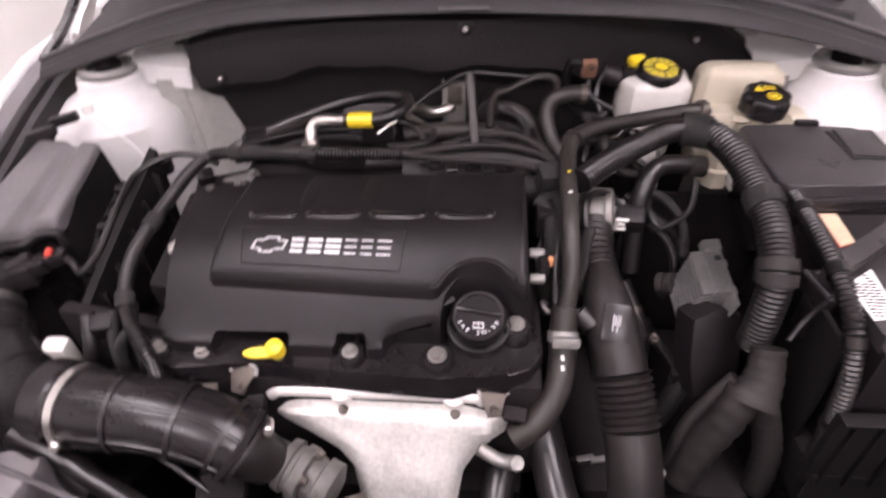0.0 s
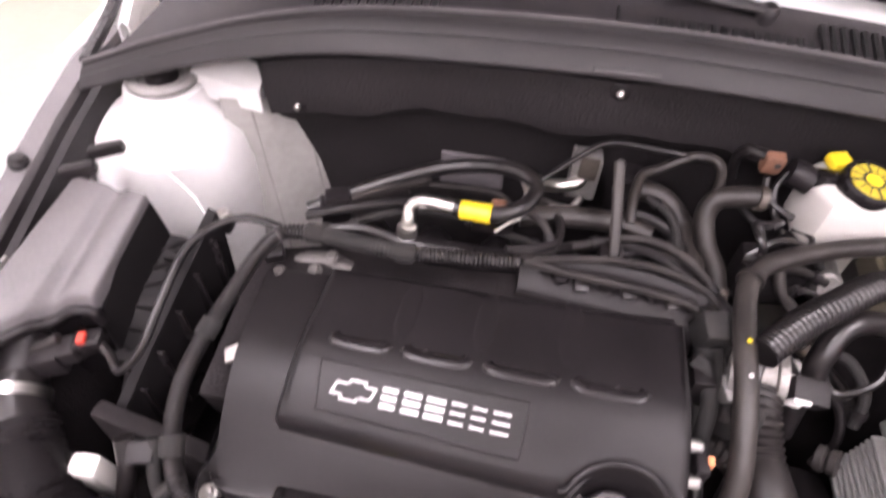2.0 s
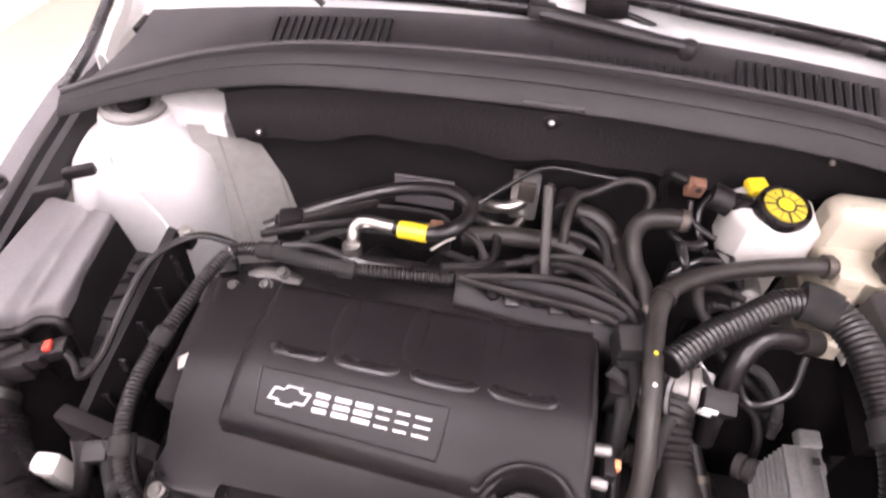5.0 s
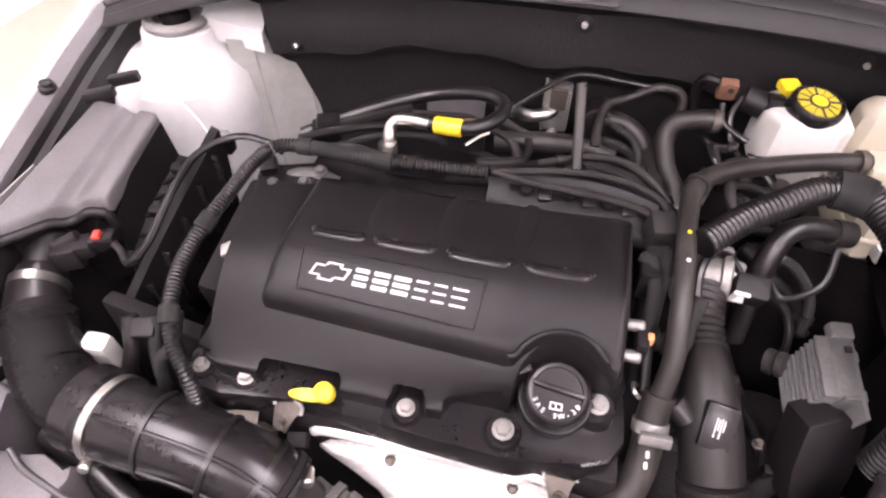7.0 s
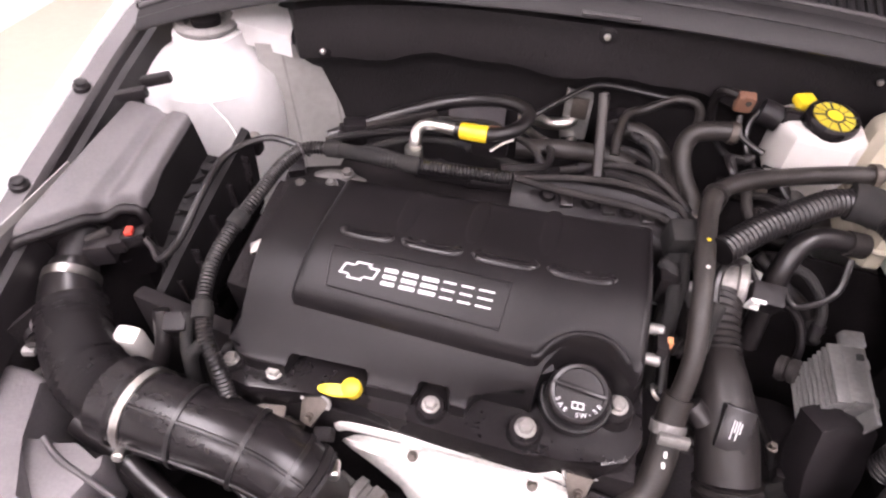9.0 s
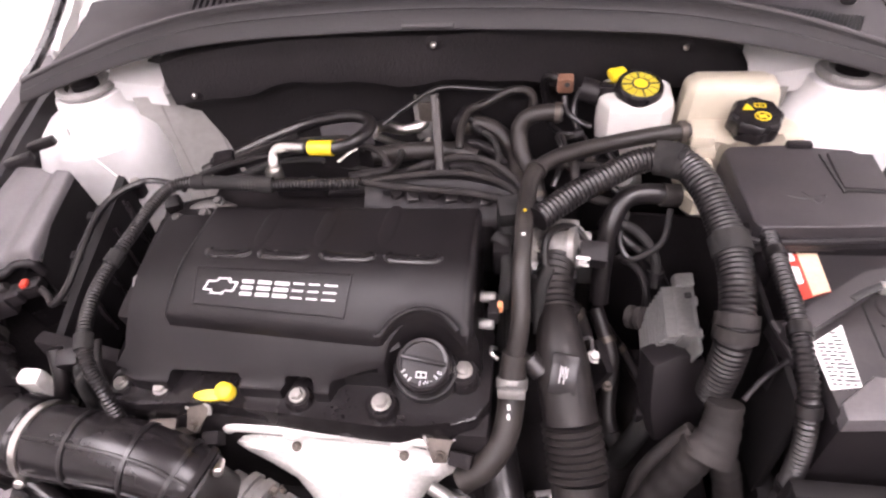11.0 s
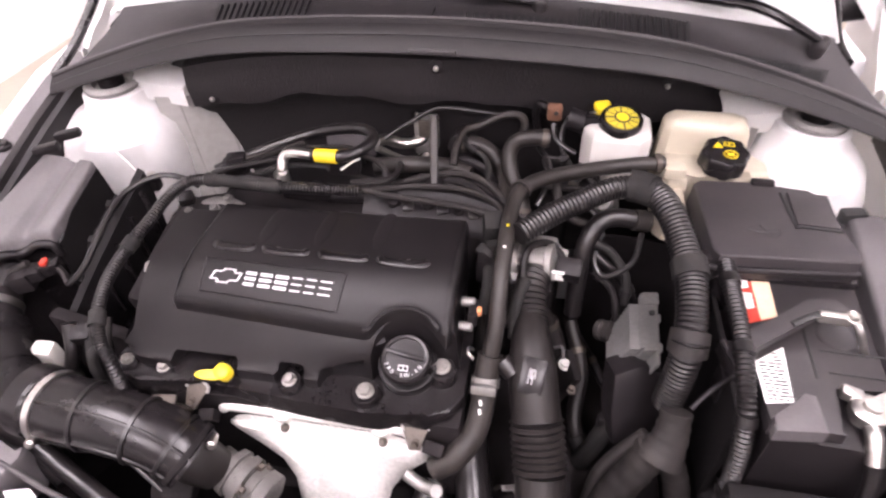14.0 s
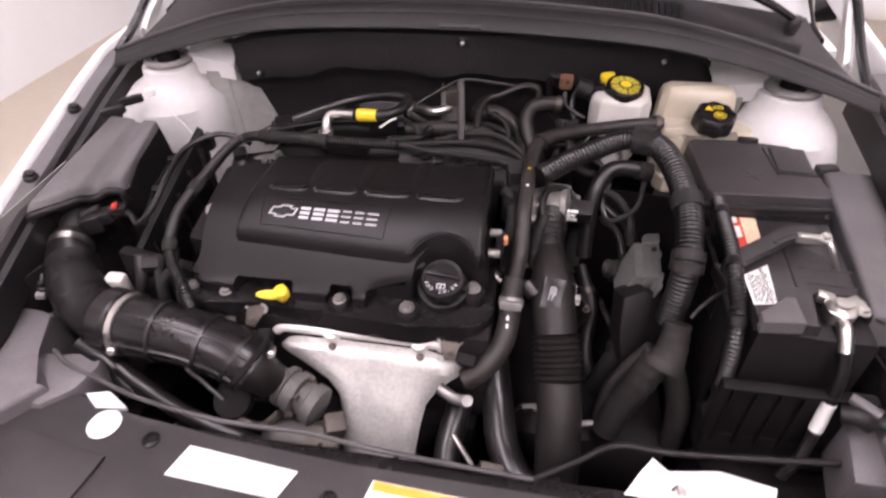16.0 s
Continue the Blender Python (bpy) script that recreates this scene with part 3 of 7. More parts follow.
# plan of the cover's front, with the pockets for bolts, dipstick and filler
front = [(-0.352, 0.37), (-0.3505, 0.348), (-0.345, 0.331), (-0.334, 0.319), (-0.318, 0.313), (-0.30, 0.312), (-0.275, 0.312), (-0.27, 0.342), (-0.258, 0.357), (-0.205, 0.357), (-0.19, 0.34), (-0.185, 0.312)]
front += [(-0.136, 0.312)] + [(-0.116 - 0.017 * math.cos(a), 0.318 + 0.03 * math.sin(a)) for a in (0.1, 0.6, 1.1, 1.57, 2.04, 2.54, 3.04)] + [(-0.096, 0.312)]
front += [(-0.08, 0.312), (-0.074, 0.331), (-0.067, 0.337), (-0.025, 0.337)]
front += [(0.029 + 0.045 * math.cos(a), 0.333 + 0.041 * math.sin(a)) for a in (3.1, 2.7, 2.3, 1.9, 1.57, 1.2, 0.85)]
front += [(0.07, 0.365), (0.088, 0.367)]
bm = B()
LEV = ((0.768, 0.0), (0.780, 0.0005), (0.788, 0.0015), (0.796, 0.003), (0.804, 0.0055), (0.808, 0.007), (0.812, 0.009), (0.8165, 0.012), (0.821, 0.016), (0.827, 0.025), (0.83, 0.035))


def shell_pt(x, y, z, ins):
    """A point of the shell's wall: the wall leans in as it rises, and its rim follows the slope."""
    px = x + ins * 0.4 * min(1, max(0, (-0.27 - x) / 0.07)) - (ins * 0.4 if x > 0.08 else 0)
    py = y + ins * min(1, max(0.15, (0.337 - y) / 0.022))
    if x < -0.03:
        py += (0.312 + ins - py) * min(1, max(0, (z - 0.804) / 0.016)) ** 1.5
    lift = max(0, z - 0.785) / 0.045
    return (px, py, z + lift * (top_z(py) - 0.832))


walls = [[bm.verts.new(shell_pt(x, y, z, ins)) for x, y in front] for z, ins in LEV]
for a, b in zip(walls, walls[1:]):
    for i in range(len(front) - 1):
        bm.faces.new((a[i], a[i + 1], b[i + 1], b[i]))
decks = [walls[-1]]
for k in range(1, 10):
    row = []
    for v in walls[-1]:
        u = k / 9
        x = v.co.x - 0.012 * u * min(1, max(0, (-0.25 - v.co.x) / 0.06))
        y = v.co.y + (0.53 - v.co.y) * u
        row.append(bm.verts.new((x, y, top_z(y) - 0.002)))
    decks.append(row)
for a, b in zip(decks, decks[1:]):
    for i in range(len(front) - 1):
        bm.faces.new((a[i], a[i + 1], b[i + 1], b[i]))
for side in (0, -1):
    rim = [w[side] for w in walls] + [d[side] for d in decks[1:]]
    low = [bm.verts.new((v.co.x + (-0.012 if side == 0 else 0.003), min(v.co.y, 0.528), 0.765)) for v in decks[-1:][0][side:][:1]]
    for a, b in zip(rim, rim[1:]):
        bm.faces.new((a, b, low[0]))
bm.faces.new([v for v in decks[-1]] + [bm.verts.new((0.088, 0.532, 0.765)), bm.verts.new((-0.336, 0.532, 0.765))])
bmesh.ops.recalc_face_normals(bm, faces=bm.faces)
lean(part("shell", bm, COVER, cov))
# base flange with bolt bosses
bm = B()
fl = [(-0.36, 0.33), (-0.352, 0.298), (-0.31, 0.29), (-0.25, 0.298), (-0.23, 0.30), (-0.15, 0.295), (-0.02, 0.288), (0.0, 0.288), (0.02, 0.295), (0.06, 0.295), (0.085, 0.305), (0.1, 0.33), (0.1, 0.5), (0.09, 0.53), (-0.335, 0.53), (-0.345, 0.5)]
prism(bm, fl, 0.735, 0.770, bevel=0.004)
part("flange", bm, GLOSSBLACK, cov)
for x, y, z, r in ((-0.288, 0.313, 0.774, 0.0085), (-0.115, 0.311, 0.785, 0.0085), (-0.018, 0.310, 0.785, 0.01), (0.0685, 0.3525, 0.794, 0.010), (-0.338, 0.314, 0.778, 0.008)):
    bm = B()
    lathe(bm, [(r * 1.9, -0.035), (r * 1.8, -0.004), (r * 1.6, -0.001)], pose(x, y, z - 0.002), 20)
    part("boss", bm, GLOSSBLACK, cov)
    hexbolt("bolt", (x, y, z - 0.003), r * 0.8, cov, BOLT, (0, -0.15, 1), 0.008)
# raised panel with a lip round the filler
ra = [(-0.286, 0.373), (-0.281, 0.3675), (-0.06, 0.3535), (-0.026, 0.352)]
ra += [(0.025 + 0.05 * math.cos(a), 0.331 + 0.045 * math.sin(a)) for a in (2.62, 2.4, 2.1, 1.75, 1.4, 1.05, 0.65)]
ra += [(0.075, 0.349), (0.0805, 0.355), (0.0795, 0.512), (0.0755, 0.5175), (-0.272, 0.533), (-0.279, 0.5285)]
bm = B()
rings = []
for h, ins in ((-0.004, 0), (0.005, 0.001), (0.009, 0.0025), (0.0115, 0.0048), (0.0128, 0.0075), (0.013, 0.011)):
    ring = []
    n = len(ra)
    for i, (x, y) in enumerate(ra):
        ax, ay = ra[i - 1]
        bx, by = ra[(i + 1) % n]
        dx, dy = bx - ax, by - ay
        d = math.hypot(dx, dy)
        px, py = x - dy / d * ins, y + dx / d * ins
        ring.append(bm.verts.new((px, py, h)))
    rings.append(ring)
for a, b in zip(rings, rings[1:]):
    for i in range(len(ra)):
        j = (i + 1) % len(ra)
        bm.faces.new((a[i], a[j], b[j], b[i]))
tf = bm.faces.new(rings[-1])
bmesh.ops.triangulate(bm, faces=[tf])
for k in range(17):
    bmesh.ops.bisect_plane(bm, geom=bm.verts[:] + bm.edges[:] + bm.faces[:], plane_co=(0, 0.352 + 0.0105 * k, 0), plane_no=(0, 1, 0))
for v in bm.verts:
    v.co.z += top_z(v.co.y)
bmesh.ops.recalc_face_normals(bm, faces=bm.faces)
panel = part("raised_panel", bm, COVER, cov)
S = 0.0132


def on_cover(x, y, h=0.0):
    return (x, y, top_z(y) + S + h)


lip = [on_cover(x, y + 0.002, -0.0015) for x, y in ra[3:11]]
part("lip", sweep(B(), spline(lip, 4), 0.003, 8), COVER, panel)
for x0, x1 in ((-0.249, -0.195), (-0.178, -0.119), (-0.1, -0.039), (-0.0215, 0.0385)):
    w = x1 - x0
    arc = [on_cover(x0 + w * k, 0.4415 - 0.047 * (x0 + w * k + 0.22) + dy, h) for k, dy, h in ((0.0, 0.006, -0.002), (0.05, 0.002, -0.001), (0.14, 0.0, -0.0008), (0.5, -0.0006, -0.0008), (0.86, 0.0, -0.0008), (0.95, 0.002, -0.001), (1.0, 0.006, -0.002))]
    part("cooling_step", sweep(B(), spline(arc, 5), 0.0072, 14, 0.5), GLOSSBLACK, panel)
for xm in (-0.1865, -0.1095, -0.03):
    pts = [Vector(on_cover(xm + 0.004 * k, 0.452 + 0.068 * k, -0.0006)) for k in (0, 0.25, 0.5, 0.75, 1)]
    part("flute_ridge", sweep(B(), pts, lambda i, s: 0.011 * min(1, 0.5 + 2 * min(s, 1 - s)), 16, 0.11), COVER, panel)
# frame round the print
for (xa, ya), (xb, yb) in (((-0.253, 0.423), (-0.058, 0.412)), ((-0.2475, 0.381), (-0.062, 0.368)), ((-0.253, 0.423), (-0.2475, 0.381)), ((-0.058, 0.412), (-0.062, 0.368))):
    part("print_frame", sweep(B(), [Vector(on_cover(xa + (xb - xa) * k / 6, ya + (yb - ya) * k / 6)) for k in range(7)], 0.0009, 6), COVER, panel)
# emblem: a plain outlined slab, and six plain blocks for the word beside it
SLOPE = (top_z(0.404) - top_z(0.386)) / 0.018
ax = Vector((1, -0.055, -0.055 * SLOPE)).normalized()
an = Vector((0, -SLOPE, 1)).normalized()
ay = an.cross(ax)
PLANE = Matrix.Translation(on_cover(-0.152, 0.3955, 0.0006)) @ Matrix((ax, ay, an)).transposed().to_4x4()


def ink(bm, x0, x1, y0, y1, skew=0.0):
    vs = [bm.verts.new(PLANE @ Vector((x + skew * y, y, z))) for z in (0, 0.0006) for x, y in ((x0, y0), (x1, y0), (x1, y1), (x0, y1))]
    for f in ((3, 2, 1, 0), (4, 5, 6, 7), (0, 1, 5, 4), (1, 2, 6, 5), (2, 3, 7, 6), (3, 0, 4, 7)):
        bm.faces.new([vs[i] for i in f])


bm = B()
for x0, x1, y0, y1 in ((-0.094, -0.084, 0.004, 0.0055), (-0.069, -0.059, 0.004, 0.0055), (-0.094, -0.084, -0.0055, -0.004), (-0.069, -0.059, -0.0055, -0.004), (-0.094, -0.092, -0.0035, 0.0035), (-0.061, -0.059, -0.0035, 0.0035), (-0.084, -0.082, 0.0055, 0.0085), (-0.071, -0.069, 0.0055, 0.0085), (-0.084, -0.069, 0.0075, 0.009), (-0.084, -0.082, -0.0085, -0.0055), (-0.071, -0.069, -0.0085, -0.0055), (-0.084, -0.069, -0.009, -0.0075)):
    ink(bm, x0 * 1.12 + 0.0215, x1 * 1.12 + 0.0215, y0 * 1.1, y1 * 1.1, 0.35)
part("emblem_print", bm, WHITEPRINT, panel, "white outlined emblem shape", False)
for x0, w, t in ((-0.038, 0.0145, 0.0041), (-0.018, 0.0165, 0.0041), (0.003, 0.0175, 0.0041), (0.0255, 0.0135, 0.0019), (0.0445, 0.013, 0.0019), (0.063, 0.016, 0.0019)):
    bm = B()
    h = 0.0093
    for yb in (-h, -t / 2, h - t):
        ink(bm, x0, x0 + w, yb, yb + t)
    part("word_block", bm, WHITEPRINT, panel, "plain white printed bars", False)
lean(panel)

# oil filler cap
CAP = Matrix.Translation((0.0265, 0.345, 0.807)) @ pose(0, 0, 0, 20, 0, 0) @ Matrix.Scale(0.83, 4)
cap = thing("oil_filler_cap", "round black oil filler cap with white print", "oil cap")
bm = B()
lathe(bm, [(0.0445, -0.04), (0.0445, -0.018), (0.043, -0.015), (0.0405, -0.0145), (0.0395, -0.02)], CAP, 40)
part("collar", bm, COVER, cap)
bm = B()
lathe(bm, [(0.035, -0.03), (0.036, -0.004), (0.038, -0.001), (0.038, 0.008), (0.036, 0.012), (0.033, 0.014), (0.029, 0.0135), (0.028, 0.0115)], CAP, 40)
part("disc", bm, GLOSSBLACK, cap)
bm = B()
box(bm, (0, 0.003, 0.016), (0.062, 0.006, 0.005), 0.002)
bmesh.ops.transform(bm, matrix=CAP @ pose(0, 0, 0, 0, 0, -8), verts=bm.verts)
part("grip", bm, GLOSSBLACK, cap)
bm = B()
box(bm, (-0.043, 0.02, 0.008), (0.02, 0.012, 0.006), 0.002, (0, 0, 28))
bmesh.ops.transform(bm, matrix=CAP, verts=bm.verts)
part("stop_tab", bm, BLACK, cap)
for i, ch in enumerate("SAE 5W-30"):
    if ch != " ":
        a = radians(-90 - 62 + 15.5 * i)
        lettering(ch, 0.0082, None, WHITEPRINT, cap, m=CAP @ pose(0.0275 * math.cos(a), 0.0275 * math.sin(a), 0.0142, 0, 0, math.degrees(a) + 90))
bm = B()
for c, s in (((-0.0035, -0.0125, 0.0122), (0.007, 0.0012, 0.0014)), ((-0.0035, -0.0195, 0.0122), (0.007, 0.0012, 0.0014)), ((-0.0065, -0.016, 0.0122), (0.0012, 0.007, 0.0014)), ((0.0, -0.016, 0.0122), (0.0012, 0.007, 0.0014)), ((0.0035, -0.0125, 0.0122), (0.007, 0.0012, 0.0014)), ((0.0035, -0.0195, 0.0122), (0.007, 0.0012, 0.0014)), ((0.0065, -0.016, 0.0122), (0.0012, 0.007, 0.0014))):
    bmesh.ops.create_cube(bm, size=1, matrix=CAP @ Matrix.Translation(c) @ Matrix.Diagonal((*s, 1)))
part("book_symbol", bm, WHITEPRINT, cap, "white open book symbol", False)

# dipstick
dip = thing("dipstick", "yellow plastic dipstick handle in front of the cover", "dipstick")
bm = B()
lathe(bm, [(0.004, -0.012), (0.0095, -0.009), (0.0105, 0.0), (0.0095, 0.007), (0.006, 0.0095)], pose(-0.196, 0.304, 0.791, 20, 0, 0), 24)
part("knob", bm, YELLOW, dip)
bm = B()
lathe(bm, [(0.0, -0.0035), (0.018, -0.0035), (0.0205, -0.001), (0.0205, 0.0015), (0.018, 0.003), (0.0, 0.003)], pose(-0.21, 0.2985, 0.79, 22, 0, 6) @ Matrix.Diagonal((1, 0.32, 0.9, 1)), 28)
part("tongue", bm, YELLOW, dip)
part("tube", tube([(-0.196, 0.303, 0.783), (-0.198, 0.311, 0.765), (-0.2, 0.32, 0.72)], 0.0055, 10), RUSTY, dip, "tarnished steel guide tube")

# lifting eyes at the head
for x, y, z, w in ((-0.236, 0.297, 0.76, -14), (0.045, 0.296, 0.738, 6)):
    eye = thing("lifting_eye", "tarnished steel lifting eye bolted to the engine", "bracket", "lifting eyes")
    F = pose(x, y, z, 38, 0, w)
    bm = B()
    prism(bm, [(-0.015, -0.004), (-0.0165, 0.003), (-0.013, 0.0085), (-0.005, 0.01), (0.007, 0.009), (0.0155, 0.005), (0.0165, -0.002), (0.011, -0.007), (0.007, -0.026), (-0.008, -0.026)], -0.0018, 0.0018, F, 0.001)
    part("plate", bm, RUSTY, eye)
    part("rim", sweep(B(), spline([tuple(F @ Vector((px, py, 0.002))) for px, py in ((-0.015, -0.004), (-0.0165, 0.003), (-0.013, 0.0085), (-0.004, 0.01), (0.007, 0.009), (0.0155, 0.005), (0.0165, -0.002))], 6), 0.0022, 8), ALU, eye)
    hexbolt("bolt", tuple(F @ Vector((0, -0.018, 0.001))), 0.0045, eye, RUSTY, (0, -0.8, 0.55))

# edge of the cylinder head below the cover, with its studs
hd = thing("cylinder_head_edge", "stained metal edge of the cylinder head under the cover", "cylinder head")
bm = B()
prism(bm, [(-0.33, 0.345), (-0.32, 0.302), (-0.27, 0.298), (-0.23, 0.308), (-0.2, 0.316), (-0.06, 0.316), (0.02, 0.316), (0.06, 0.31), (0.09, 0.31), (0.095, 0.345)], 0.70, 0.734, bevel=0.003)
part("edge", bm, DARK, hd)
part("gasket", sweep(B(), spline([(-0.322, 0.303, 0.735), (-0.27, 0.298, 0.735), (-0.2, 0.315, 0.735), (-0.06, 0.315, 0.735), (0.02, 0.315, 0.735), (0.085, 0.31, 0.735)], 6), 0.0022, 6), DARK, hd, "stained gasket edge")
for x, y in ((-0.3, 0.3), (-0.21, 0.312), (-0.06, 0.315), (0.075, 0.31)):
    hexbolt("stud_nut", (x, y - 0.001, 0.731), 0.004, hd, TURBO, (0, -0.7, 0.7))
for c, d, r, m in (((-0.285, 0.285, 0.737), (0.03, 0.014, 0.012), (20, 10, 15), RUSTY), ((-0.305, 0.278, 0.725), (0.018, 0.02, 0.03), (10, 0, 30), ALU), ((-0.262, 0.28, 0.728), (0.024, 0.012, 0.02), (35, -10, -20), RUSTY), ((-0.225, 0.281, 0.722), (0.02, 0.016, 0.026), (25, 0, 10), DARK), ((0.07, 0.285, 0.715), (0.026, 0.016, 0.03), (30, 0, -10), DARK)):
    part("bracket", box(B(), c, d, 0.003, r), m, hd)
part("pipe", tube([(-0.325, 0.285, 0.745), (-0.3, 0.272, 0.74), (-0.27, 0.268, 0.728), (-0.25, 0.272, 0.70)], 0.005, 10), RUSTY, hd, "tarnished thin pipe")

# exhaust heat shield
sh = thing("heat_shield", "bright stained metal exhaust heat shield", "heat shield")
lv = [(0.318, 0.70, -0.228, 0.055), (0.31, 0.719, -0.226, 0.056), (0.303, 0.7255, -0.222, 0.058), (0.297, 0.7225, -0.221, 0.06), (0.293, 0.7105, -0.22, 0.062), (0.2895, 0.7035, -0.219, 0.064), (0.287, 0.705, -0.217, 0.065), (0.2835, 0.7025, -0.213, 0.064), (0.279, 0.692, -0.203, 0.06), (0.2745, 0.677, -0.173, 0.046), (0.266, 0.658, -0.14, 0.025), (0.255, 0.64, -0.122, 0.012), (0.238, 0.612, -0.113, 0.006), (0.222, 0.57, -0.114, 0.0), (0.2, 0.5, -0.117, -0.001)]
rows = []
for r, (y, z, xa, xb) in enumerate(lv):
    row = []
    for k in range(25):
        u = k / 24
        drop = abs(2 * u - 1) ** 9
        dent = (0.0025 if r < 8 else 0.006) * noise.noise(Vector((u * 6, r * 0.8, 3)))
        row.append((xa + (xb - xa) * u, y + dent + 0.012 * drop, z - 0.016 * drop + dent))
    rows.append(row)
strip("skin", rows, SHIELD, sh, "", 0.0015)
part("rolled_edge", tube([(-0.214, 0.299, 0.719), (-0.2, 0.2985, 0.7275), (-0.15, 0.2985, 0.729), (-0.06, 0.2985, 0.729), (0.02, 0.2985, 0.728), (0.034, 0.299, 0.72)], 0.0085, 14), SHIELD, sh)
for x, y, z in ((-0.128, 0.2885, 0.706), (0.002, 0.2885, 0.706), (-0.05, 0.208, 0.53)):
    hexbolt("bolt", (x, y, z), 0.0045, sh, RUSTY, (0, -0.6, 0.8))
for x, y, z in ((-0.13, 0.301, 0.727), (0.0, 0.3, 0.727)):
    bm = B()
    lathe(bm, [(0.0155, -0.014), (0.015, 0.003), (0.013, 0.0065), (0.008, 0.008), (0.0, 0.008)], pose(x, y, z, 30, 0, 0), 22)
    part("bolt_boss", bm, SHIELD, sh)
# exhaust outlet lug beside it
lug = thing("exhaust_flange", "cast metal exhaust flange lug beside the shield", "exhaust flange")
part("lug", tube([(0.03, 0.275, 0.66), (0.055, 0.266, 0.652), (0.07, 0.262, 0.655)], 0.0085, 12), ALU, lug)
bm = B()
lathe(bm, [(0.009, -0.01), (0.0095, 0.003), (0.008, 0.005), (0.004, 0.0045)], pose(0.073, 0.26, 0.657, 30, 20, 0), 18)
part("boss", bm, ALU, lug)

# turbo
tb = thing("turbocharger", "grey cast turbocharger below the intake duct", "turbocharger")
AX = Matrix.Translation((-0.182, 0.236, 0.668)) @ pose(0, 0, 0, 0, 104, -20) @ Matrix.Scale(0.6, 4)
bm = B()
lathe(bm, [(0.03, -0.055), (0.036, -0.05), (0.036, -0.02), (0.034, -0.018)], AX, 32)
part("inlet", bm, TURBO, tb)
bm = B()
lathe(bm, [(0.034, -0.02), (0.05, -0.016), (0.052, 0.0), (0.046, 0.003), (0.046, 0.012), (0.053, 0.015), (0.053, 0.034), (0.045, 0.038)], AX, 36)
part("compressor", bm, TURBO, tb)
bm = B()
lathe(bm, [(0.04, 0.038), (0.042, 0.06), (0.05, 0.064), (0.05, 0.09), (0.03, 0.1)], AX @ pose(0, 0.0, 0), 24)
part("turbine", bm, TURBO, tb)
for k in range(5):
    a = k * 1.25
    p = AX @ Vector((0.05 * math.cos(a), 0.05 * math.sin(a), 0.036))
    hexbolt("bolt", tuple(p), 0.005, tb, RUSTY, tuple(AX.to_3x3() @ Vector((0, 0, 1))))
part("scroll", tube([(-0.2, 0.2, 0.6), (-0.17, 0.19, 0.61), (-0.14, 0.19, 0.61), (-0.11, 0.2, 0.6)], 0.03, 14), TURBO, tb)
for c, d, w in (((-0.125, 0.19, 0.615), (0.045, 0.03, 0.05), 10), ((-0.15, 0.175, 0.585), (0.05, 0.03, 0.04), -15), ((-0.105, 0.2, 0.645), (0.03, 0.03, 0.03), 25)):
    part("casting", box(B(), c, d, 0.006, (15, 10, w)), RUSTY, tb, "tarnished casting")
ac = thing("wastegate_actuator", "round dark wastegate actuator with a vacuum hose", "actuator")
bm = B()
lathe(bm, [(0.012, -0.02), (0.026, -0.014), (0.028, 0.0), (0.026, 0.01), (0.012, 0.014)], pose(-0.256, 0.208, 0.66, 30, 10, 0), 28)
part("can", bm, DARK, ac)
part("hose", tube([(-0.265, 0.2, 0.67), (-0.3, 0.215, 0.685), (-0.325, 0.225, 0.70), (-0.325, 0.24, 0.73)], 0.004, 8), RUBBER, ac)
part("link", tube([(-0.245, 0.19, 0.645), (-0.21, 0.185, 0.64), (-0.185, 0.2, 0.655)], 0.006, 8), RUSTY, ac)

# castings that show behind the end of the cover
rc = thing("thermostat_housing", "stained metal housing behind the end of the cover", "housing")
part("body", box(B(), (-0.322, 0.545, 0.815), (0.085, 0.06, 0.07), 0.012, (8, -6, 12)), DARK, rc)
part("neck", tube([(-0.345, 0.54, 0.825), (-0.325, 0.552, 0.84), (-0.295, 0.556, 0.845), (-0.265, 0.552, 0.84)], 0.012, 14), TURBO, rc, "grey metal outlet neck")
for p in ((-0.3, 0.535, 0.852), (-0.338, 0.528, 0.848), (-0.285, 0.553, 0.858)):
    hexbolt("bolt", p, 0.006, rc, TURBO, (0, -0.3, 1))
part("plug", box(B(), (-0.352, 0.55, 0.855), (0.022, 0.02, 0.02), 0.004, (20, 0, 25)), BLACK, rc)
part("lower_plate", box(B(), (-0.37, 0.49, 0.76), (0.05, 0.16, 0.1), 0.01, (15, 10, 0)), DARK, rc)

# coils' connector pair at the end of the cover
cp = thing("sensor_plug", "grey metal sensors with an orange lock tab", "sensor")
for z, y in ((0.842, 0.418), (0.826, 0.392)):
    bm = B()
    lathe(bm, [(0.006, -0.012), (0.0065, 0.003), (0.005, 0.005)], pose(0.096, y, z, 0, 90, 0), 18)
    part("barrel", bm, ALU, cp)
part("lock_tab", box(B(), (0.107, 0.406, 0.84), (0.006, 0.009, 0.011), 0.002), ORANGE, cp, "orange lock tab")
part("shell", box(B(), (0.1, 0.408, 0.834), (0.012, 0.03, 0.02), 0.003), BLACK, cp)
sc = thing("head_stud", "small bright metal lug beside the cover", "bracket")
part("plate", box(B(), (-0.352, 0.433, 0.829), (0.022, 0.016, 0.006), 0.002, (10, -25, 20)), STEEL, sc)
part("stem", box(B(), (-0.352, 0.436, 0.79), (0.012, 0.012, 0.08), 0.002), DARK, sc)


# ---- air filter box and intake duct ----
ab = thing("air_filter_box", "black plastic air filter box with a ridged lid", "air filter box")
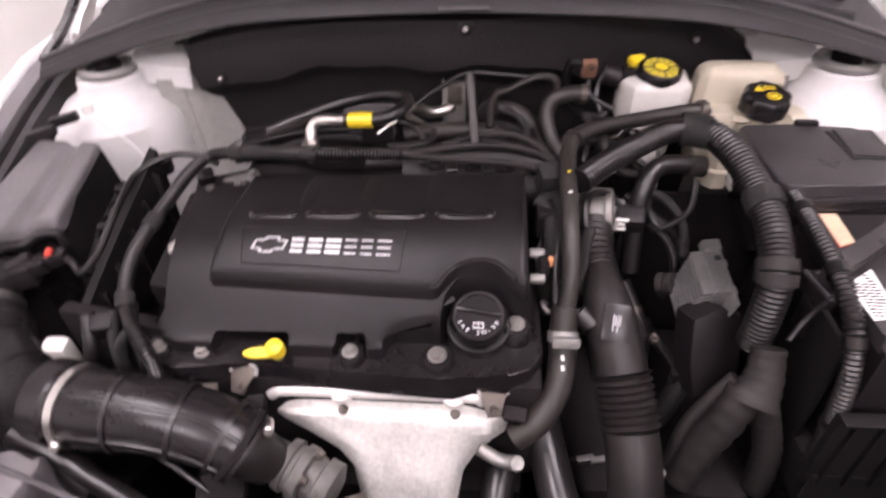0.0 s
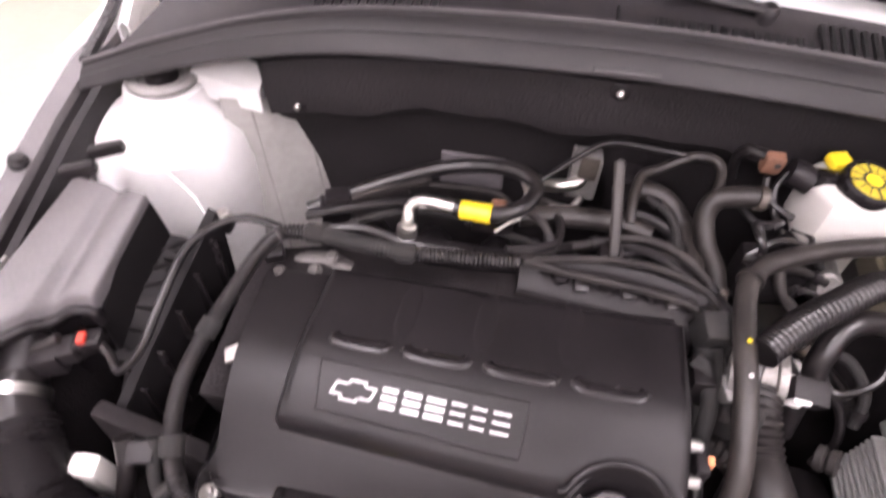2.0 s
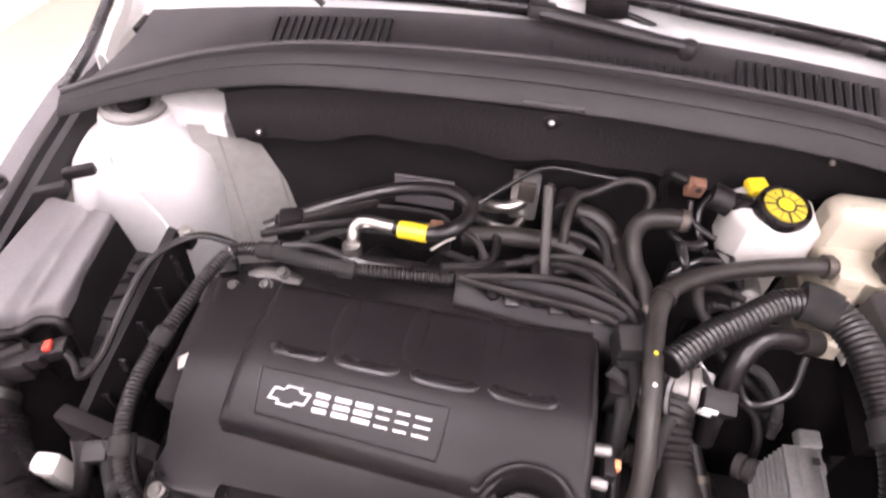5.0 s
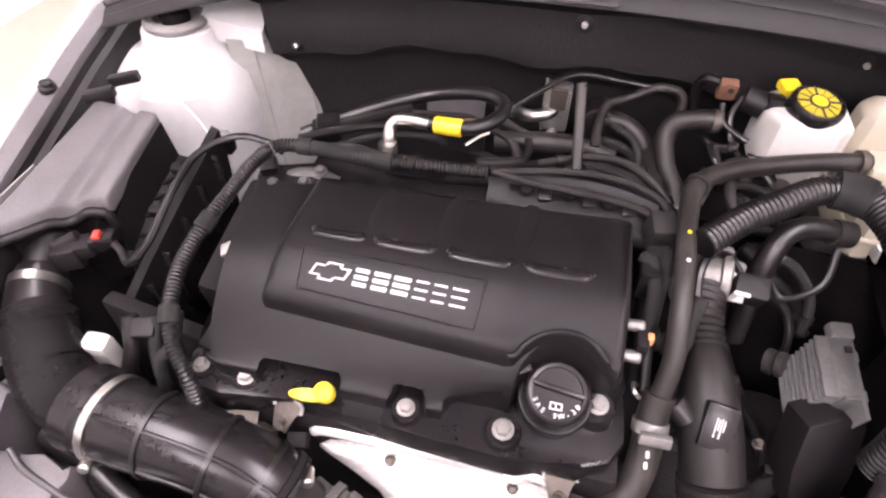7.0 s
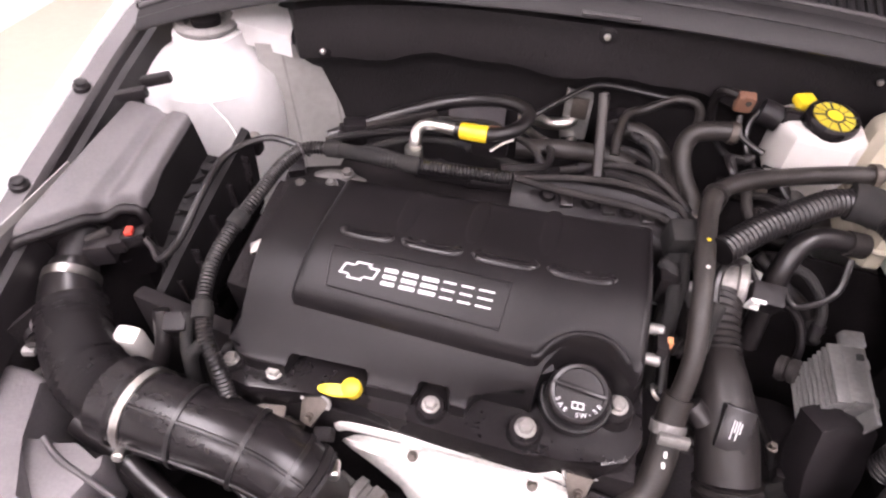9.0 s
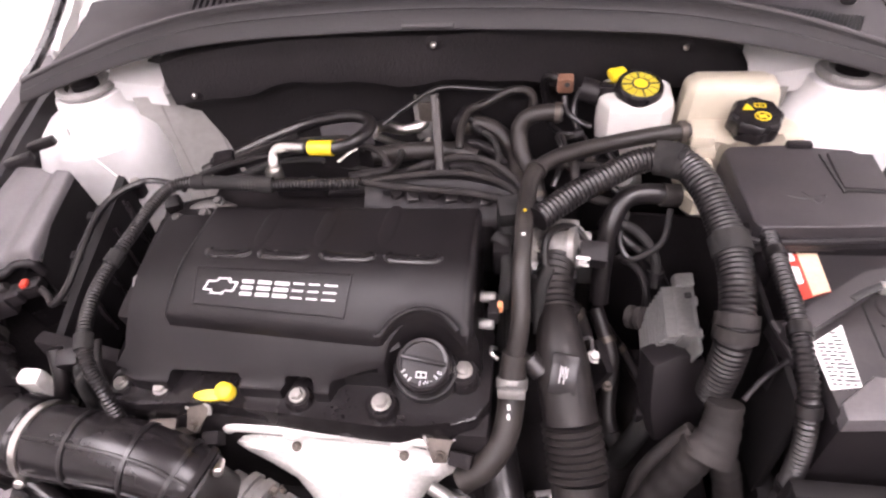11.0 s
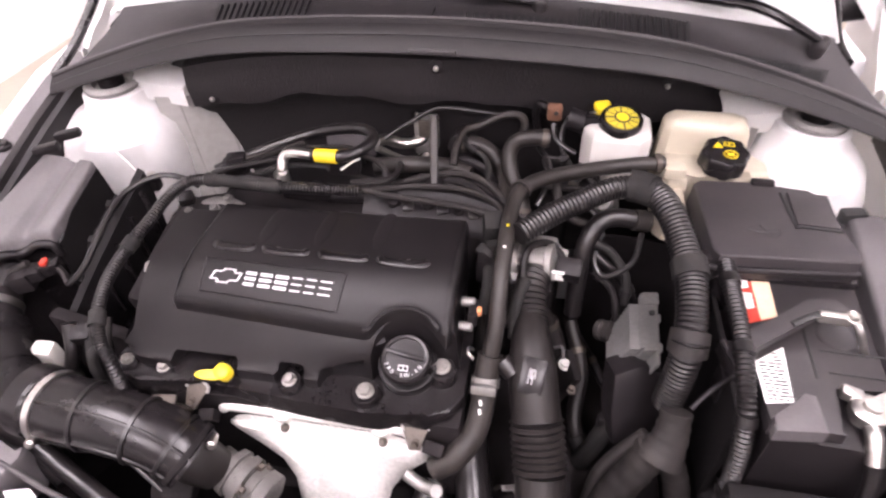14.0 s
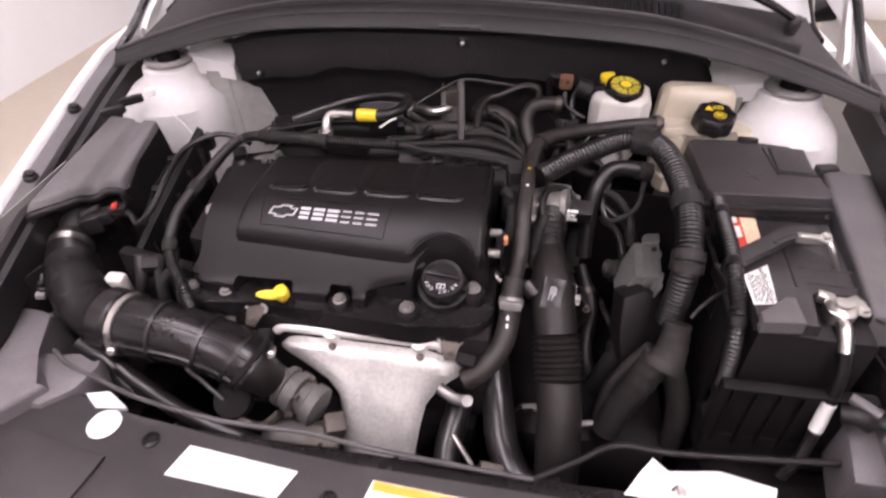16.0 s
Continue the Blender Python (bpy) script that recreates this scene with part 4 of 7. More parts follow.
LIDK = ((-0.02, -0.014), (0.0, -0.003), (0.04, 0.0), (0.3, 0.0), (0.46, 0.0), (0.5, -0.001), (0.56, -0.006), (0.61, -0.0075), (0.66, -0.0065), (0.74, -0.001), (0.8, 0.0), (0.96, 0.0), (0.985, -0.002), (1.0, -0.007), (1.015, -0.02))
LID = [Vector(p) for p in ((-0.616, 0.362, 0.852), (-0.514, 0.451, 0.849), (-0.599, 0.582, 0.892), (-0.4985, 0.566, 0.898))]


def lid_pt(k, dz, u):
    """A point of the lid: k across, u from front to back; the front edge sweeps in a wave."""
    a, b = LID[0].lerp(LID[1], k), LID[2].lerp(LID[3], k)
    a = a + Vector((0, 0.014 * math.sin(math.pi * min(1, max(0, k))) - 0.006 * math.sin(2 * math.pi * k), 0))
    return tuple(a.lerp(b, u) + Vector((0, 0, dz)))


rows = [[lid_pt(k, z - 0.010 * max(0, 1 - u * 14) ** 2, u) for k, z in LIDK] for u in (0, 0.015, 0.03, 0.05, 0.08, 0.15, 0.3, 0.45, 0.6, 0.75, 0.9, 0.97, 1.0)]
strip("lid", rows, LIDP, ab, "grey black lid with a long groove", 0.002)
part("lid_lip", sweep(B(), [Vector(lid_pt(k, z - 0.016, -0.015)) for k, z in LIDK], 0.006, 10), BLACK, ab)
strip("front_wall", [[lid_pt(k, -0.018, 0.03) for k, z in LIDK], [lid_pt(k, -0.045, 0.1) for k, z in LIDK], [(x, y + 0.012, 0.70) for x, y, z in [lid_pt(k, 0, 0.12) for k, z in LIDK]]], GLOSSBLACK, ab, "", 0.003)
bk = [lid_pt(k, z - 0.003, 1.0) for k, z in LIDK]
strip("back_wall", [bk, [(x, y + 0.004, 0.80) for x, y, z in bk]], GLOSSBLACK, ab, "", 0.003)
# the open side shelf between the lid and the outer rail
RAIL = spline([(-0.474, 0.362, 0.752), (-0.459, 0.425, 0.797), (-0.441, 0.50, 0.845), (-0.424, 0.567, 0.887)], 6)
rows = []
for i, q in enumerate(RAIL):
    u = i / (len(RAIL) - 1)
    e = Vector(lid_pt(1.0, -0.012, max(0.0, (u - 0.35) / 0.65)))
    e.z = min(e.z, q.z + 0.02)
    m1, m2 = e.lerp(q, 0.12), e.lerp(q, 0.82)
    rows.append([tuple(e), (m1.x, m1.y, m1.z - 0.05), (m2.x, m2.y, m2.z - 0.055), (q.x - 0.007, q.y, q.z - 0.008), (q.x - 0.002, q.y, q.z + 0.003), (q.x + 0.004, q.y, q.z), (q.x + 0.005, q.y, q.z - 0.03), (q.x + 0.001, q.y, q.z - 0.12)])
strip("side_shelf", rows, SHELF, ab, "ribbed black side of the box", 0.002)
for i in range(2, len(RAIL) - 1, 2):
    q = RAIL[i]
    e = Vector(rows[i][1])
    part("rib", sweep(B(), [e, e.lerp(q, 0.5), q + Vector((-0.006, 0, -0.012))], 0.0022, 6), SHELF, ab)
for i in (6, 10, 14):
    q = RAIL[i]
    part("lid_clip", box(B(), (q.x - 0.026, q.y + 0.004, q.z - 0.012), (0.02, 0.012, 0.014), 0.003, (20, 8, 10)), SHELF, ab)
for i in range(1, len(RAIL) - 1, 3):
    q = RAIL[i]
    part("rib", box(B(), (q.x + 0.008, q.y, q.z - 0.05), (0.012, 0.004, 0.08), 0.001), GLOSSBLACK, ab)
bm = B()
prism(bm, [(-0.585, 0.47), (-0.51, 0.455), (-0.485, 0.385), (-0.474, 0.38), (-0.435, 0.565), (-0.44, 0.578), (-0.585, 0.58)], 0.62, 0.745, bevel=0.004)
part("base", bm, GLOSSBLACK, ab)
hexbolt("screw", (-0.425, 0.585, 0.862), 0.007, ab, STEEL)
part("bracket", box(B(), (-0.43, 0.585, 0.85), (0.024, 0.018, 0.02), 0.004), BLACK, ab)
# outlet and its sensor
part("outlet", tube([(-0.592, 0.45, 0.81), (-0.588, 0.42, 0.80), (-0.581, 0.388, 0.783)], 0.022, 24), BLACK, ab)
part("outlet_hood", tube([(-0.592, 0.45, 0.812), (-0.59, 0.432, 0.806), (-0.588, 0.425, 0.803)], 0.028, 24), BLACK, ab)
ms = thing("airflow_sensor", "black airflow sensor with a red lock tab", "sensor")
part("body", box(B(), (-0.548, 0.405, 0.80), (0.03, 0.03, 0.03), 0.005, (0, -8, 20)), BLACK, ms)
part("nozzle", tube([(-0.565, 0.405, 0.81), (-0.552, 0.412, 0.815), (-0.54, 0.418, 0.82)], 0.006, 10), OLDRUBBER, ms)
part("clip_frame", box(B(), (-0.53, 0.414, 0.808), (0.02, 0.026, 0.018), 0.003, (0, -8, 20)), BLACK, ms)
part("plug", box(B(), (-0.512, 0.424, 0.812), (0.03, 0.022, 0.018), 0.003, (0, -8, 20)), GLOSSBLACK, ms)
part("lock_tab", box(B(), (-0.515, 0.421, 0.823), (0.009, 0.013, 0.006), 0.002, (0, -8, 20)), RED, ms, "red lock tab")
part("lead", tube([(-0.505, 0.425, 0.815), (-0.485, 0.415, 0.81), (-0.465, 0.40, 0.81), (-0.445, 0.42, 0.83), (-0.44, 0.47, 0.855), (-0.435, 0.53, 0.872), (-0.40, 0.57, 0.878), (-0.36, 0.575, 0.872), (-0.34, 0.57, 0.865)], 0.0045, 8), LOOM, ms, "black cable")

DUCT1 = [(-0.58, 0.385, 0.782), (-0.574, 0.37, 0.778), (-0.568, 0.355, 0.774), (-0.553, 0.335, 0.768)]
DUCT2 = [(-0.553, 0.335, 0.768), (-0.53, 0.308, 0.761), (-0.49, 0.272, 0.755), (-0.45, 0.256, 0.753), (-0.43, 0.252, 0.752)]
DUCT3 = [(-0.44, 0.253, 0.753), (-0.40, 0.246, 0.753), (-0.36, 0.243, 0.752), (-0.31, 0.24, 0.748), (-0.265, 0.236, 0.738), (-0.238, 0.231, 0.727), (-0.22, 0.227, 0.715)]
du = thing("intake_duct", "black rubber intake duct with moulded ribs", "intake duct")
part("cuff", sweep(B(), spline(DUCT1, 8), lambda i, s: 0.0265 + 0.0085 * s, 28), RUBBER, du)
part("bellows", ribbed(DUCT2, 0.0395, 0.0064, 0.0044, 36), GLOSSBLACK, du, "finely ribbed black bellows")
part("sleeve", sweep(B(), spline(DUCT3, 12), lambda i, s: 0.0435 + (0.003 if s < 0.1 or s > 0.955 else 0) - 0.005 * s, 36), GLOSSBLACK, du)
for s in (0.37, 0.59, 0.8):
    band(DUCT3, s, 0.0449 - 0.005 * s, 0.005, du, RUBBER, "ring_rib")
for a in (8, 68):
    line = spline(DUCT3, 12)
    pts = []
    for i in range(6, len(line) - 3, 3):
        d = (line[i + 1] - line[i - 1]).normalized()
        side = d.cross(Vector((0, 0, 1))).normalized()
        up = side.cross(d)
        r = 0.0428 - 0.005 * i / len(line)
        pts.append(line[i] + side * (r * math.cos(radians(a))) + up * (r * math.sin(radians(a))))
    part("long_rib", sweep(B(), pts, 0.0024, 8), RUBBER, du)
band(DUCT1, 0.42, 0.0312, 0.011, du, STEEL, "hose_clamp", "bright steel band clamp")
band(DUCT3, 0.15, 0.045, 0.009, du, STEEL, "hose_clamp", "bright steel band clamp")
band(DUCT3, 0.93, 0.0415, 0.007, du, DARK, "hose_clamp", "dark band clamp")
for p in ((-0.402, 0.199, 0.755), (-0.196, 0.24, 0.738)):
    bm = B()
    lathe(bm, [(0.006, -0.01), (0.006, 0.008), (0.004, 0.01)], pose(*p, 70, 0, 20), 10)
    part("clamp_screw", bm, STEEL, du, "bright clamp screw")
part("turbo_hose", sweep(B(), spline([(-0.235, 0.231, 0.724), (-0.222, 0.229, 0.712), (-0.212, 0.23, 0.698), (-0.203, 0.232, 0.684)], 8), lambda i, s: 0.034 - 0.008 * s, 28), DUSTY, du, "dull dark neck into the turbo")
# washer and loose items beside it
wb = thing("washer_filler", "white plastic reservoir neck behind the duct", "reservoir")
part("neck", box(B(), (-0.474, 0.324, 0.722), (0.03, 0.024, 0.1), 0.008, (8, 4, 6)), TANKW, wb)
lb = thing("loom_bundle", "dusty black cables beside the air filter box", "cable")
part("cable", tube([(-0.43, 0.34, 0.80), (-0.425, 0.32, 0.77), (-0.43, 0.30, 0.73), (-0.42, 0.29, 0.68)], 0.009, 10), RUBBER, lb)
part("cable", tube([(-0.40, 0.345, 0.80), (-0.395, 0.32, 0.775), (-0.385, 0.3, 0.74), (-0.39, 0.29, 0.68)], 0.007, 10), TAPE, lb)
part("cable", tube([(-0.375, 0.35, 0.81), (-0.37, 0.325, 0.785), (-0.36, 0.305, 0.75), (-0.35, 0.29, 0.69)], 0.006, 10), OLDRUBBER, lb)
part("plug", box(B(), (-0.41, 0.335, 0.785), (0.026, 0.022, 0.03), 0.004, (20, 0, 15)), BLACK, lb)
part("backing", box(B(), (-0.42, 0.36, 0.70), (0.14, 0.02, 0.16), 0.006, (0, 0, -10)), DARK, lb)

# ---- wiring loom round the cover ----
LOOM1 = [(-0.318, 0.268, 0.76), (-0.33, 0.285, 0.80), (-0.352, 0.306, 0.82), (-0.366, 0.335, 0.838), (-0.376, 0.38, 0.85), (-0.374, 0.425, 0.86), (-0.362, 0.48, 0.874), (-0.352, 0.52, 0.884), (-0.335, 0.55, 0.889), (-0.29, 0.553, 0.893), (-0.25, 0.545, 0.898), (-0.205, 0.54, 0.90), (-0.145, 0.548, 0.896), (-0.085, 0.562, 0.888)]
lm = thing("wiring_loom", "black corrugated wiring loom round the engine cover", "wiring loom")
part("conduit", ribbed(LOOM1, 0.0086, 0.0044, 0.0015, 16), LOOM, lm)
for s in (0.22, 0.4, 0.68, 0.86):
    band(LOOM1, s, 0.0094, 0.018, lm, TAPE, "tape_wrap")
band(LOOM1, 0.6, 0.009, 0.0014, lm, GREYP, "cable_tie", "pale cable tie")
part("taped_run", sweep(B(), spline(LOOM1[9:12], 8), 0.0092, 12), TAPE, lm)
part("tail", tube([(-0.32, 0.272, 0.77), (-0.31, 0.27, 0.73), (-0.3, 0.28, 0.68)], 0.008, 10), TAPE, lm)
part("branch", tube([(-0.352, 0.306, 0.815), (-0.372, 0.30, 0.79), (-0.38, 0.3, 0.74), (-0.375, 0.31, 0.68)], 0.007, 10), TAPE, lm)

# ---- refrigerant pipes ----
acp = thing("refrigerant_hose", "black refrigerant hose with silver elbow and yellow tag", "hose")
A1 = [(-0.335, 0.62, 0.86), (-0.3, 0.635, 0.872), (-0.25, 0.655, 0.888), (-0.184, 0.676, 0.905), (-0.13, 0.675, 0.918), (-0.095, 0.66, 0.926), (-0.078, 0.636, 0.928), (-0.09, 0.607, 0.925), (-0.118, 0.594, 0.921), (-0.16, 0.598, 0.918)]
part("hose", tube(A1, 0.0085, 14), LOOM, acp)
A2 = [(-0.16, 0.598, 0.918), (-0.185, 0.603, 0.916), (-0.2, 0.604, 0.913), (-0.208, 0.6, 0.905), (-0.209, 0.592, 0.892), (-0.209, 0.585, 0.87)]
part("elbow", tube(A2, 0.0075, 14), STEEL, acp, "bright silver elbow pipe")
bm = B()
lathe(bm, [(0.0105, -0.014), (0.0115, -0.012), (0.0115, 0.012), (0.0105, 0.014)], pose(-0.209, 0.586, 0.878), 20)
part("fitting", bm, STEEL, acp, "bright silver fitting")
bm = B()
lathe(bm, [(0.0094, -0.0165), (0.0102, -0.016), (0.0102, 0.016), (0.0094, 0.0165)], Matrix.Translation((-0.137, 0.594, 0.9205)) @ Vector((1, -0.06, 0.04)).to_track_quat("Z", "Y").to_matrix().to_4x4(), 20)
part("tag", bm, YELLOW, acp, "yellow wrapped tag")
ac2 = thing("refrigerant_pipe", "silver refrigerant pipes at the expansion valve", "pipe")
part("pipe", tube([(-0.085, 0.665, 0.905), (-0.075, 0.69, 0.893), (-0.055, 0.706, 0.878), (-0.03, 0.715, 0.878), (-0.02, 0.73, 0.882)], 0.0085, 12), STEEL, ac2)
part("pipe", tube([(-0.085, 0.67, 0.89), (-0.06, 0.69, 0.862), (-0.03, 0.70, 0.85), (-0.015, 0.73, 0.85)], 0.0055, 12), STEEL, ac2)
part("valve", box(B(), (-0.02, 0.735, 0.88), (0.036, 0.03, 0.06), 0.004), ALU, ac2, "cast metal expansion valve")
part("valve_plate", box(B(), (-0.018, 0.718, 0.90), (0.022, 0.006, 0.03), 0.002), RUSTY, ac2)
part("thin_line", tube([(-0.33, 0.6, 0.868), (-0.28, 0.612, 0.88), (-0.22, 0.63, 0.885), (-0.15, 0.64, 0.885), (-0.1, 0.65, 0.88)], 0.005, 8), LOOM, ac2)
bx = thing("loom_bracket", "black plastic loom bracket behind the cover", "bracket")
part("body", box(B(), (-0.305, 0.622, 0.865), (0.03, 0.022, 0.03), 0.003, (0, 0, 20)), BLACK, bx)
part("arm", box(B(), (-0.26, 0.645, 0.87), (0.08, 0.012, 0.014), 0.003, (0, -8, 22)), BLACK, bx)


# ---- back of the engine: rails, brackets and heater hoses ----
rl = thing("fuel_rail", "dark fuel rail and manifold behind the cover", "fuel rail")
part("rail", tube([(-0.14, 0.588, 0.855), (-0.05, 0.592, 0.862), (0.04, 0.594, 0.864), (0.11, 0.58, 0.86), (0.15, 0.55, 0.85)], 0.013, 12), BLACK, rl)
part("rail_edge", tube([(-0.08, 0.575, 0.88), (0.0, 0.585, 0.888), (0.06, 0.585, 0.888), (0.105, 0.568, 0.885), (0.13, 0.545, 0.87)], 0.004, 8), OLDRUBBER, rl)
rows = []
for i in range(40):
    x = -0.082 + 0.192 * i / 39
    yb = 0.593 - 3.2 * max(0, x - 0.02) ** 2 - 0.3 * max(0, -0.05 - x)
    yf = 0.553 - 0.12 * max(0, x + 0.07)
    rib = 0.0012 if i % 5 == 0 else 0.0
    rows.append([(x, yb + 0.004, 0.845), (x, yb + 0.002, 0.874), (x, yb - 0.003, 0.877), (x, yb - 0.008, 0.873 + rib), (x, yb - 0.013, 0.864 + rib), (x, yf + 0.008, 0.857 + rib), (x, yf, 0.85), (x, yf - 0.002, 0.84)])
strip("rail_shell", rows, BLACK, rl, "dusty black moulded manifold shell", 0.002)
for x in (-0.05, 0.0, 0.045, 0.085):
    bm = B()
    lathe(bm, [(0.011, -0.02), (0.0105, 0.0), (0.008, 0.004), (0.0075, 0.01), (0.004, 0.011)], pose(x + 0.012, 0.574 - 0.1 * max(0, x), 0.861, 25, 0, 6), 16)
    part("injector_top", bm, DARK, rl)
    part("injector_plug", box(B(), (x + 0.034, 0.568 - 0.1 * max(0, x), 0.862), (0.016, 0.016, 0.012), 0.003, (20, 0, 10)), MANIFOLD, rl)
for i, x in enumerate((-0.27, -0.19, -0.11, -0.03)):
    part("runner", tube([(x, 0.54, 0.79), (x, 0.60, 0.82), (x, 0.65, 0.80), (x, 0.67, 0.73)], 0.024, 12), BLACK, rl)
part("edge_cable", tube([(-0.09, 0.572, 0.884), (-0.04, 0.566, 0.881), (0.01, 0.562, 0.88), (0.06, 0.558, 0.879), (0.1, 0.55, 0.874), (0.118, 0.53, 0.86)], 0.0042, 8), OLDRUBBER, rl, "dusty pale cable")
part("clutter_block", box(B(), (-0.17, 0.578, 0.868), (0.07, 0.02, 0.02), 0.004), BLACK, rl)
part("clutter_block", box(B(), (-0.12, 0.618, 0.892), (0.045, 0.022, 0.026), 0.004, (0, 0, 8)), BLACK, rl)
part("orange_plug", box(B(), (-0.115, 0.62, 0.908), (0.018, 0.014, 0.012), 0.003), BROWN, rl, "brown plug")
part("spring_wire", tube([(-0.115, 0.585, 0.905), (-0.1, 0.595, 0.913), (-0.09, 0.6, 0.916)], 0.0022, 6), STEEL, rl)
part("cable", tube([(-0.10, 0.575, 0.89), (-0.05, 0.6, 0.885), (-0.045, 0.65, 0.875), (-0.06, 0.67, 0.86)], 0.005, 8), LOOM, rl)
part("cable", tube([(-0.085, 0.57, 0.885), (-0.02, 0.62, 0.868), (0.05, 0.625, 0.872), (0.1, 0.6, 0.862)], 0.006, 8), LOOM, rl)
part("cable", tube([(0.02, 0.62, 0.86), (0.06, 0.628, 0.868), (0.1, 0.612, 0.862), (0.118, 0.59, 0.85)], 0.0065, 8), LOOM, rl)
part("cross_pipe", tube([(-0.09, 0.66, 0.862), (-0.03, 0.668, 0.866), (0.03, 0.668, 0.866), (0.06, 0.66, 0.86)], 0.013, 12), PIPE, rl, "dusty brown cross pipe")
ob = thing("support_post", "dusty dark metal support post behind the cover", "bracket")
part("post", sweep(B(), [Vector((0.005, 0.672, 0.952)), Vector((0.009, 0.648, 0.925)), Vector((0.016, 0.602, 0.876))], 0.0062, 8, 0.6), PIPE, ob)
part("post_foot", box(B(), (0.014, 0.612, 0.862), (0.026, 0.02, 0.03), 0.004), BLACK, ob)
hexbolt("bolt", (0.007, 0.672, 0.945), 0.005, ob, DARK)

for name, pts, r, m, lab in (
    ("heater_hose", [(0.035, 0.725, 0.872), (0.06, 0.722, 0.876), (0.085, 0.715, 0.868), (0.104, 0.7, 0.852), (0.112, 0.665, 0.845), (0.114, 0.63, 0.842), (0.118, 0.58, 0.82)], 0.013, PIPE, "black rubber heater hose at the bulkhead"),
    ("heater_hose", [(0.175, 0.69, 0.915), (0.15, 0.69, 0.915), (0.125, 0.69, 0.905), (0.117, 0.68, 0.885), (0.125, 0.66, 0.86), (0.141, 0.64, 0.838), (0.15, 0.60, 0.80)], 0.012, PIPE, "black rubber heater hose at the bulkhead"),
    ("vacuum_pipe", [(0.035, 0.66, 0.875), (0.036, 0.69, 0.892), (0.045, 0.722, 0.9), (0.065, 0.735, 0.902), (0.09, 0.748, 0.91), (0.11, 0.755, 0.914), (0.13, 0.748, 0.914), (0.135, 0.73, 0.905), (0.125, 0.70, 0.89)], 0.006, PIPE, "thin grey vacuum pipe along the bulkhead"),
    ("brake_line", [(-0.08, 0.675, 0.9), (-0.04, 0.71, 0.915), (0.0, 0.74, 0.925), (0.06, 0.75, 0.918), (0.12, 0.752, 0.912)], 0.0035, LOOM, "thin dark line along the bulkhead"),
):
    h = thing(name, lab, "hose")
    part("hose", tube(pts, r, 14), m, h)
    if name == "heater_hose":
        band(pts, 0.06, r + 0.001, 0.008, h, RUSTY, "hose_clamp", "tarnished spring clamp")
        band(pts, 0.9, r + 0.001, 0.008, h, RUSTY, "hose_clamp", "tarnished spring clamp")
hv = thing("heater_union", "dark plastic hose union at the bulkhead", "hose union")
part("union", tube([(0.04, 0.755, 0.872), (0.038, 0.73, 0.872), (0.036, 0.715, 0.872)], 0.018, 16), BLACK, hv)
bm = B()
lathe(bm, [(0.02, -0.006), (0.02, 0.006), (0.016, 0.008)], pose(0.037, 0.722, 0.872, 80, 0, 0), 20)
part("collar", bm, BLACK, hv)

# ---- coolant pipe ----
CP = [(0.335, 0.66, 0.907), (0.29, 0.652, 0.905), (0.235, 0.637, 0.902), (0.18, 0.61, 0.904), (0.15, 0.585, 0.905), (0.136, 0.555, 0.904), (0.131, 0.51, 0.895), (0.13, 0.47, 0.885), (0.129, 0.425, 0.865), (0.13, 0.392, 0.835), (0.124, 0.362, 0.79)]
cpi = thing("coolant_pipe", "dusty black coolant pipe from tank to engine", "coolant pipe")
part("pipe", tube(CP, 0.0105, 14), PIPE, cpi)
CP2 = [(0.126, 0.372, 0.802), (0.123, 0.355, 0.78), (0.122, 0.33, 0.755), (0.115, 0.305, 0.73), (0.095, 0.282, 0.708), (0.07, 0.272, 0.69)]
part("lower_hose", tube(CP2, 0.0155, 16), PIPE, cpi)
band(CP, 0.44, 0.0125, 0.006, cpi, OLDRUBBER, "joint_ring", "pale dusty joint ring")
band(CP, 0.02, 0.013, 0.008, cpi, RUSTY, "spring_clamp", "tarnished spring clamp")
band(CP2, 0.25, 0.0168, 0.012, cpi, ALU, "hose_clamp", "dull hose clamp")
part("clamp_box", box(B(), (0.123, 0.328, 0.79), (0.03, 0.008, 0.012), 0.002, (-20, 0, 0)), ALU, cpi, "dull clamp screw housing")
part("clamp_ear", tube([(0.104, 0.378, 0.80), (0.099, 0.375, 0.806), (0.1, 0.366, 0.806), (0.106, 0.364, 0.80)], 0.0022, 8), STEEL, cpi)
for s, c in ((0.62, YELLOW), (0.7, PAPER)):
    q, d = along(CP, s)
    bm = B()
    lathe(bm, [(0.0022, 0), (0.0022, 0.0012), (0.001, 0.0016)], Matrix.Translation(q + Vector((0, -0.003, 0.0098))), 10)
    part("paint_dot", bm, c, cpi)
for py, pz in ((0.3215, 0.772), (0.3145, 0.7635)):
    part("paint_mark", box(B(), (0.1205, py, pz), (0.003, 0.002, 0.006), 0.0, (-40, 0, 15)), PAPER, cpi)
# hose hidden lower down
lh = thing("radiator_hose", "thick black radiator hose below the engine", "hose")
part("hose", tube([(0.10, 0.36, 0.66), (0.115, 0.3, 0.62), (0.13, 0.235, 0.60), (0.155, 0.19, 0.59), (0.2, 0.17, 0.57)], 0.024, 16), RUBBER, lh)
part("hose_end", tube([(0.06, 0.3, 0.6), (0.05, 0.22, 0.57), (0.07, 0.17, 0.54)], 0.02, 14), RUBBER, lh)
bt = thing("drive_belt_cover", "pale dusty metal bracket low in the bay", "bracket")
part("plate", box(B(), (0.115, 0.19, 0.595), (0.035, 0.02, 0.06), 0.006, (20, 10, 0)), RUSTY, bt)
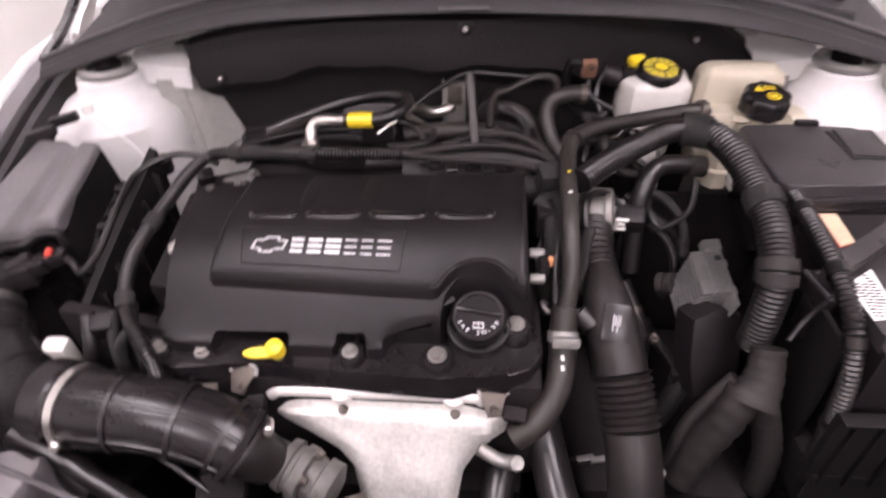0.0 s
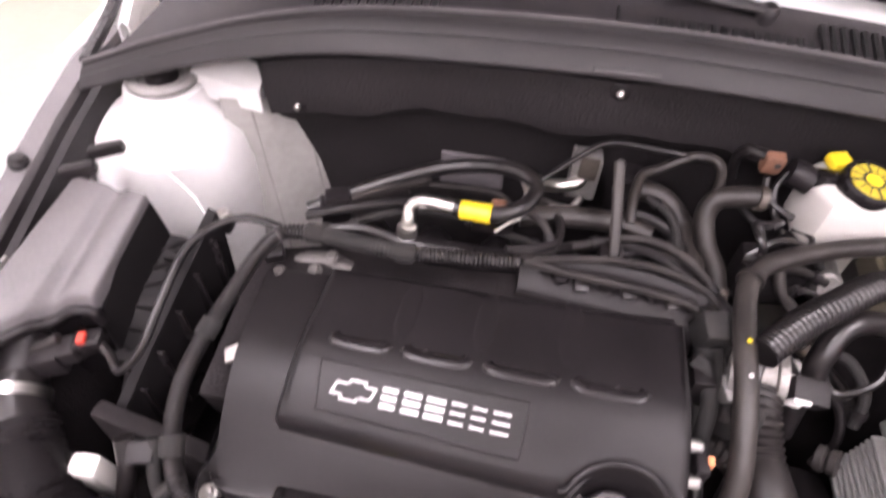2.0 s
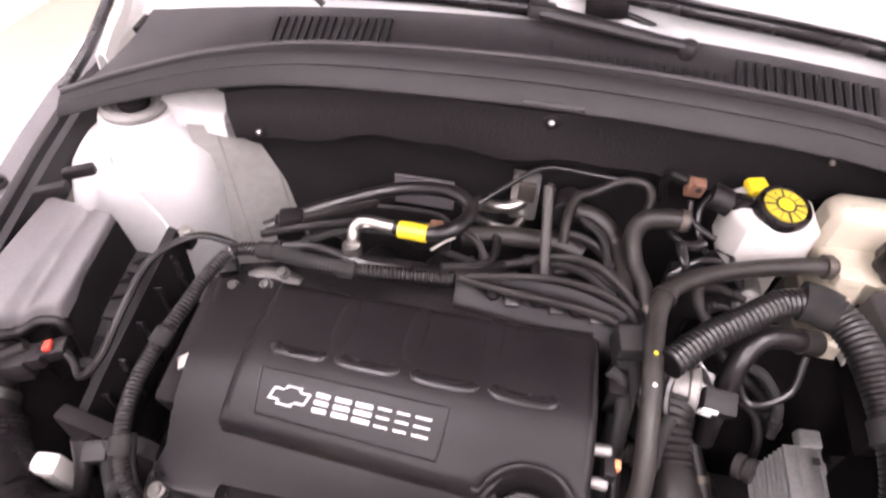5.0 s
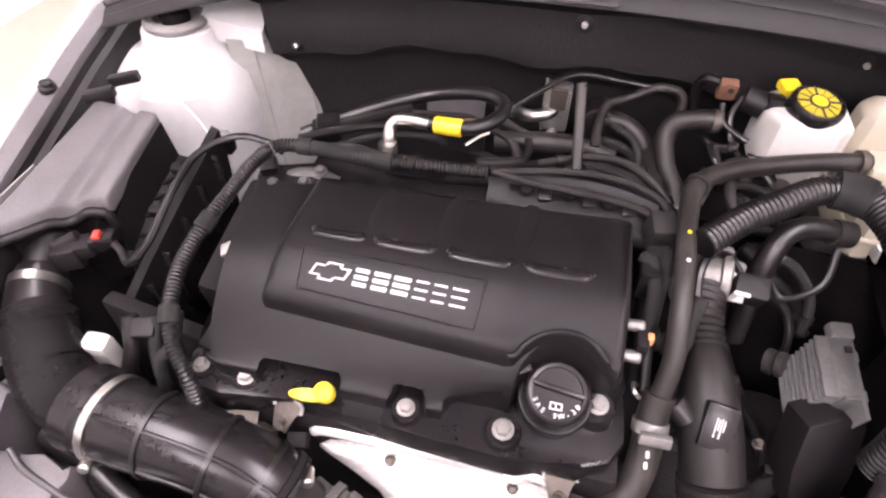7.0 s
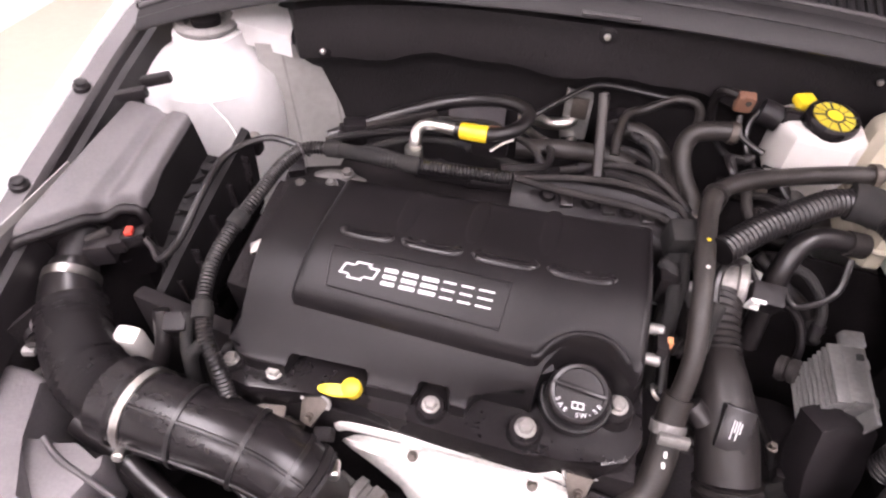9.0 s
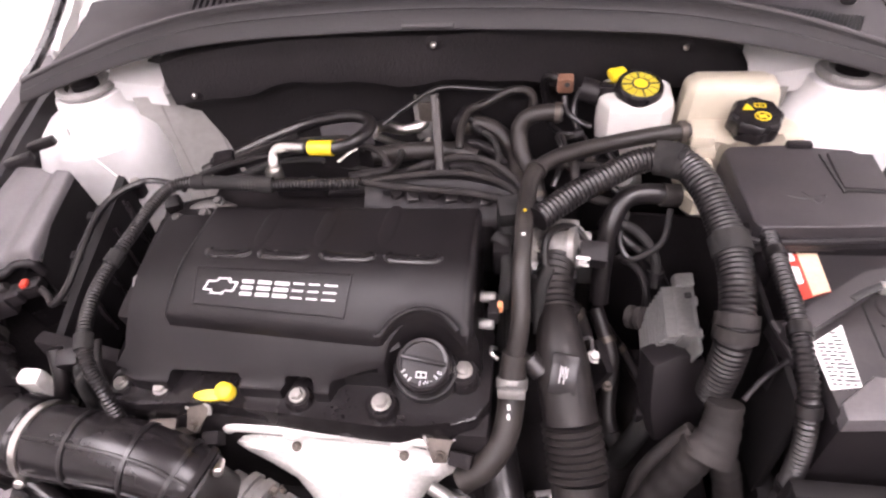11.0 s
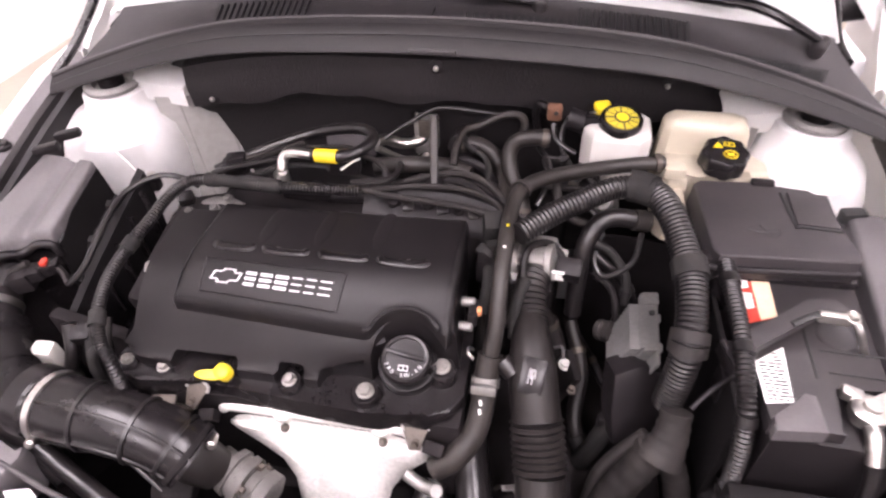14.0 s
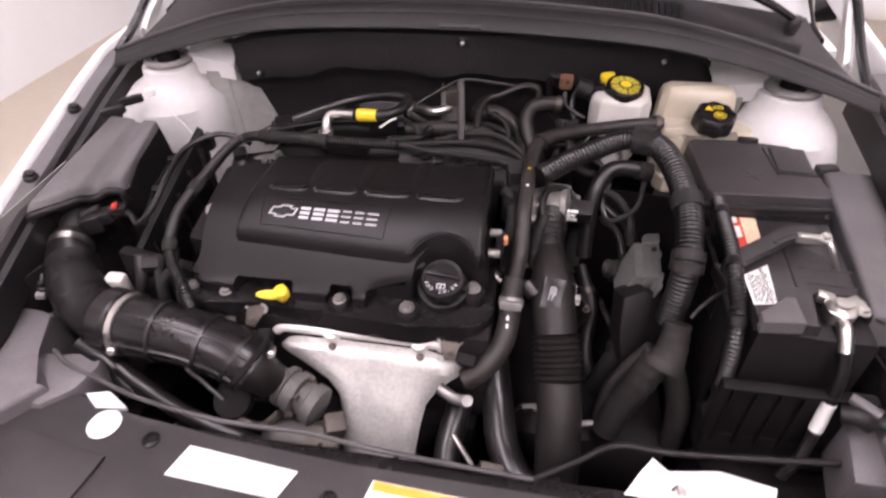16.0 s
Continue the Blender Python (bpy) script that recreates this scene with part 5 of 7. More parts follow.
part("rod", tube([(0.06, 0.22, 0.63), (0.09, 0.19, 0.61), (0.1, 0.17, 0.60)], 0.004, 8), STEEL, bt)

# ---- charge-air duct ----
CD = [(0.17, 0.455, 0.80), (0.172, 0.42, 0.80), (0.176, 0.39, 0.79), (0.182, 0.355, 0.77), (0.189, 0.325, 0.745)]
CD2 = [(0.189, 0.325, 0.745), (0.195, 0.30, 0.72), (0.199, 0.28, 0.702)]
CD3 = [(0.199, 0.28, 0.702), (0.203, 0.25, 0.672), (0.206, 0.21, 0.62), (0.208, 0.185, 0.56), (0.208, 0.175, 0.48)]
ca = thing("charge_air_duct", "black plastic charge air duct with accordion section", "air duct")
part("upper", sweep(B(), spline(CD, 10), lambda i, s: 0.0215 + 0.0088 * min(1, max(0, s - 0.15) * 2.0), 24), DUSTY, ca)
part("accordion", ribbed(CD2, 0.0338, 0.0085, 0.005, 28), DUSTY, ca, "black ribbed accordion section")
part("lower", tube(CD3, 0.0305, 26), DUSTY, ca)
part("throat", ribbed([(0.172, 0.50, 0.822), (0.168, 0.475, 0.818), (0.17, 0.445, 0.806), (0.173, 0.425, 0.799)], 0.0225, 0.008, 0.003, 26), DUSTY, ca, "ribbed throat")
part("sensor_pad", box(B(), (0.1785, 0.352, 0.797), (0.03, 0.044, 0.018), 0.003, (44, 4, -6)), GLOSSBLACK, ca)
SL = Matrix.Translation((0.1785, 0.3455, 0.8042)) @ pose(0, 0, 0, 44, 4, -6)
bm = B()
for k in range(4):
    bmesh.ops.create_cube(bm, size=1, matrix=SL @ Matrix.Translation((-0.0045 + 0.0024 * k, 0.003 * (k % 2), 0.0012)) @ Matrix.Diagonal((0.0009, 0.019 - 0.008 * (k % 2), 0.0008, 1)))
part("small_print", bm, WHITEPRINT, ca, "white bars of small print", False)
hexbolt("screw", (0.228, 0.36, 0.765), 0.004, ca, RUSTY)
part("side_port", tube([(0.155, 0.36, 0.785), (0.148, 0.365, 0.79), (0.14, 0.37, 0.795)], 0.012, 14), RUBBER, ca)

# ---- throttle body ----
tv = thing("throttle_body", "cast aluminium throttle body with a white-tipped plug", "throttle body")
bm = B()
lathe(bm, [(0.018, -0.03), (0.027, -0.028), (0.027, -0.02), (0.022, -0.018), (0.022, 0.014), (0.026, 0.016), (0.026, 0.024), (0.016, 0.026)], pose(0.172, 0.518, 0.828, 20, 78, 10), 28)
part("casting", bm, mat("bright_cast_alloy", (0.3, 0.285, 0.27), 0.55, 0.6, vary=0.3, bump=0.5, bscale=250), tv)
part("ear", box(B(), (0.15, 0.505, 0.815), (0.03, 0.03, 0.02), 0.006, (20, 0, 20)), ALU, tv)
part("housing", box(B(), (0.17, 0.50, 0.80), (0.05, 0.04, 0.04), 0.01, (20, 0, 10)), DARK, tv)
part("plug", box(B(), (0.214, 0.503, 0.832), (0.034, 0.026, 0.03), 0.004, (25, 0, -6)), BLACK, tv)
PM = Matrix.Translation((0.193, 0.496, 0.838)) @ pose(0, 0, 0, 25, 0, -6) @ Matrix.Scale(1.35, 4)
for c, d in (((0.006, -0.0065, 0.0085), (0.012, 0.003, 0.0035)), ((0.006, -0.0065, -0.0085), (0.012, 0.003, 0.0035)), ((0.006, -0.0065, 0), (0.008, 0.003, 0.003)), ((0.0018, -0.0065, 0), (0.0035, 0.003, 0.0185))):
    bm = B()
    box(bm, c, d, 0.001)
    bmesh.ops.transform(bm, matrix=PM, verts=bm.verts)
    part("lock_clip", bm, PAPER, tv, "white lock clip")
for c, d, w in (((0.156, 0.53, 0.834), (0.03, 0.022, 0.026), 18), ((0.2, 0.528, 0.824), (0.022, 0.03, 0.03), -12), ((0.178, 0.542, 0.842), (0.04, 0.014, 0.02), 6)):
    part("cast_lump", box(B(), c, d, 0.006, (22, 8, w)), ALU, tv)
for p in ((0.15, 0.505, 0.84), (0.196, 0.535, 0.838)):
    hexbolt("bolt", p, 0.006, tv, STEEL, (0, -0.4, 1))
part("plug_lead", tube([(0.21, 0.52, 0.83), (0.19, 0.53, 0.85), (0.165, 0.515, 0.86), (0.155, 0.49, 0.85), (0.16, 0.46, 0.82)], 0.005, 8), LOOM, tv)

# ---- main harness ----
HN = [(0.145, 0.495, 0.893), (0.185, 0.532, 0.9), (0.224, 0.56, 0.906), (0.26, 0.585, 0.91), (0.29, 0.594, 0.911), (0.316, 0.578, 0.912), (0.332, 0.545, 0.908), (0.345, 0.505, 0.895), (0.352, 0.46, 0.882), (0.352, 0.42, 0.868), (0.349, 0.385, 0.842), (0.346, 0.372, 0.80), (0.343, 0.368, 0.755)]
hn = thing("main_harness", "thick black corrugated wiring harness over the gearbox", "wiring harness")
part("conduit", ribbed(HN[:5], 0.0156, 0.0062, 0.0018, 20), LOOM, hn)
part("conduit", ribbed(HN[4:], 0.0186, 0.0058, 0.0016, 20), LOOM, hn)
for s in (0.335, 0.36, 0.385):
    band(HN, s, 0.0205, 0.014, hn, TAPE, "tape_wrap")
for s in (0.645, 0.665):
    band(HN, s, 0.0205, 0.014, hn, TAPE, "tape_wrap")
for s in (0.815, 0.84):
    band(HN, s, 0.0212, 0.014, hn, OLDRUBBER, "tape_wrap", "dusty tape wrap")
part("junction", sweep(B(), spline([(0.348, 0.344, 0.775), (0.345, 0.326, 0.745), (0.335, 0.311, 0.72)], 8), lambda i, s: 0.0185 + 0.011 * s * s + 0.0008 * math.sin(i * 1.9), 20, 0.8), OLDRUBBER, hn, "dusty taped junction")
part("branch", sweep(B(), spline([(0.33, 0.321, 0.73), (0.315, 0.31, 0.69), (0.295, 0.301, 0.645), (0.279, 0.29, 0.59)], 8), lambda i, s: 0.021 + 0.001 * math.sin(i * 1.7), 16), OLDRUBBER, hn, "dusty taped branch")
part("branch", sweep(B(), spline([(0.345, 0.322, 0.725), (0.364, 0.315, 0.68), (0.376, 0.304, 0.63), (0.376, 0.294, 0.57)], 8), lambda i, s: 0.0165 + 0.0008 * math.sin(i * 2.3), 16), OLDRUBBER, hn, "dusty taped branch")
part("branch", tube([(0.32, 0.334, 0.735), (0.296, 0.327, 0.7), (0.274, 0.315, 0.66), (0.266, 0.304, 0.6)], 0.008, 10), OLDRUBBER, hn)
part("taped_collar", sweep(B(), spline(HN[4:6], 6), 0.0195, 16), TAPE, hn)

dh = thing("drain_hose", "black hose drooping beneath the harness", "hose")
part("hose", tube([(0.315, 0.578, 0.865), (0.275, 0.575, 0.87), (0.25, 0.565, 0.865), (0.235, 0.545, 0.84), (0.23, 0.525, 0.79), (0.23, 0.51, 0.74)], 0.0125, 14), RUBBER, dh)
part("collar", tube([(0.318, 0.58, 0.864), (0.305, 0.578, 0.866), (0.296, 0.576, 0.868)], 0.0145, 14), OLDRUBBER, dh, "dusty plastic collar")
lp_ = thing("loose_cable", "thin black cable looping below the harness", "cable")
part("cable", tube([(0.31, 0.57, 0.85), (0.30, 0.54, 0.82), (0.265, 0.53, 0.80), (0.25, 0.55, 0.815), (0.26, 0.575, 0.84)], 0.004, 8), LOOM, lp_)
part("cable", tube([(0.17, 0.655, 0.86), (0.2, 0.665, 0.88), (0.23, 0.665, 0.875), (0.25, 0.65, 0.86)], 0.0045, 8), LOOM, lp_)
part("cable", tube([(0.165, 0.61, 0.85), (0.18, 0.65, 0.875), (0.175, 0.675, 0.89)], 0.004, 8), LOOM, lp_)
part("pale_pipe", tube([(0.19, 0.63, 0.885), (0.195, 0.605, 0.865), (0.215, 0.59, 0.85), (0.245, 0.585, 0.845)], 0.0065, 10), OLDRUBBER, lp_)

# ---- brake fluid reservoir ----
br = thing("brake_fluid_reservoir", "white brake fluid reservoir with yellow and black cap", "reservoir")
bm = B()
prism(bm, [(0.222, 0.70), (0.235, 0.676), (0.3, 0.672), (0.318, 0.69), (0.32, 0.74), (0.305, 0.757), (0.24, 0.757), (0.224, 0.745)], 0.868, 0.935, bevel=0.012, seg=3)
prism(bm, [(0.236, 0.70), (0.245, 0.686), (0.296, 0.684), (0.306, 0.7), (0.3, 0.74), (0.245, 0.74)], 0.82, 0.87)
body = part("body", bm, TANKW, br)
BC = Matrix.Translation((0.272, 0.707, 0.934)) @ pose(0, 0, 0, 10, 4, 0)
bm = B()
lathe(bm, [(0.0285, -0.018), (0.0305, -0.016), (0.0308, 0.010), (0.0302, 0.0145), (0.0285, 0.0165), (0.0265, 0.0162), (0.0255, 0.0135)], BC, 40)
lid = part("cap", bm, GLOSSBLACK, br, "black screw cap")
bm = B()
lathe(bm, [(0.024, 0.010), (0.024, 0.0152), (0.0235, 0.0158), (0.004, 0.016)], BC, 40)
part("cap_face", bm, CAPYELLOW, lid, "yellow printed cap face")
bm = B()
for k in range(12):
    bmesh.ops.create_cube(bm, size=1, matrix=BC @ pose(0, 0, 0.0163, 0, 0, 30 * k + 8) @ Matrix.Translation((0.0185, 0, 0)) @ Matrix.Diagonal((0.014, 0.0006 + 0.0016 * (k % 3 == 0), 0.0008, 1)))
part("cap_print", bm, INK, lid, "black print bars", False)
bm = B()
lathe(bm, [(0.0118, 0.0158), (0.0118, 0.0166), (0.008, 0.0167)], BC, 24)
part("cap_ring", bm, INK, lid)
bm = B()
lathe(bm, [(0.009, 0.0158), (0.009, 0.0172), (0.007, 0.0174)], BC, 24)
part("cap_dot", bm, YELLOW, lid)
part("tether", box(B(), (0.248, 0.737, 0.945), (0.024, 0.022, 0.012), 0.004, (10, 0, 20)), YELLOW, br, "yellow tether tab")
part("side_plug", tube([(0.225, 0.72, 0.925), (0.212, 0.725, 0.928), (0.2, 0.728, 0.93)], 0.016, 14), BLACK, br)
part("plug_end", box(B(), (0.232, 0.715, 0.935), (0.02, 0.018, 0.018), 0.004), GLOSSBLACK, br)
part("plug_lead", tube([(0.2, 0.728, 0.93), (0.192, 0.72, 0.91), (0.195, 0.70, 0.89), (0.21, 0.69, 0.87)], 0.004, 8), LOOM, br)
bs = thing("brown_plug", "small brown plug on a bulkhead lead", "plug")
part("body", box(B(), (0.178, 0.728, 0.938), (0.022, 0.016, 0.024), 0.004, (15, 0, 0)), BROWN, bs)
part("latch", box(B(), (0.178, 0.7195, 0.945), (0.01, 0.005, 0.012), 0.0015, (15, 0, 0)), BROWN, bs)
part("socket", tube([(0.18, 0.722, 0.942), (0.18, 0.718, 0.942), (0.18, 0.716, 0.942)], 0.0035, 10), INK, bs)
part("lead", tube([(0.178, 0.722, 0.922), (0.182, 0.71, 0.905), (0.2, 0.70, 0.895), (0.215, 0.695, 0.89)], 0.004, 8), LOOM, bs)
part("loop", tube([(0.17, 0.73, 0.945), (0.155, 0.745, 0.94), (0.15, 0.755, 0.92), (0.155, 0.755, 0.89)], 0.006, 8), LOOM, bs)
mc = thing("brake_master_cylinder", "cast metal brake master cylinder under the reservoir", "brake cylinder")
part("barrel", tube([(0.27, 0.77, 0.835), (0.268, 0.71, 0.832), (0.266, 0.65, 0.83)], 0.02, 18), ALU, mc)
bm = B()
lathe(bm, [(0.01, -0.008), (0.017, -0.006), (0.017, 0.006), (0.012, 0.01)], pose(0.258, 0.642, 0.845, 60, 0, 0), 18)
part("end_nut", bm, ALU, mc)
part("flange", box(B(), (0.235, 0.68, 0.85), (0.04, 0.05, 0.03), 0.006), DARK, mc)
part("boss", tube([(0.23, 0.655, 0.845), (0.225, 0.645, 0.85), (0.222, 0.635, 0.852)], 0.012, 12), DARK, mc)

# ---- coolant tank ----
ct = thing("coolant_tank", "milky plastic coolant tank with a black lobed cap", "coolant tank")
bm = B()
prism(bm, [(0.331, 0.725), (0.341, 0.712), (0.43, 0.712), (0.462, 0.72), (0.466, 0.755), (0.446, 0.772), (0.346, 0.772), (0.333, 0.76)], 0.84, 0.94, bevel=0.018, inset=0.008, seg=5)
part("upper_chamber", bm, TANK, ct)
bm = B()
prism(bm, [(0.335, 0.66), (0.345, 0.648), (0.372, 0.652), (0.378, 0.668), (0.46, 0.668), (0.487, 0.68), (0.49, 0.71), (0.47, 0.735), (0.34, 0.735)], 0.80, 0.89, bevel=0.012, seg=4)
part("main_chamber", bm, TANK, ct)
bm = B()
prism(bm, [(0.333, 0.66), (0.333, 0.615), (0.345, 0.602), (0.362, 0.602), (0.369, 0.615), (0.369, 0.66)], 0.815, 0.872, bevel=0.006)
part("corner", bm, TANK, ct)
part("seam", sweep(B(), spline([(0.334, 0.73, 0.842), (0.334, 0.66, 0.842), (0.335, 0.615, 0.842), (0.344, 0.601, 0.842), (0.362, 0.601, 0.842), (0.37, 0.614, 0.842)], 6), 0.0035, 8), TANK, ct)
part("neck", box(B(), (0.35, 0.653, 0.9), (0.03, 0.022, 0.018), 0.006), TANK, ct)
bm = B()
lathe(bm, [(0.024, -0.03), (0.024, 0.004)], pose(0.415, 0.683, 0.905), 28)
part("filler", bm, TANK, ct)
CC = Matrix.Translation((0.417, 0.680, 0.908)) @ pose(0, 0, 0, 10, 2, 0)
bm = B()
n = 48
rings = []
for r, z in ((0.030, -0.012), (0.0315, -0.009), (0.0315, 0.009), (0.0305, 0.0135), (0.028, 0.016), (0.0, 0.0165)):
    ring = []
    for i in range(n):
        a = 2 * math.pi * i / n
        k = 1 + (0.055 * math.cos(8 * a) if r > 0.02 else 0)
        ring.append(bm.verts.new(CC @ Vector((r * k * math.cos(a), r * k * math.sin(a), z))))
    rings.append(ring)
for a, b in zip(rings, rings[1:]):
    for i in range(n):
        bm.faces.new((a[i], a[(i + 1) % n], b[(i + 1) % n], b[i]))
bmesh.ops.remove_doubles(bm, verts=bm.verts, dist=0.00005)
ccap = part("cap", bm, GLOSSBLACK, ct, "black lobed screw cap")


def glyph(shapes, m, material, parent, name):
    bm = B()
    for c, s, rz in shapes:
        bmesh.ops.create_cube(bm, size=1, matrix=m @ pose(*c, 0, 0, rz) @ Matrix.Diagonal((*s, 1)))
    return part(name, bm, material, parent, "yellow printed symbol", False)


T = 0.0008
bm = B()
vs = [bm.verts.new(CC @ Vector(p)) for p in ((-0.019, 0.003, 0.0168), (-0.004, 0.003, 0.0168), (-0.0115, 0.016, 0.0168))]
bm.faces.new(vs)
part("triangle_symbol", bm, YELLOW, ccap, "yellow warning triangle", False)
glyph([((0.004, 0.009, 0.0166), (0.014, 0.0014, T), 0), ((0.004, 0.0155, 0.0166), (0.014, 0.0014, T), 0), ((-0.0025, 0.012, 0.0166), (0.0014, 0.007, T), 0), ((0.004, 0.012, 0.0166), (0.0014, 0.007, T), 0), ((0.0105, 0.012, 0.0166), (0.0014, 0.007, T), 0), ((-0.0115, 0.0075, 0.0172), (0.0014, 0.005, T), 0)], CC, YELLOW, ccap, "book_symbol")
bm = B()
for i in range(24):
    a = 2 * math.pi * i / 24
    bmesh.ops.create_cube(bm, size=1, matrix=CC @ pose(0.004 + 0.009 * math.cos(a), -0.008 + 0.0075 * math.sin(a), 0.0167, 0, 0, math.degrees(a) + 90) @ Matrix.Diagonal((0.003, 0.0016, T, 1)))
bmesh.ops.create_cube(bm, size=1, matrix=CC @ pose(0.004, -0.008, 0.0167, 0, 0, -35) @ Matrix.Diagonal((0.017, 0.0016, T, 1)))
bmesh.ops.create_cube(bm, size=1, matrix=CC @ pose(0.004, -0.008, 0.0167, 0, 0, 20) @ Matrix.Diagonal((0.009, 0.005, T, 1)))
part("round_symbol", bm, YELLOW, ccap, "yellow printed round symbol", False)

# ---- control module ----
MODULE = mat("bright_module_alloy", (0.24, 0.236, 0.232), 0.48, 0.75, vary=0.2, bump=0.3, bscale=250)
em = thing("control_module", "finned aluminium control module standing in the bay", "control module")
# leaning frame with its origin in the middle of the top face
EM = Matrix.Translation((0.3225, 0.462, 0.787)) @ Matrix(((1, 0.04, 0.45), (0, 1, 0.12), (0.12, 0.04, 1))).to_4x4()


def em_box(name, c, size, bevel, material):
    bm = B()
    box(bm, c, size, bevel)
    bmesh.ops.transform(bm, matrix=EM, verts=bm.verts)
    return part(name, bm, material, em)


em_box("body", (0.0, 0, -0.026), (0.021, 0.072, 0.05), 0.0025, MODULE)
for k in range(9):
    em_box("fin", (-0.0155, -0.001, -0.003 - 0.0058 * k), (0.015, 0.076 - 0.002 * k, 0.0026), 0.0011, MODULE)
em_box("flange", (0.0125, -0.012, -0.045), (0.004, 0.096, 0.086), 0.0015, MODULE)
em_box("rim", (0.004, -0.037, -0.012), (0.016, 0.004, 0.02), 0.0012, MODULE)
em_box("lug", (0.004, 0.046, -0.004), (0.022, 0.022, 0.01), 0.003, MODULE)
for y in (-0.03, 0.018):
    em_box("edge_tab", (0.0165, y, -0.012), (0.008, 0.014, 0.012), 0.002, MODULE)
em_box("recess", (0.005, 0.02, 0.0006), (0.007, 0.008, 0.002), 0.0008, INK)
part("stay", tube([(0.33, 0.47, 0.7), (0.33, 0.47, 0.62), (0.33, 0.45, 0.56)], 0.012, 10), DARK, em)
mp = thing("module_plug", "large dusty black plug on the module", "plug")
bm = B()
prism(bm, [(-0.03, -0.06), (0.025, -0.062), (0.032, -0.02), (0.03, 0.045), (0.0, 0.058), (-0.032, 0.048), (-0.036, -0.01)], -0.018, 0.022, Matrix.Translation((0.312, 0.40, 0.715)) @ pose(0, 0, 0, 68, 0, 14), 0.006)
part("body", bm, BLACK, mp)
for k, (dx, dz) in enumerate(((-0.02, -0.06), (0.0, -0.066), (0.014, -0.06))):
    part("lug", box(B(), (0.300 + dx, 0.388, 0.705 + dz + 0.02), (0.012, 0.012, 0.02), 0.003), BLACK, mp)
part("lead", tube([(0.3, 0.4, 0.68), (0.28, 0.38, 0.63), (0.26, 0.37, 0.58)], 0.014, 12), TAPE, mp)
gr = thing("rubber_mount", "small round grey rubber mount beside the module", "mount")
bm = B()
lathe(bm, [(0.008, -0.012), (0.015, -0.01), (0.015, -0.003), (0.01, 0.0), (0.015, 0.003), (0.015, 0.01), (0.008, 0.012)], pose(0.276, 0.486, 0.738, 30, 60, 0), 20)
part("bush", bm, OLDRUBBER, gr)
part("arm", tube([(0.276, 0.486, 0.738), (0.29, 0.478, 0.74), (0.308, 0.468, 0.745)], 0.006, 8), DARK, gr)

# ---- battery ----
bt2 = thing("battery", "dark grey car battery with printed labels", "battery")
bm = B()
prism(bm, [(0.422, 0.29), (0.555, 0.286), (0.56, 0.535), (0.42, 0.535)], 0.655, 0.83, bevel=0.003)
part("case", bm, BLACK, bt2)
bm = B()
prism(bm, [(0.418, 0.296), (0.488, 0.293), (0.49, 0.352), (0.55, 0.35), (0.562, 0.54), (0.416, 0.54)], 0.826, 0.846, bevel=0.003)
part("lid", bm, BATT, bt2)
# the guard's upward gloss is painted in as the paler lid plastic
bm = B()
prism(bm, [(0.418, 0.284), (0.468, 0.289), (0.467, 0.332), (0.457, 0.334), (0.419, 0.301)], 0.834, 0.853, bevel=0.002)
part("corner_guard", bm, LIDP, bt2, "corner guard, its gloss put into a paler grey")
for (x0, y0), (x1, y1) in (((0.49, 0.40), (0.556, 0.398)), ((0.492, 0.37), (0.554, 0.368)), ((0.478, 0.36), (0.482, 0.44))):
    part("lid_groove", sweep(B(), [Vector((x0, y0, 0.8462)), Vector((x1, y1, 0.8462))], 0.0016, 6), INK, bt2)
bm = B()
lathe(bm, [(0.022, -0.004), (0.022, 0.0006), (0.019, 0.0012), (0.016, 0.0004)], pose(0.515, 0.425, 0.846), 28)
part("vent_plug", bm, BATT, bt2)


def flat(name, quad, z, material, parent, label):
    bm = B()
    prism(bm, quad, z, z + 0.0008)
    return part(name, bm, material, parent, label, False)


lab1 = flat("red_label", [(0.414, 0.425), (0.456, 0.443), (0.4595, 0.51), (0.4155, 0.5075)], 0.8464, RED, bt2, "red printed label")
flat("label_panel", [(0.4355, 0.435), (0.4555, 0.4435), (0.459, 0.5095), (0.4375, 0.5085)], 0.8474, mat("tan_label", (0.72, 0.52, 0.36), 0.45), lab1, "tan label panel")
for y0, y1 in ((0.45, 0.478), (0.484, 0.508)):
    flat("label_bar", [(0.4215, y0), (0.432, y0 + 0.004), (0.433, y1), (0.4225, y1)], 0.8474, PAPER, lab1, "white bar of print")
lab2 = flat("white_label", [(0.417, 0.319), (0.4455, 0.3245), (0.4515, 0.398), (0.416, 0.372)], 0.8464, PAPER, bt2, "white warning label with black bars")
random.seed(4)
bm = B()
for r in range(14):
    x = 0.42 if r < 11 else 0.437
    while x < 0.443:
        w = random.uniform(0.003, 0.009)
        bmesh.ops.create_cube(bm, size=1, matrix=Matrix.Translation((min(x + w / 2, 0.4415), 0.3255 + 0.0047 * r, 0.8474)) @ pose(0, 0, 0, 0, 0, 8) @ Matrix.Diagonal((w, 0.0021, 0.0006, 1)))
        x += w + 0.0015
part("print", bm, INK, lab2, "", False)
# clamp bar over the battery
st = thing("battery_clamp_bar", "grey metal clamp bar across the battery", "clamp bar")
CB = [(0.4, 0.378, 0.868), (0.42, 0.391, 0.873), (0.445, 0.407, 0.878), (0.467, 0.423, 0.88), (0.484, 0.433, 0.881), (0.514, 0.437, 0.881)]
ln = spline(CB, 6)
rows = []
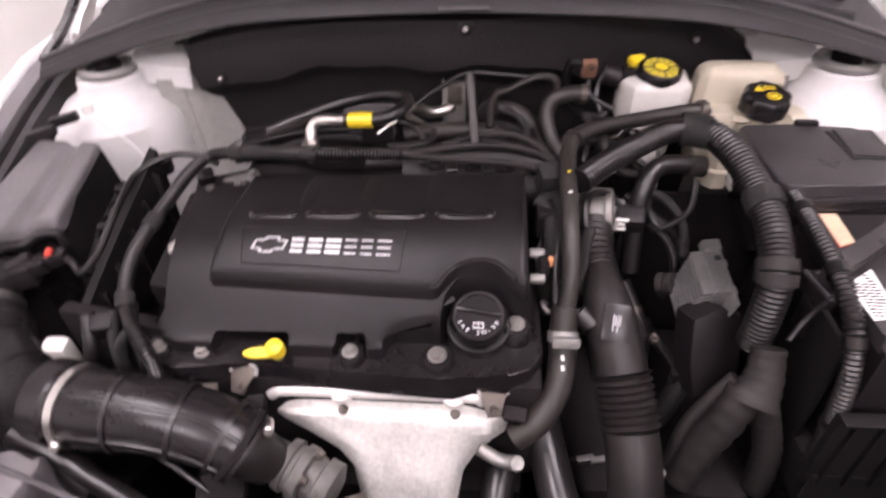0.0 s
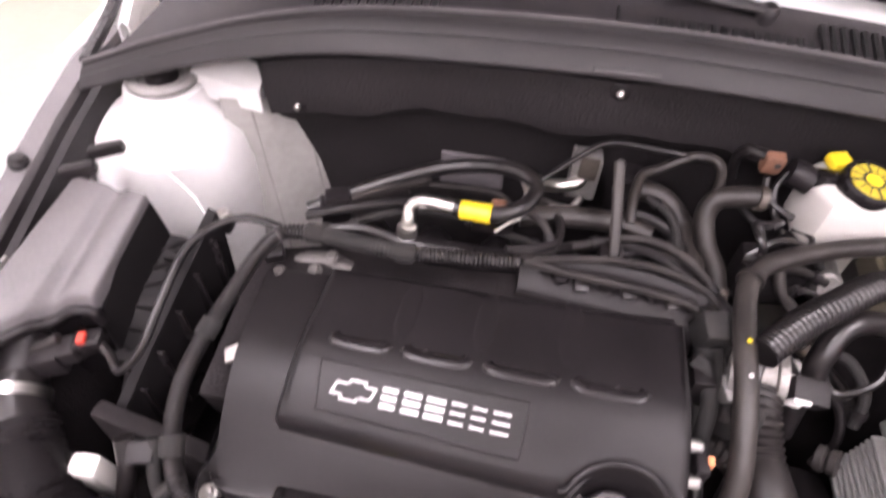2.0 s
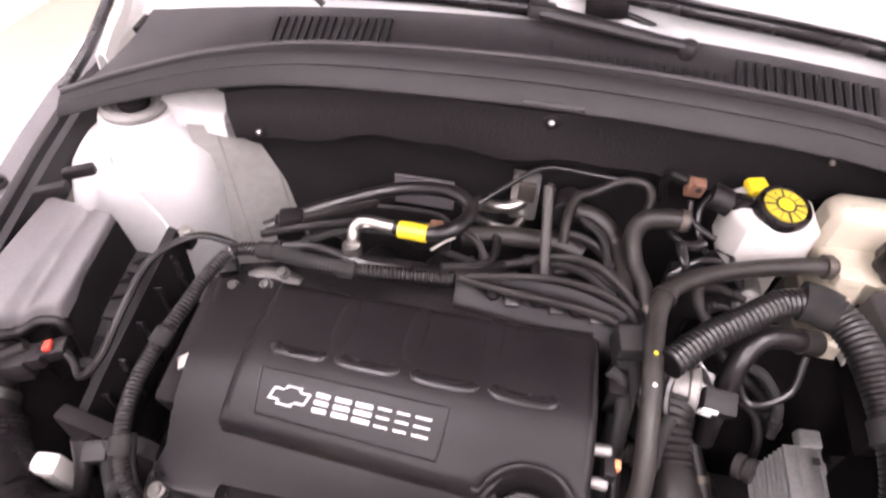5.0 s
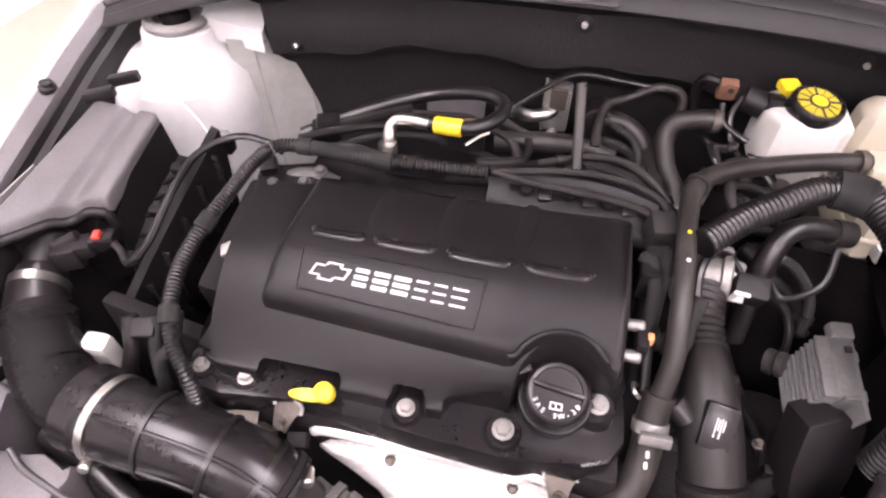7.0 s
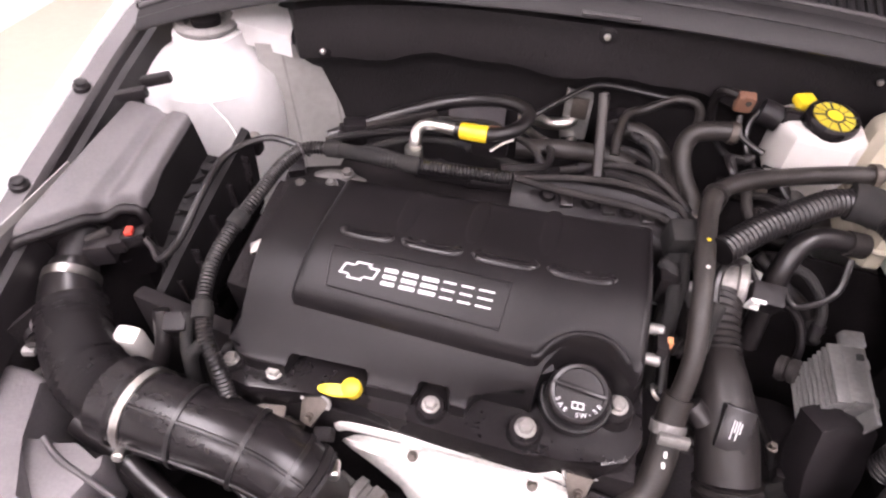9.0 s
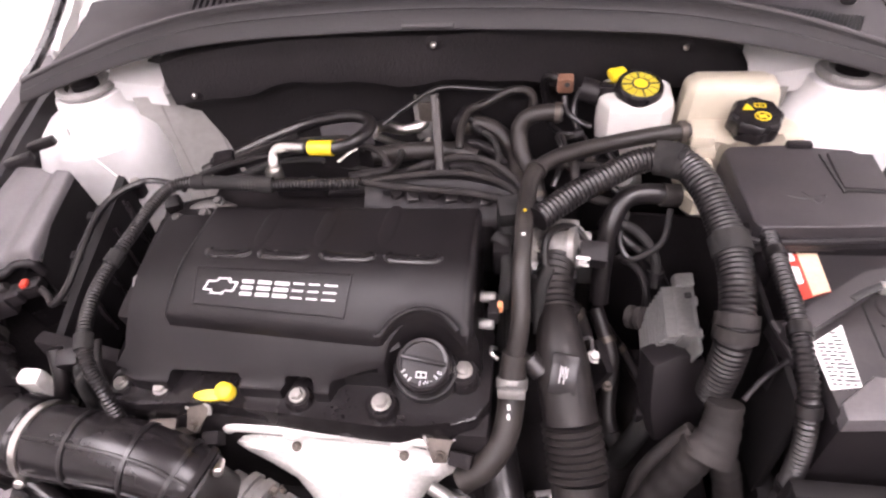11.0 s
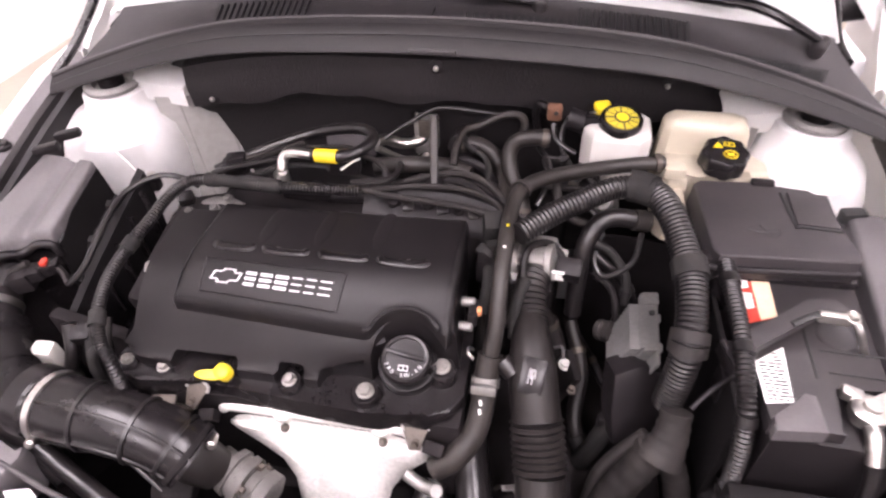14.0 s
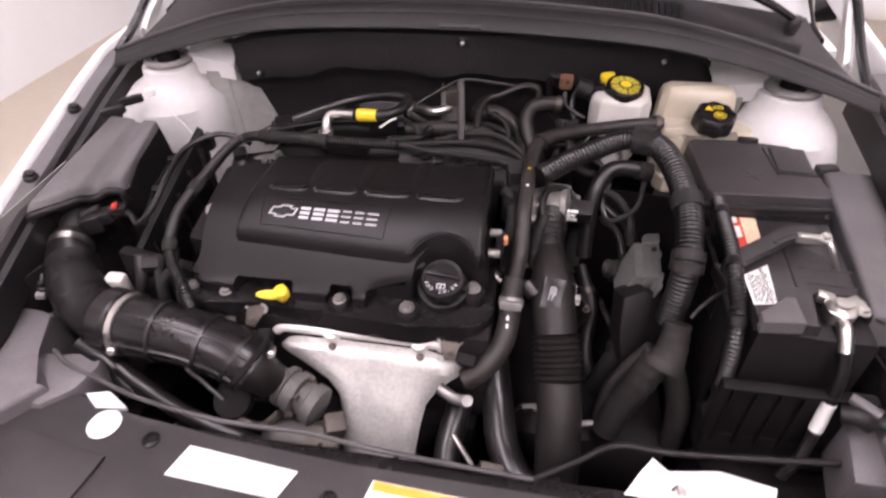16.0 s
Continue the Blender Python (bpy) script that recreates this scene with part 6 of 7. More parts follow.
for q in ln:
    w = 0.0085 if q.x < 0.48 else 0.011
    rows.append([(q.x - 0.006, q.y + w, q.z - 0.008), (q.x - 0.006, q.y + w, q.z), (q.x, q.y, q.z + 0.001), (q.x + 0.006, q.y - w, q.z), (q.x + 0.006, q.y - w, q.z - 0.012)])
strip("bar", rows, COWL, st, "", 0.002)
part("hook", box(B(), (0.402, 0.378, 0.852), (0.018, 0.022, 0.022), 0.003, (0, 0, 30)), BATT, st)
part("bright_edge", box(B(), (0.5, 0.421, 0.878), (0.034, 0.009, 0.012), 0.002, (0, 0, -4)), STEEL, st, "bright worn edge")
part("rod", tube([(0.516, 0.428, 0.884), (0.524, 0.412, 0.874), (0.536, 0.405, 0.85), (0.56, 0.40, 0.8)], 0.004, 8), STEEL, st)
hexbolt("nut", (0.517, 0.42, 0.88), 0.006, st, STEEL)
part("slot", tube([(0.452, 0.404, 0.8795), (0.47, 0.415, 0.8815), (0.488, 0.423, 0.8822)], 0.004, 8, flat=0.3), INK, st)
# negative terminal and lead
tm = thing("battery_terminal", "bright metal battery terminal with a sheathed lead", "battery terminal")
bm = B()
lathe(bm, [(0.013, -0.01), (0.013, 0.008), (0.009, 0.02), (0.009, 0.026)], pose(0.518, 0.326, 0.832), 22)
part("post", bm, STEEL, tm)
bm = B()
lathe(bm, [(0.018, 0.0), (0.019, 0.012), (0.015, 0.015)], pose(0.518, 0.326, 0.838), 22)
part("ring", bm, STEEL, tm)
part("lug", box(B(), (0.535, 0.338, 0.844), (0.03, 0.018, 0.012), 0.003, (0, 0, 30)), STEEL, tm)
part("ear", box(B(), (0.505, 0.343, 0.848), (0.02, 0.014, 0.012), 0.003, (0, 0, -20)), STEEL, tm)
hexbolt("nut", (0.543, 0.325, 0.846), 0.006, tm, STEEL)
part("crimp", tube([(0.518, 0.312, 0.84), (0.518, 0.296, 0.836), (0.519, 0.28, 0.82)], 0.0085, 12), STEEL, tm)
part("lead", tube([(0.519, 0.28, 0.82), (0.522, 0.268, 0.79), (0.523, 0.26, 0.74), (0.52, 0.25, 0.69), (0.51, 0.235, 0.66), (0.495, 0.225, 0.63)], 0.0075, 12), RUBBER, tm, "black lead")
part("sleeve", tube([(0.5225, 0.261, 0.75), (0.5215, 0.2575, 0.73), (0.52, 0.252, 0.705)], 0.0088, 12), PAPER, tm, "white sleeve label on the lead")
part("pigtail", tube([(0.545, 0.335, 0.84), (0.56, 0.325, 0.838), (0.58, 0.325, 0.83)], 0.004, 8), OLDRUBBER, tm)
# tray and support
ty = thing("battery_tray", "black plastic battery tray", "battery tray")
bm = B()
prism(bm, [(0.40, 0.26), (0.585, 0.26), (0.585, 0.56), (0.40, 0.56)], 0.6, 0.66, bevel=0.004)
part("base", bm, SHELF, ty)
part("front_wall", box(B(), (0.485, 0.268, 0.70), (0.18, 0.012, 0.12), 0.003), SHELF, ty)
part("side_wall", box(B(), (0.402, 0.42, 0.73), (0.008, 0.22, 0.17), 0.003), SHELF, ty)
part("side_window", box(B(), (0.3975, 0.385, 0.785), (0.004, 0.03, 0.045), 0.002), BLACK, ty)
part("rim", box(B(), (0.485, 0.262, 0.76), (0.18, 0.016, 0.005), 0.002), SHELF, ty)
for k in range(6):
    part("rib", box(B(), (0.41 + 0.028 * k, 0.26, 0.70), (0.003, 0.008, 0.11), 0), SHELF, ty)
part("leg", box(B(), (0.48, 0.4, 0.48), (0.16, 0.2, 0.26), 0.01), DARK, ty)
bc = thing("battery_side_clip", "black plastic clip with a pale ribbed strip beside the battery", "clip")
CX, CY, CZ = 0.407, 0.392, 0.818
part("frame", box(B(), (CX, CY, CZ), (0.022, 0.05, 0.02), 0.003, (0, 0, 12)), BLACK, bc)
part("edge", box(B(), (CX - 0.007, CY, CZ + 0.011), (0.003, 0.046, 0.004), 0.001, (0, 0, 12)), GREYP, bc)
for k in range(6):
    part("tooth", box(B(), (CX + 0.004 - 0.0015 * (k - 2.5), CY + 0.007 * (k - 2.5), CZ + 0.011), (0.007, 0.0032, 0.004), 0.001, (0, 0, 12)), GREYP, bc)
part("arm", tube([(CX - 0.004, CY - 0.022, CZ + 0.004), (CX - 0.03, CY - 0.04, CZ - 0.006), (CX - 0.05, CY - 0.058, CZ - 0.02)], 0.003, 8), BLACK, bc)
# thin loom along the battery
TL = [(0.399, 0.526, 0.875), (0.4, 0.448, 0.872), (0.401, 0.394, 0.866), (0.4, 0.348, 0.855), (0.401, 0.314, 0.835), (0.403, 0.291, 0.79), (0.406, 0.281, 0.72), (0.412, 0.28, 0.64)]
tl = thing("battery_loom", "thin black corrugated loom beside the battery", "wiring loom")
part("conduit", ribbed(TL, 0.0105, 0.0058, 0.0022, 16), LOOM, tl)
for s in (0.1, 0.35, 0.6, 0.85):
    band(TL, s, 0.0108, 0.012, tl, LOOM, "tape_wrap")

# ---- fuse box on the battery ----
fb = thing("fuse_box", "black fuse box cover above the battery", "fuse box")
fo = [(0.382, 0.508), (0.389, 0.496), (0.552, 0.505), (0.557, 0.515), (0.545, 0.63), (0.535, 0.638), (0.53, 0.65), (0.455, 0.655), (0.45, 0.66), (0.386, 0.655), (0.376, 0.645)]
bm = B()
prism(bm, fo, 0.852, 0.888, bevel=0.003, inset=0.002, seg=3)
part("lid", bm, FUSE, fb)
bm = B()
prism(bm, [(0.37, 0.498), (0.56, 0.503), (0.55, 0.645), (0.385, 0.66)], 0.79, 0.856, bevel=0.002)
part("base", bm, GLOSSBLACK, fb)
part("front_rail", sweep(B(), spline([(0.374, 0.502, 0.868), (0.4, 0.4945, 0.868), (0.48, 0.4995, 0.868), (0.556, 0.506, 0.868)], 6), 0.005, 8), BLACK, fb)
part("side_lid", box(B(), (0.52, 0.601, 0.889), (0.05, 0.07, 0.005), 0.0015, (0, 0, -3)), FUSE, fb)
part("lid_slot", box(B(), (0.491, 0.598, 0.8885), (0.0035, 0.075, 0.003), 0, (0, 0, 3)), INK, fb)
part("lid_slot", box(B(), (0.52, 0.5635, 0.8885), (0.054, 0.003, 0.003), 0, (0, 0, -3)), INK, fb)
part("hook", box(B(), (0.47, 0.655, 0.888), (0.03, 0.012, 0.012), 0.003), BLACK, fb)
part("hinge", box(B(), (0.378, 0.51, 0.862), (0.012, 0.02, 0.03), 0.003), BLACK, fb)
part("scribble", sweep(B(), spline([(0.43, 0.553, 0.8883), (0.45, 0.548, 0.8883), (0.47, 0.556, 0.8883), (0.46, 0.54, 0.8883), (0.447, 0.562, 0.8883)], 6), 0.0008, 4), INK, fb, "faint black pen scribble")
part("paper_tag", box(B(), (0.365, 0.60, 0.83), (0.003, 0.016, 0.028), 0.0, (10, -20, 10)), PAPER, fb, "small white tag")
# second box further out
sb = thing("relay_box", "grey black relay box beside the battery", "relay box")
bm = B()
prism(bm, [(0.553, 0.318), (0.66, 0.318), (0.70, 0.62), (0.695, 0.655), (0.62, 0.672), (0.598, 0.655)], 0.80, 0.845, bevel=0.008, inset=0.004, seg=3)
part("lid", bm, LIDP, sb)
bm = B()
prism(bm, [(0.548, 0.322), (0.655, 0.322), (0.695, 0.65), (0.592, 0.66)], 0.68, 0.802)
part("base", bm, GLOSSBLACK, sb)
part("corner_tape", box(B(), (0.607, 0.662, 0.84), (0.035, 0.02, 0.02), 0.006, (0, 0, 10)), INK, sb)

# ---- small clutter behind the cover ----
cl = thing("bracket_arm", "dusty dark bracket arm behind the engine", "bracket")
part("arm", box(B(), (-0.245, 0.65, 0.884), (0.10, 0.014, 0.012), 0.004, (0, -10, 24)), OLDRUBBER, cl)
part("end", box(B(), (-0.3, 0.625, 0.868), (0.03, 0.024, 0.04), 0.006, (0, 0, 20)), BLACK, cl)
part("hook", tube([(-0.2, 0.665, 0.885), (-0.16, 0.66, 0.892), (-0.12, 0.65, 0.9), (-0.1, 0.64, 0.895)], 0.003, 8), OLDRUBBER, cl)
pt = thing("bulkhead_plate", "pale grey plate low on the bulkhead", "plate")
part("plate", box(B(), (-0.16, 0.758, 0.84), (0.085, 0.006, 0.05), 0.002), GREYP, pt)
pp = thing("steam_pipe", "silver pipe stub with a cap near the valve", "pipe")
part("stub", tube([(-0.092, 0.672, 0.905), (-0.085, 0.675, 0.903), (-0.075, 0.682, 0.898)], 0.006, 10), STEEL, pp)
part("rod", tube([(-0.035, 0.735, 0.84), (-0.036, 0.738, 0.88), (-0.037, 0.74, 0.915)], 0.0022, 6), STEEL, pp)
for i, pts in enumerate((
    [(0.10, 0.545, 0.875), (0.115, 0.55, 0.87), (0.125, 0.53, 0.85), (0.13, 0.5, 0.82)],
    [(0.095, 0.50, 0.86), (0.108, 0.49, 0.855), (0.112, 0.46, 0.84), (0.108, 0.43, 0.81)],
    [(0.105, 0.52, 0.85), (0.12, 0.48, 0.82), (0.118, 0.44, 0.79), (0.12, 0.4, 0.76)],
    [(0.16, 0.47, 0.84), (0.15, 0.44, 0.82), (0.152, 0.41, 0.79)],
)):
    cbx = thing("engine_lead", "dusty black lead beside the engine cover", "cable", "leads beside the cover")
    part("sheath", tube(pts, 0.008 if i % 2 else 0.0065, 10), TAPE if i % 2 else RUBBER, cbx)
sx_ = thing("end_plug", "dusty black plug block beside the cover", "plug")
part("body", box(B(), (0.112, 0.528, 0.872), (0.03, 0.03, 0.04), 0.005, (15, 0, 10)), TAPE, sx_)
part("side", box(B(), (0.105, 0.49, 0.84), (0.022, 0.035, 0.04), 0.005), RUBBER, sx_)
part("tail", tube([(0.112, 0.52, 0.86), (0.118, 0.5, 0.83), (0.115, 0.46, 0.79), (0.112, 0.42, 0.74)], 0.013, 12), TAPE, sx_)
hc = thing("hydraulic_block", "dark valve block below the reservoir", "valve block")
part("block", box(B(), (0.2, 0.66, 0.83), (0.06, 0.05, 0.05), 0.006), DARK, hc)
for i, p in enumerate(((0.19, 0.645, 0.862), (0.215, 0.65, 0.862))):
    bm = B()
    lathe(bm, [(0.008, -0.01), (0.008, 0.006), (0.005, 0.008)], pose(*p, 15, 0, 0), 6)
    part("union", bm, RUSTY, hc)
part("loop", tube([(0.19, 0.645, 0.865), (0.175, 0.65, 0.885), (0.17, 0.675, 0.89), (0.19, 0.685, 0.885)], 0.0035, 8), RUBBER, hc)
part("loop", tube([(0.215, 0.65, 0.865), (0.23, 0.66, 0.88), (0.235, 0.68, 0.88), (0.225, 0.7, 0.87)], 0.0035, 8), RUBBER, hc)
part("leg", tube([(0.2, 0.66, 0.81), (0.2, 0.66, 0.74), (0.2, 0.64, 0.6)], 0.015, 10), DARK, hc)


# ---- more leads behind the cover ----
for pts, r, m in (
    ([(-0.32, 0.585, 0.862), (-0.26, 0.59, 0.872), (-0.2, 0.575, 0.876), (-0.14, 0.58, 0.872)], 0.006, RUBBER),
    ([(-0.3, 0.6, 0.85), (-0.24, 0.625, 0.868), (-0.17, 0.635, 0.872), (-0.1, 0.62, 0.868), (-0.04, 0.61, 0.862)], 0.005, TAPE),
    ([(-0.15, 0.62, 0.875), (-0.1, 0.635, 0.895), (-0.065, 0.62, 0.893), (-0.05, 0.595, 0.88)], 0.0045, OLDRUBBER),
    ([(-0.03, 0.61, 0.875), (0.03, 0.632, 0.88), (0.075, 0.625, 0.882), (0.112, 0.6, 0.872), (0.13, 0.575, 0.86)], 0.0048, OLDRUBBER),
    ([(0.015, 0.68, 0.86), (0.05, 0.685, 0.868), (0.085, 0.67, 0.862), (0.1, 0.64, 0.85)], 0.007, RUBBER),
    ([(0.055, 0.7, 0.885), (0.08, 0.68, 0.88), (0.09, 0.655, 0.868), (0.085, 0.63, 0.858)], 0.0045, TAPE),
    ([(0.15, 0.72, 0.90), (0.165, 0.7, 0.885), (0.185, 0.685, 0.88), (0.205, 0.69, 0.885)], 0.0045, LOOM),
    ([(0.16, 0.64, 0.87), (0.19, 0.63, 0.872), (0.22, 0.635, 0.868), (0.25, 0.63, 0.86)], 0.005, OLDRUBBER),
    ([(0.2, 0.6, 0.87), (0.225, 0.61, 0.862), (0.25, 0.6, 0.85), (0.26, 0.58, 0.83)], 0.0045, RUBBER),
    ([(0.24, 0.555, 0.84), (0.27, 0.55, 0.83), (0.295, 0.535, 0.8), (0.3, 0.52, 0.76)], 0.006, TAPE),
    ([(0.25, 0.54, 0.8), (0.28, 0.53, 0.775), (0.29, 0.51, 0.74), (0.28, 0.5, 0.7)], 0.005, RUBBER),
    ([(0.12, 0.56, 0.86), (0.14, 0.535, 0.845), (0.15, 0.51, 0.82), (0.148, 0.48, 0.79)], 0.007, OLDRUBBER),
):
    ld = thing("engine_lead", "dusty black lead behind the engine cover", "cable", "leads behind the cover")
    part("sheath", tube(pts, r, 9), m, ld)
    band(pts, 0.12, r + 0.001, 0.009, ld, BLACK, "end_sleeve")
    band(pts, 0.88, r + 0.001, 0.009, ld, BLACK, "end_sleeve")


# ---- low beside the gearbox ----
gb = thing("gearbox_breather", "brown-grey ribbed breather hose with a square plug", "hose")
part("hose", ribbed([(0.129, 0.46, 0.775), (0.153, 0.45, 0.77), (0.172, 0.435, 0.75), (0.184, 0.415, 0.72), (0.183, 0.397, 0.68)], 0.0125, 0.0075, 0.003, 16), OLDRUBBER, gb)
px, py, pz = (0.176, 0.41, 0.735)
part("plug", box(B(), (px, py, pz), (0.04, 0.03, 0.03), 0.004, (35, 0, -12)), BLACK, gb)
for k in range(5):
    part("plug_rib", box(B(), (px - 0.014 + 0.007 * k, py - 0.012, pz + 0.013), (0.0022, 0.022, 0.006), 0.0008, (35, 0, -12)), OLDRUBBER, gb)
for lab, pts, r, m in (
    ("thick dusty hose down beside the gearbox", [(0.175, 0.514, 0.74), (0.202, 0.51, 0.7), (0.216, 0.49, 0.66), (0.215, 0.469, 0.6), (0.202, 0.435, 0.55)], 0.016, DUSTY),
    ("dark hose crossing under the harness", [(0.232, 0.606, 0.8), (0.266, 0.584, 0.78), (0.298, 0.57, 0.76), (0.324, 0.552, 0.72)], 0.008, LOOM),
    ("dusty dark hose low in the bay", [(0.231, 0.53, 0.7), (0.253, 0.472, 0.66), (0.248, 0.414, 0.62), (0.271, 0.369, 0.57)], 0.011, DUSTY),
    ("thin dark hose low in the bay", [(0.249, 0.532, 0.66), (0.285, 0.497, 0.62), (0.316, 0.452, 0.58), (0.284, 0.399, 0.54)], 0.007, LOOM),
):
    gh = thing("gearbox_hose", lab, "hose", "hoses beside the gearbox")
    part("hose", tube(pts, r, 12), m, gh)
    band(pts, 0.2, r + 0.001, 0.009, gh, RUSTY, "hose_clamp", "tarnished hose clamp")
    band(pts, 0.8, r + 0.0012, 0.012, gh, TAPE, "tape_wrap")
gl = thing("gearbox_bracket", "dark cast bracket with a pale bolt beside the gearbox", "bracket")
part("lobe", lathe(B(), [(0.018, -0.03), (0.03, -0.022), (0.032, 0.0), (0.026, 0.01), (0.012, 0.012)], pose(*(0.156, 0.503, 0.765), 25, 10, 0), 26), DUSTY, gl, "dusty round casting")
part("arm", box(B(), (0.226, 0.452, 0.665), (0.012, 0.05, 0.08), 0.004, (10, 15, 20)), DARK, gl)
hexbolt("bolt", (0.226, 0.452, 0.695), 0.007, gl, BOLT, (0, -0.4, 1))
part("wire", tube([(0.206, 0.474, 0.7), (0.22, 0.47, 0.71), (0.223, 0.459, 0.7), (0.224, 0.453, 0.69)], 0.0025, 6), GREYP, gl)
for p in [(0.165, 0.306, 0.6), (0.181, 0.305, 0.6), (0.25, 0.289, 0.6), (0.278, 0.289, 0.6)]:
    lw = thing("pipe_clip", "pale metal clip low in the bay", "clip", "clips low in the bay")
    part("clip", box(B(), p, (0.022, 0.008, 0.006), 0.002, (10, 0, 12)), ALU, lw)
    part("tail", tube([(p[0] - 0.01, p[1], p[2]), (p[0] - 0.018, p[1] + 0.006, p[2] - 0.02), (p[0] - 0.02, p[1] + 0.01, p[2] - 0.06)], 0.003, 6), RUSTY, lw)

# ---- front panel over the radiator ----
fp = thing("radiator_cover", "dark grey plastic panel over the radiator", "radiator cover")
PZ = 0.715
bm = B()
prism(bm, [(-0.56, -0.1), (0.56, -0.1), (0.56, 0.1), (0.48, 0.115), (0.2, 0.105), (-0.05, 0.108), (-0.22, 0.118), (-0.35, 0.132), (-0.45, 0.155), (-0.5, 0.13), (-0.56, 0.1)], PZ - 0.03, PZ, bevel=0.006)
part("panel", bm, COWL, fp)
flat("part_label", [(-0.262, 0.06), (-0.12, 0.052), (-0.106, 0.088), (-0.25, 0.101)], PZ + 0.0005, PAPER, fp, "pale paper label")
wl = flat("warning_label", [(-0.03, 0.02), (0.18, 0.015), (0.178, 0.082), (-0.015, 0.092)], PZ + 0.0005, PAPER, fp, "white and orange warning label")
flat("warning_band", [(-0.0135, 0.079), (0.175, 0.07), (0.1745, 0.0805), (-0.013, 0.0905)], PZ + 0.0015, WARN, wl, "orange band")
bm = B()
lathe(bm, [(0.021, 0.0), (0.021, 0.0012), (0.019, 0.0014)], pose(-0.374, 0.112, PZ), 28)
part("round_sticker", bm, PAPER, fp, "round white sticker")
for x, y in ((-0.302, 0.1), (-0.06, 0.06)):
    bm = B()
    lathe(bm, [(0.011, 0), (0.011, 0.003), (0.007, 0.005), (0.007, 0.002)], pose(x, y, PZ), 20)
    part("push_clip", bm, GLOSSBLACK, fp)
part("recess", box(B(), (-0.42, 0.03, PZ + 0.002), (0.14, 0.10, 0.006), 0.002, (0, 0, -8)), COWL, fp)
bm = B()
prism(bm, [(-0.425, 0.15), (-0.395, 0.158), (-0.358, 0.138), (-0.40, 0.133)], PZ - 0.004, PZ + 0.003)
part("white_tab", bm, WHITE, fp, "white painted tab")
hl = thing("headlamp_bracket", "white painted bracket behind the lamp", "bracket")
bm = B()
prism(bm, [(0.255, 0.10), (0.30, 0.165), (0.315, 0.185), (0.33, 0.165), (0.39, 0.178), (0.455, 0.165), (0.45, 0.15), (0.40, 0.13), (0.36, 0.10)], 0.69, 0.70, bevel=0.002)
part("plate", bm, WHITE, hl)
hexbolt("bolt", (0.34, 0.14, 0.70), 0.007, hl, STEEL)
rr_ = thing("support_rod", "thin grey metal rod across the front", "rod", "front rods")
part("rod", tube([(-0.5, 0.2, 0.735), (-0.474, 0.186, 0.728), (-0.42, 0.172, 0.722), (-0.361, 0.156, 0.72), (-0.3, 0.145, 0.72), (-0.216, 0.137, 0.72), (-0.114, 0.138, 0.72)], 0.0034, 10), ROD, rr_)
part("stay", tube([(-0.114, 0.138, 0.72), (0.0, 0.13, 0.715), (0.17, 0.128, 0.705)], 0.0034, 10), ROD, rr_)
rs = thing("support_rod", "thin dark metal rod across the front", "rod", "front rods")
part("rod", tube([(0.17, 0.128, 0.705), (0.22, 0.16, 0.703), (0.27, 0.192, 0.70), (0.34, 0.194, 0.698), (0.44, 0.202, 0.698), (0.55, 0.212, 0.698)], 0.0045, 10), BLACK, rs)
ch = thing("oil_cooler_hose", "black hose low beside the turbo", "hose")
part("hose", tube([(-0.42, 0.21, 0.70), (-0.37, 0.19, 0.685), (-0.3, 0.165, 0.675), (-0.22, 0.15, 0.665), (-0.15, 0.135, 0.655)], 0.012, 12), RUBBER, ch)
part("pipe", tube([(-0.5, 0.24, 0.7), (-0.44, 0.22, 0.685), (-0.4, 0.2, 0.66)], 0.018, 12), RUBBER, ch)
ff = thing("radiator_fan_shroud", "black plastic fan shroud behind the panel", "fan shroud")
part("shroud", box(B(), (0.0, 0.12, 0.52), (0.9, 0.03, 0.36), 0.006), GLOSSBLACK, ff)
for k in range(9):
    part("rib", box(B(), (-0.4 + 0.1 * k, 0.138, 0.55), (0.006, 0.012, 0.28), 0.001), GLOSSBLACK, ff)
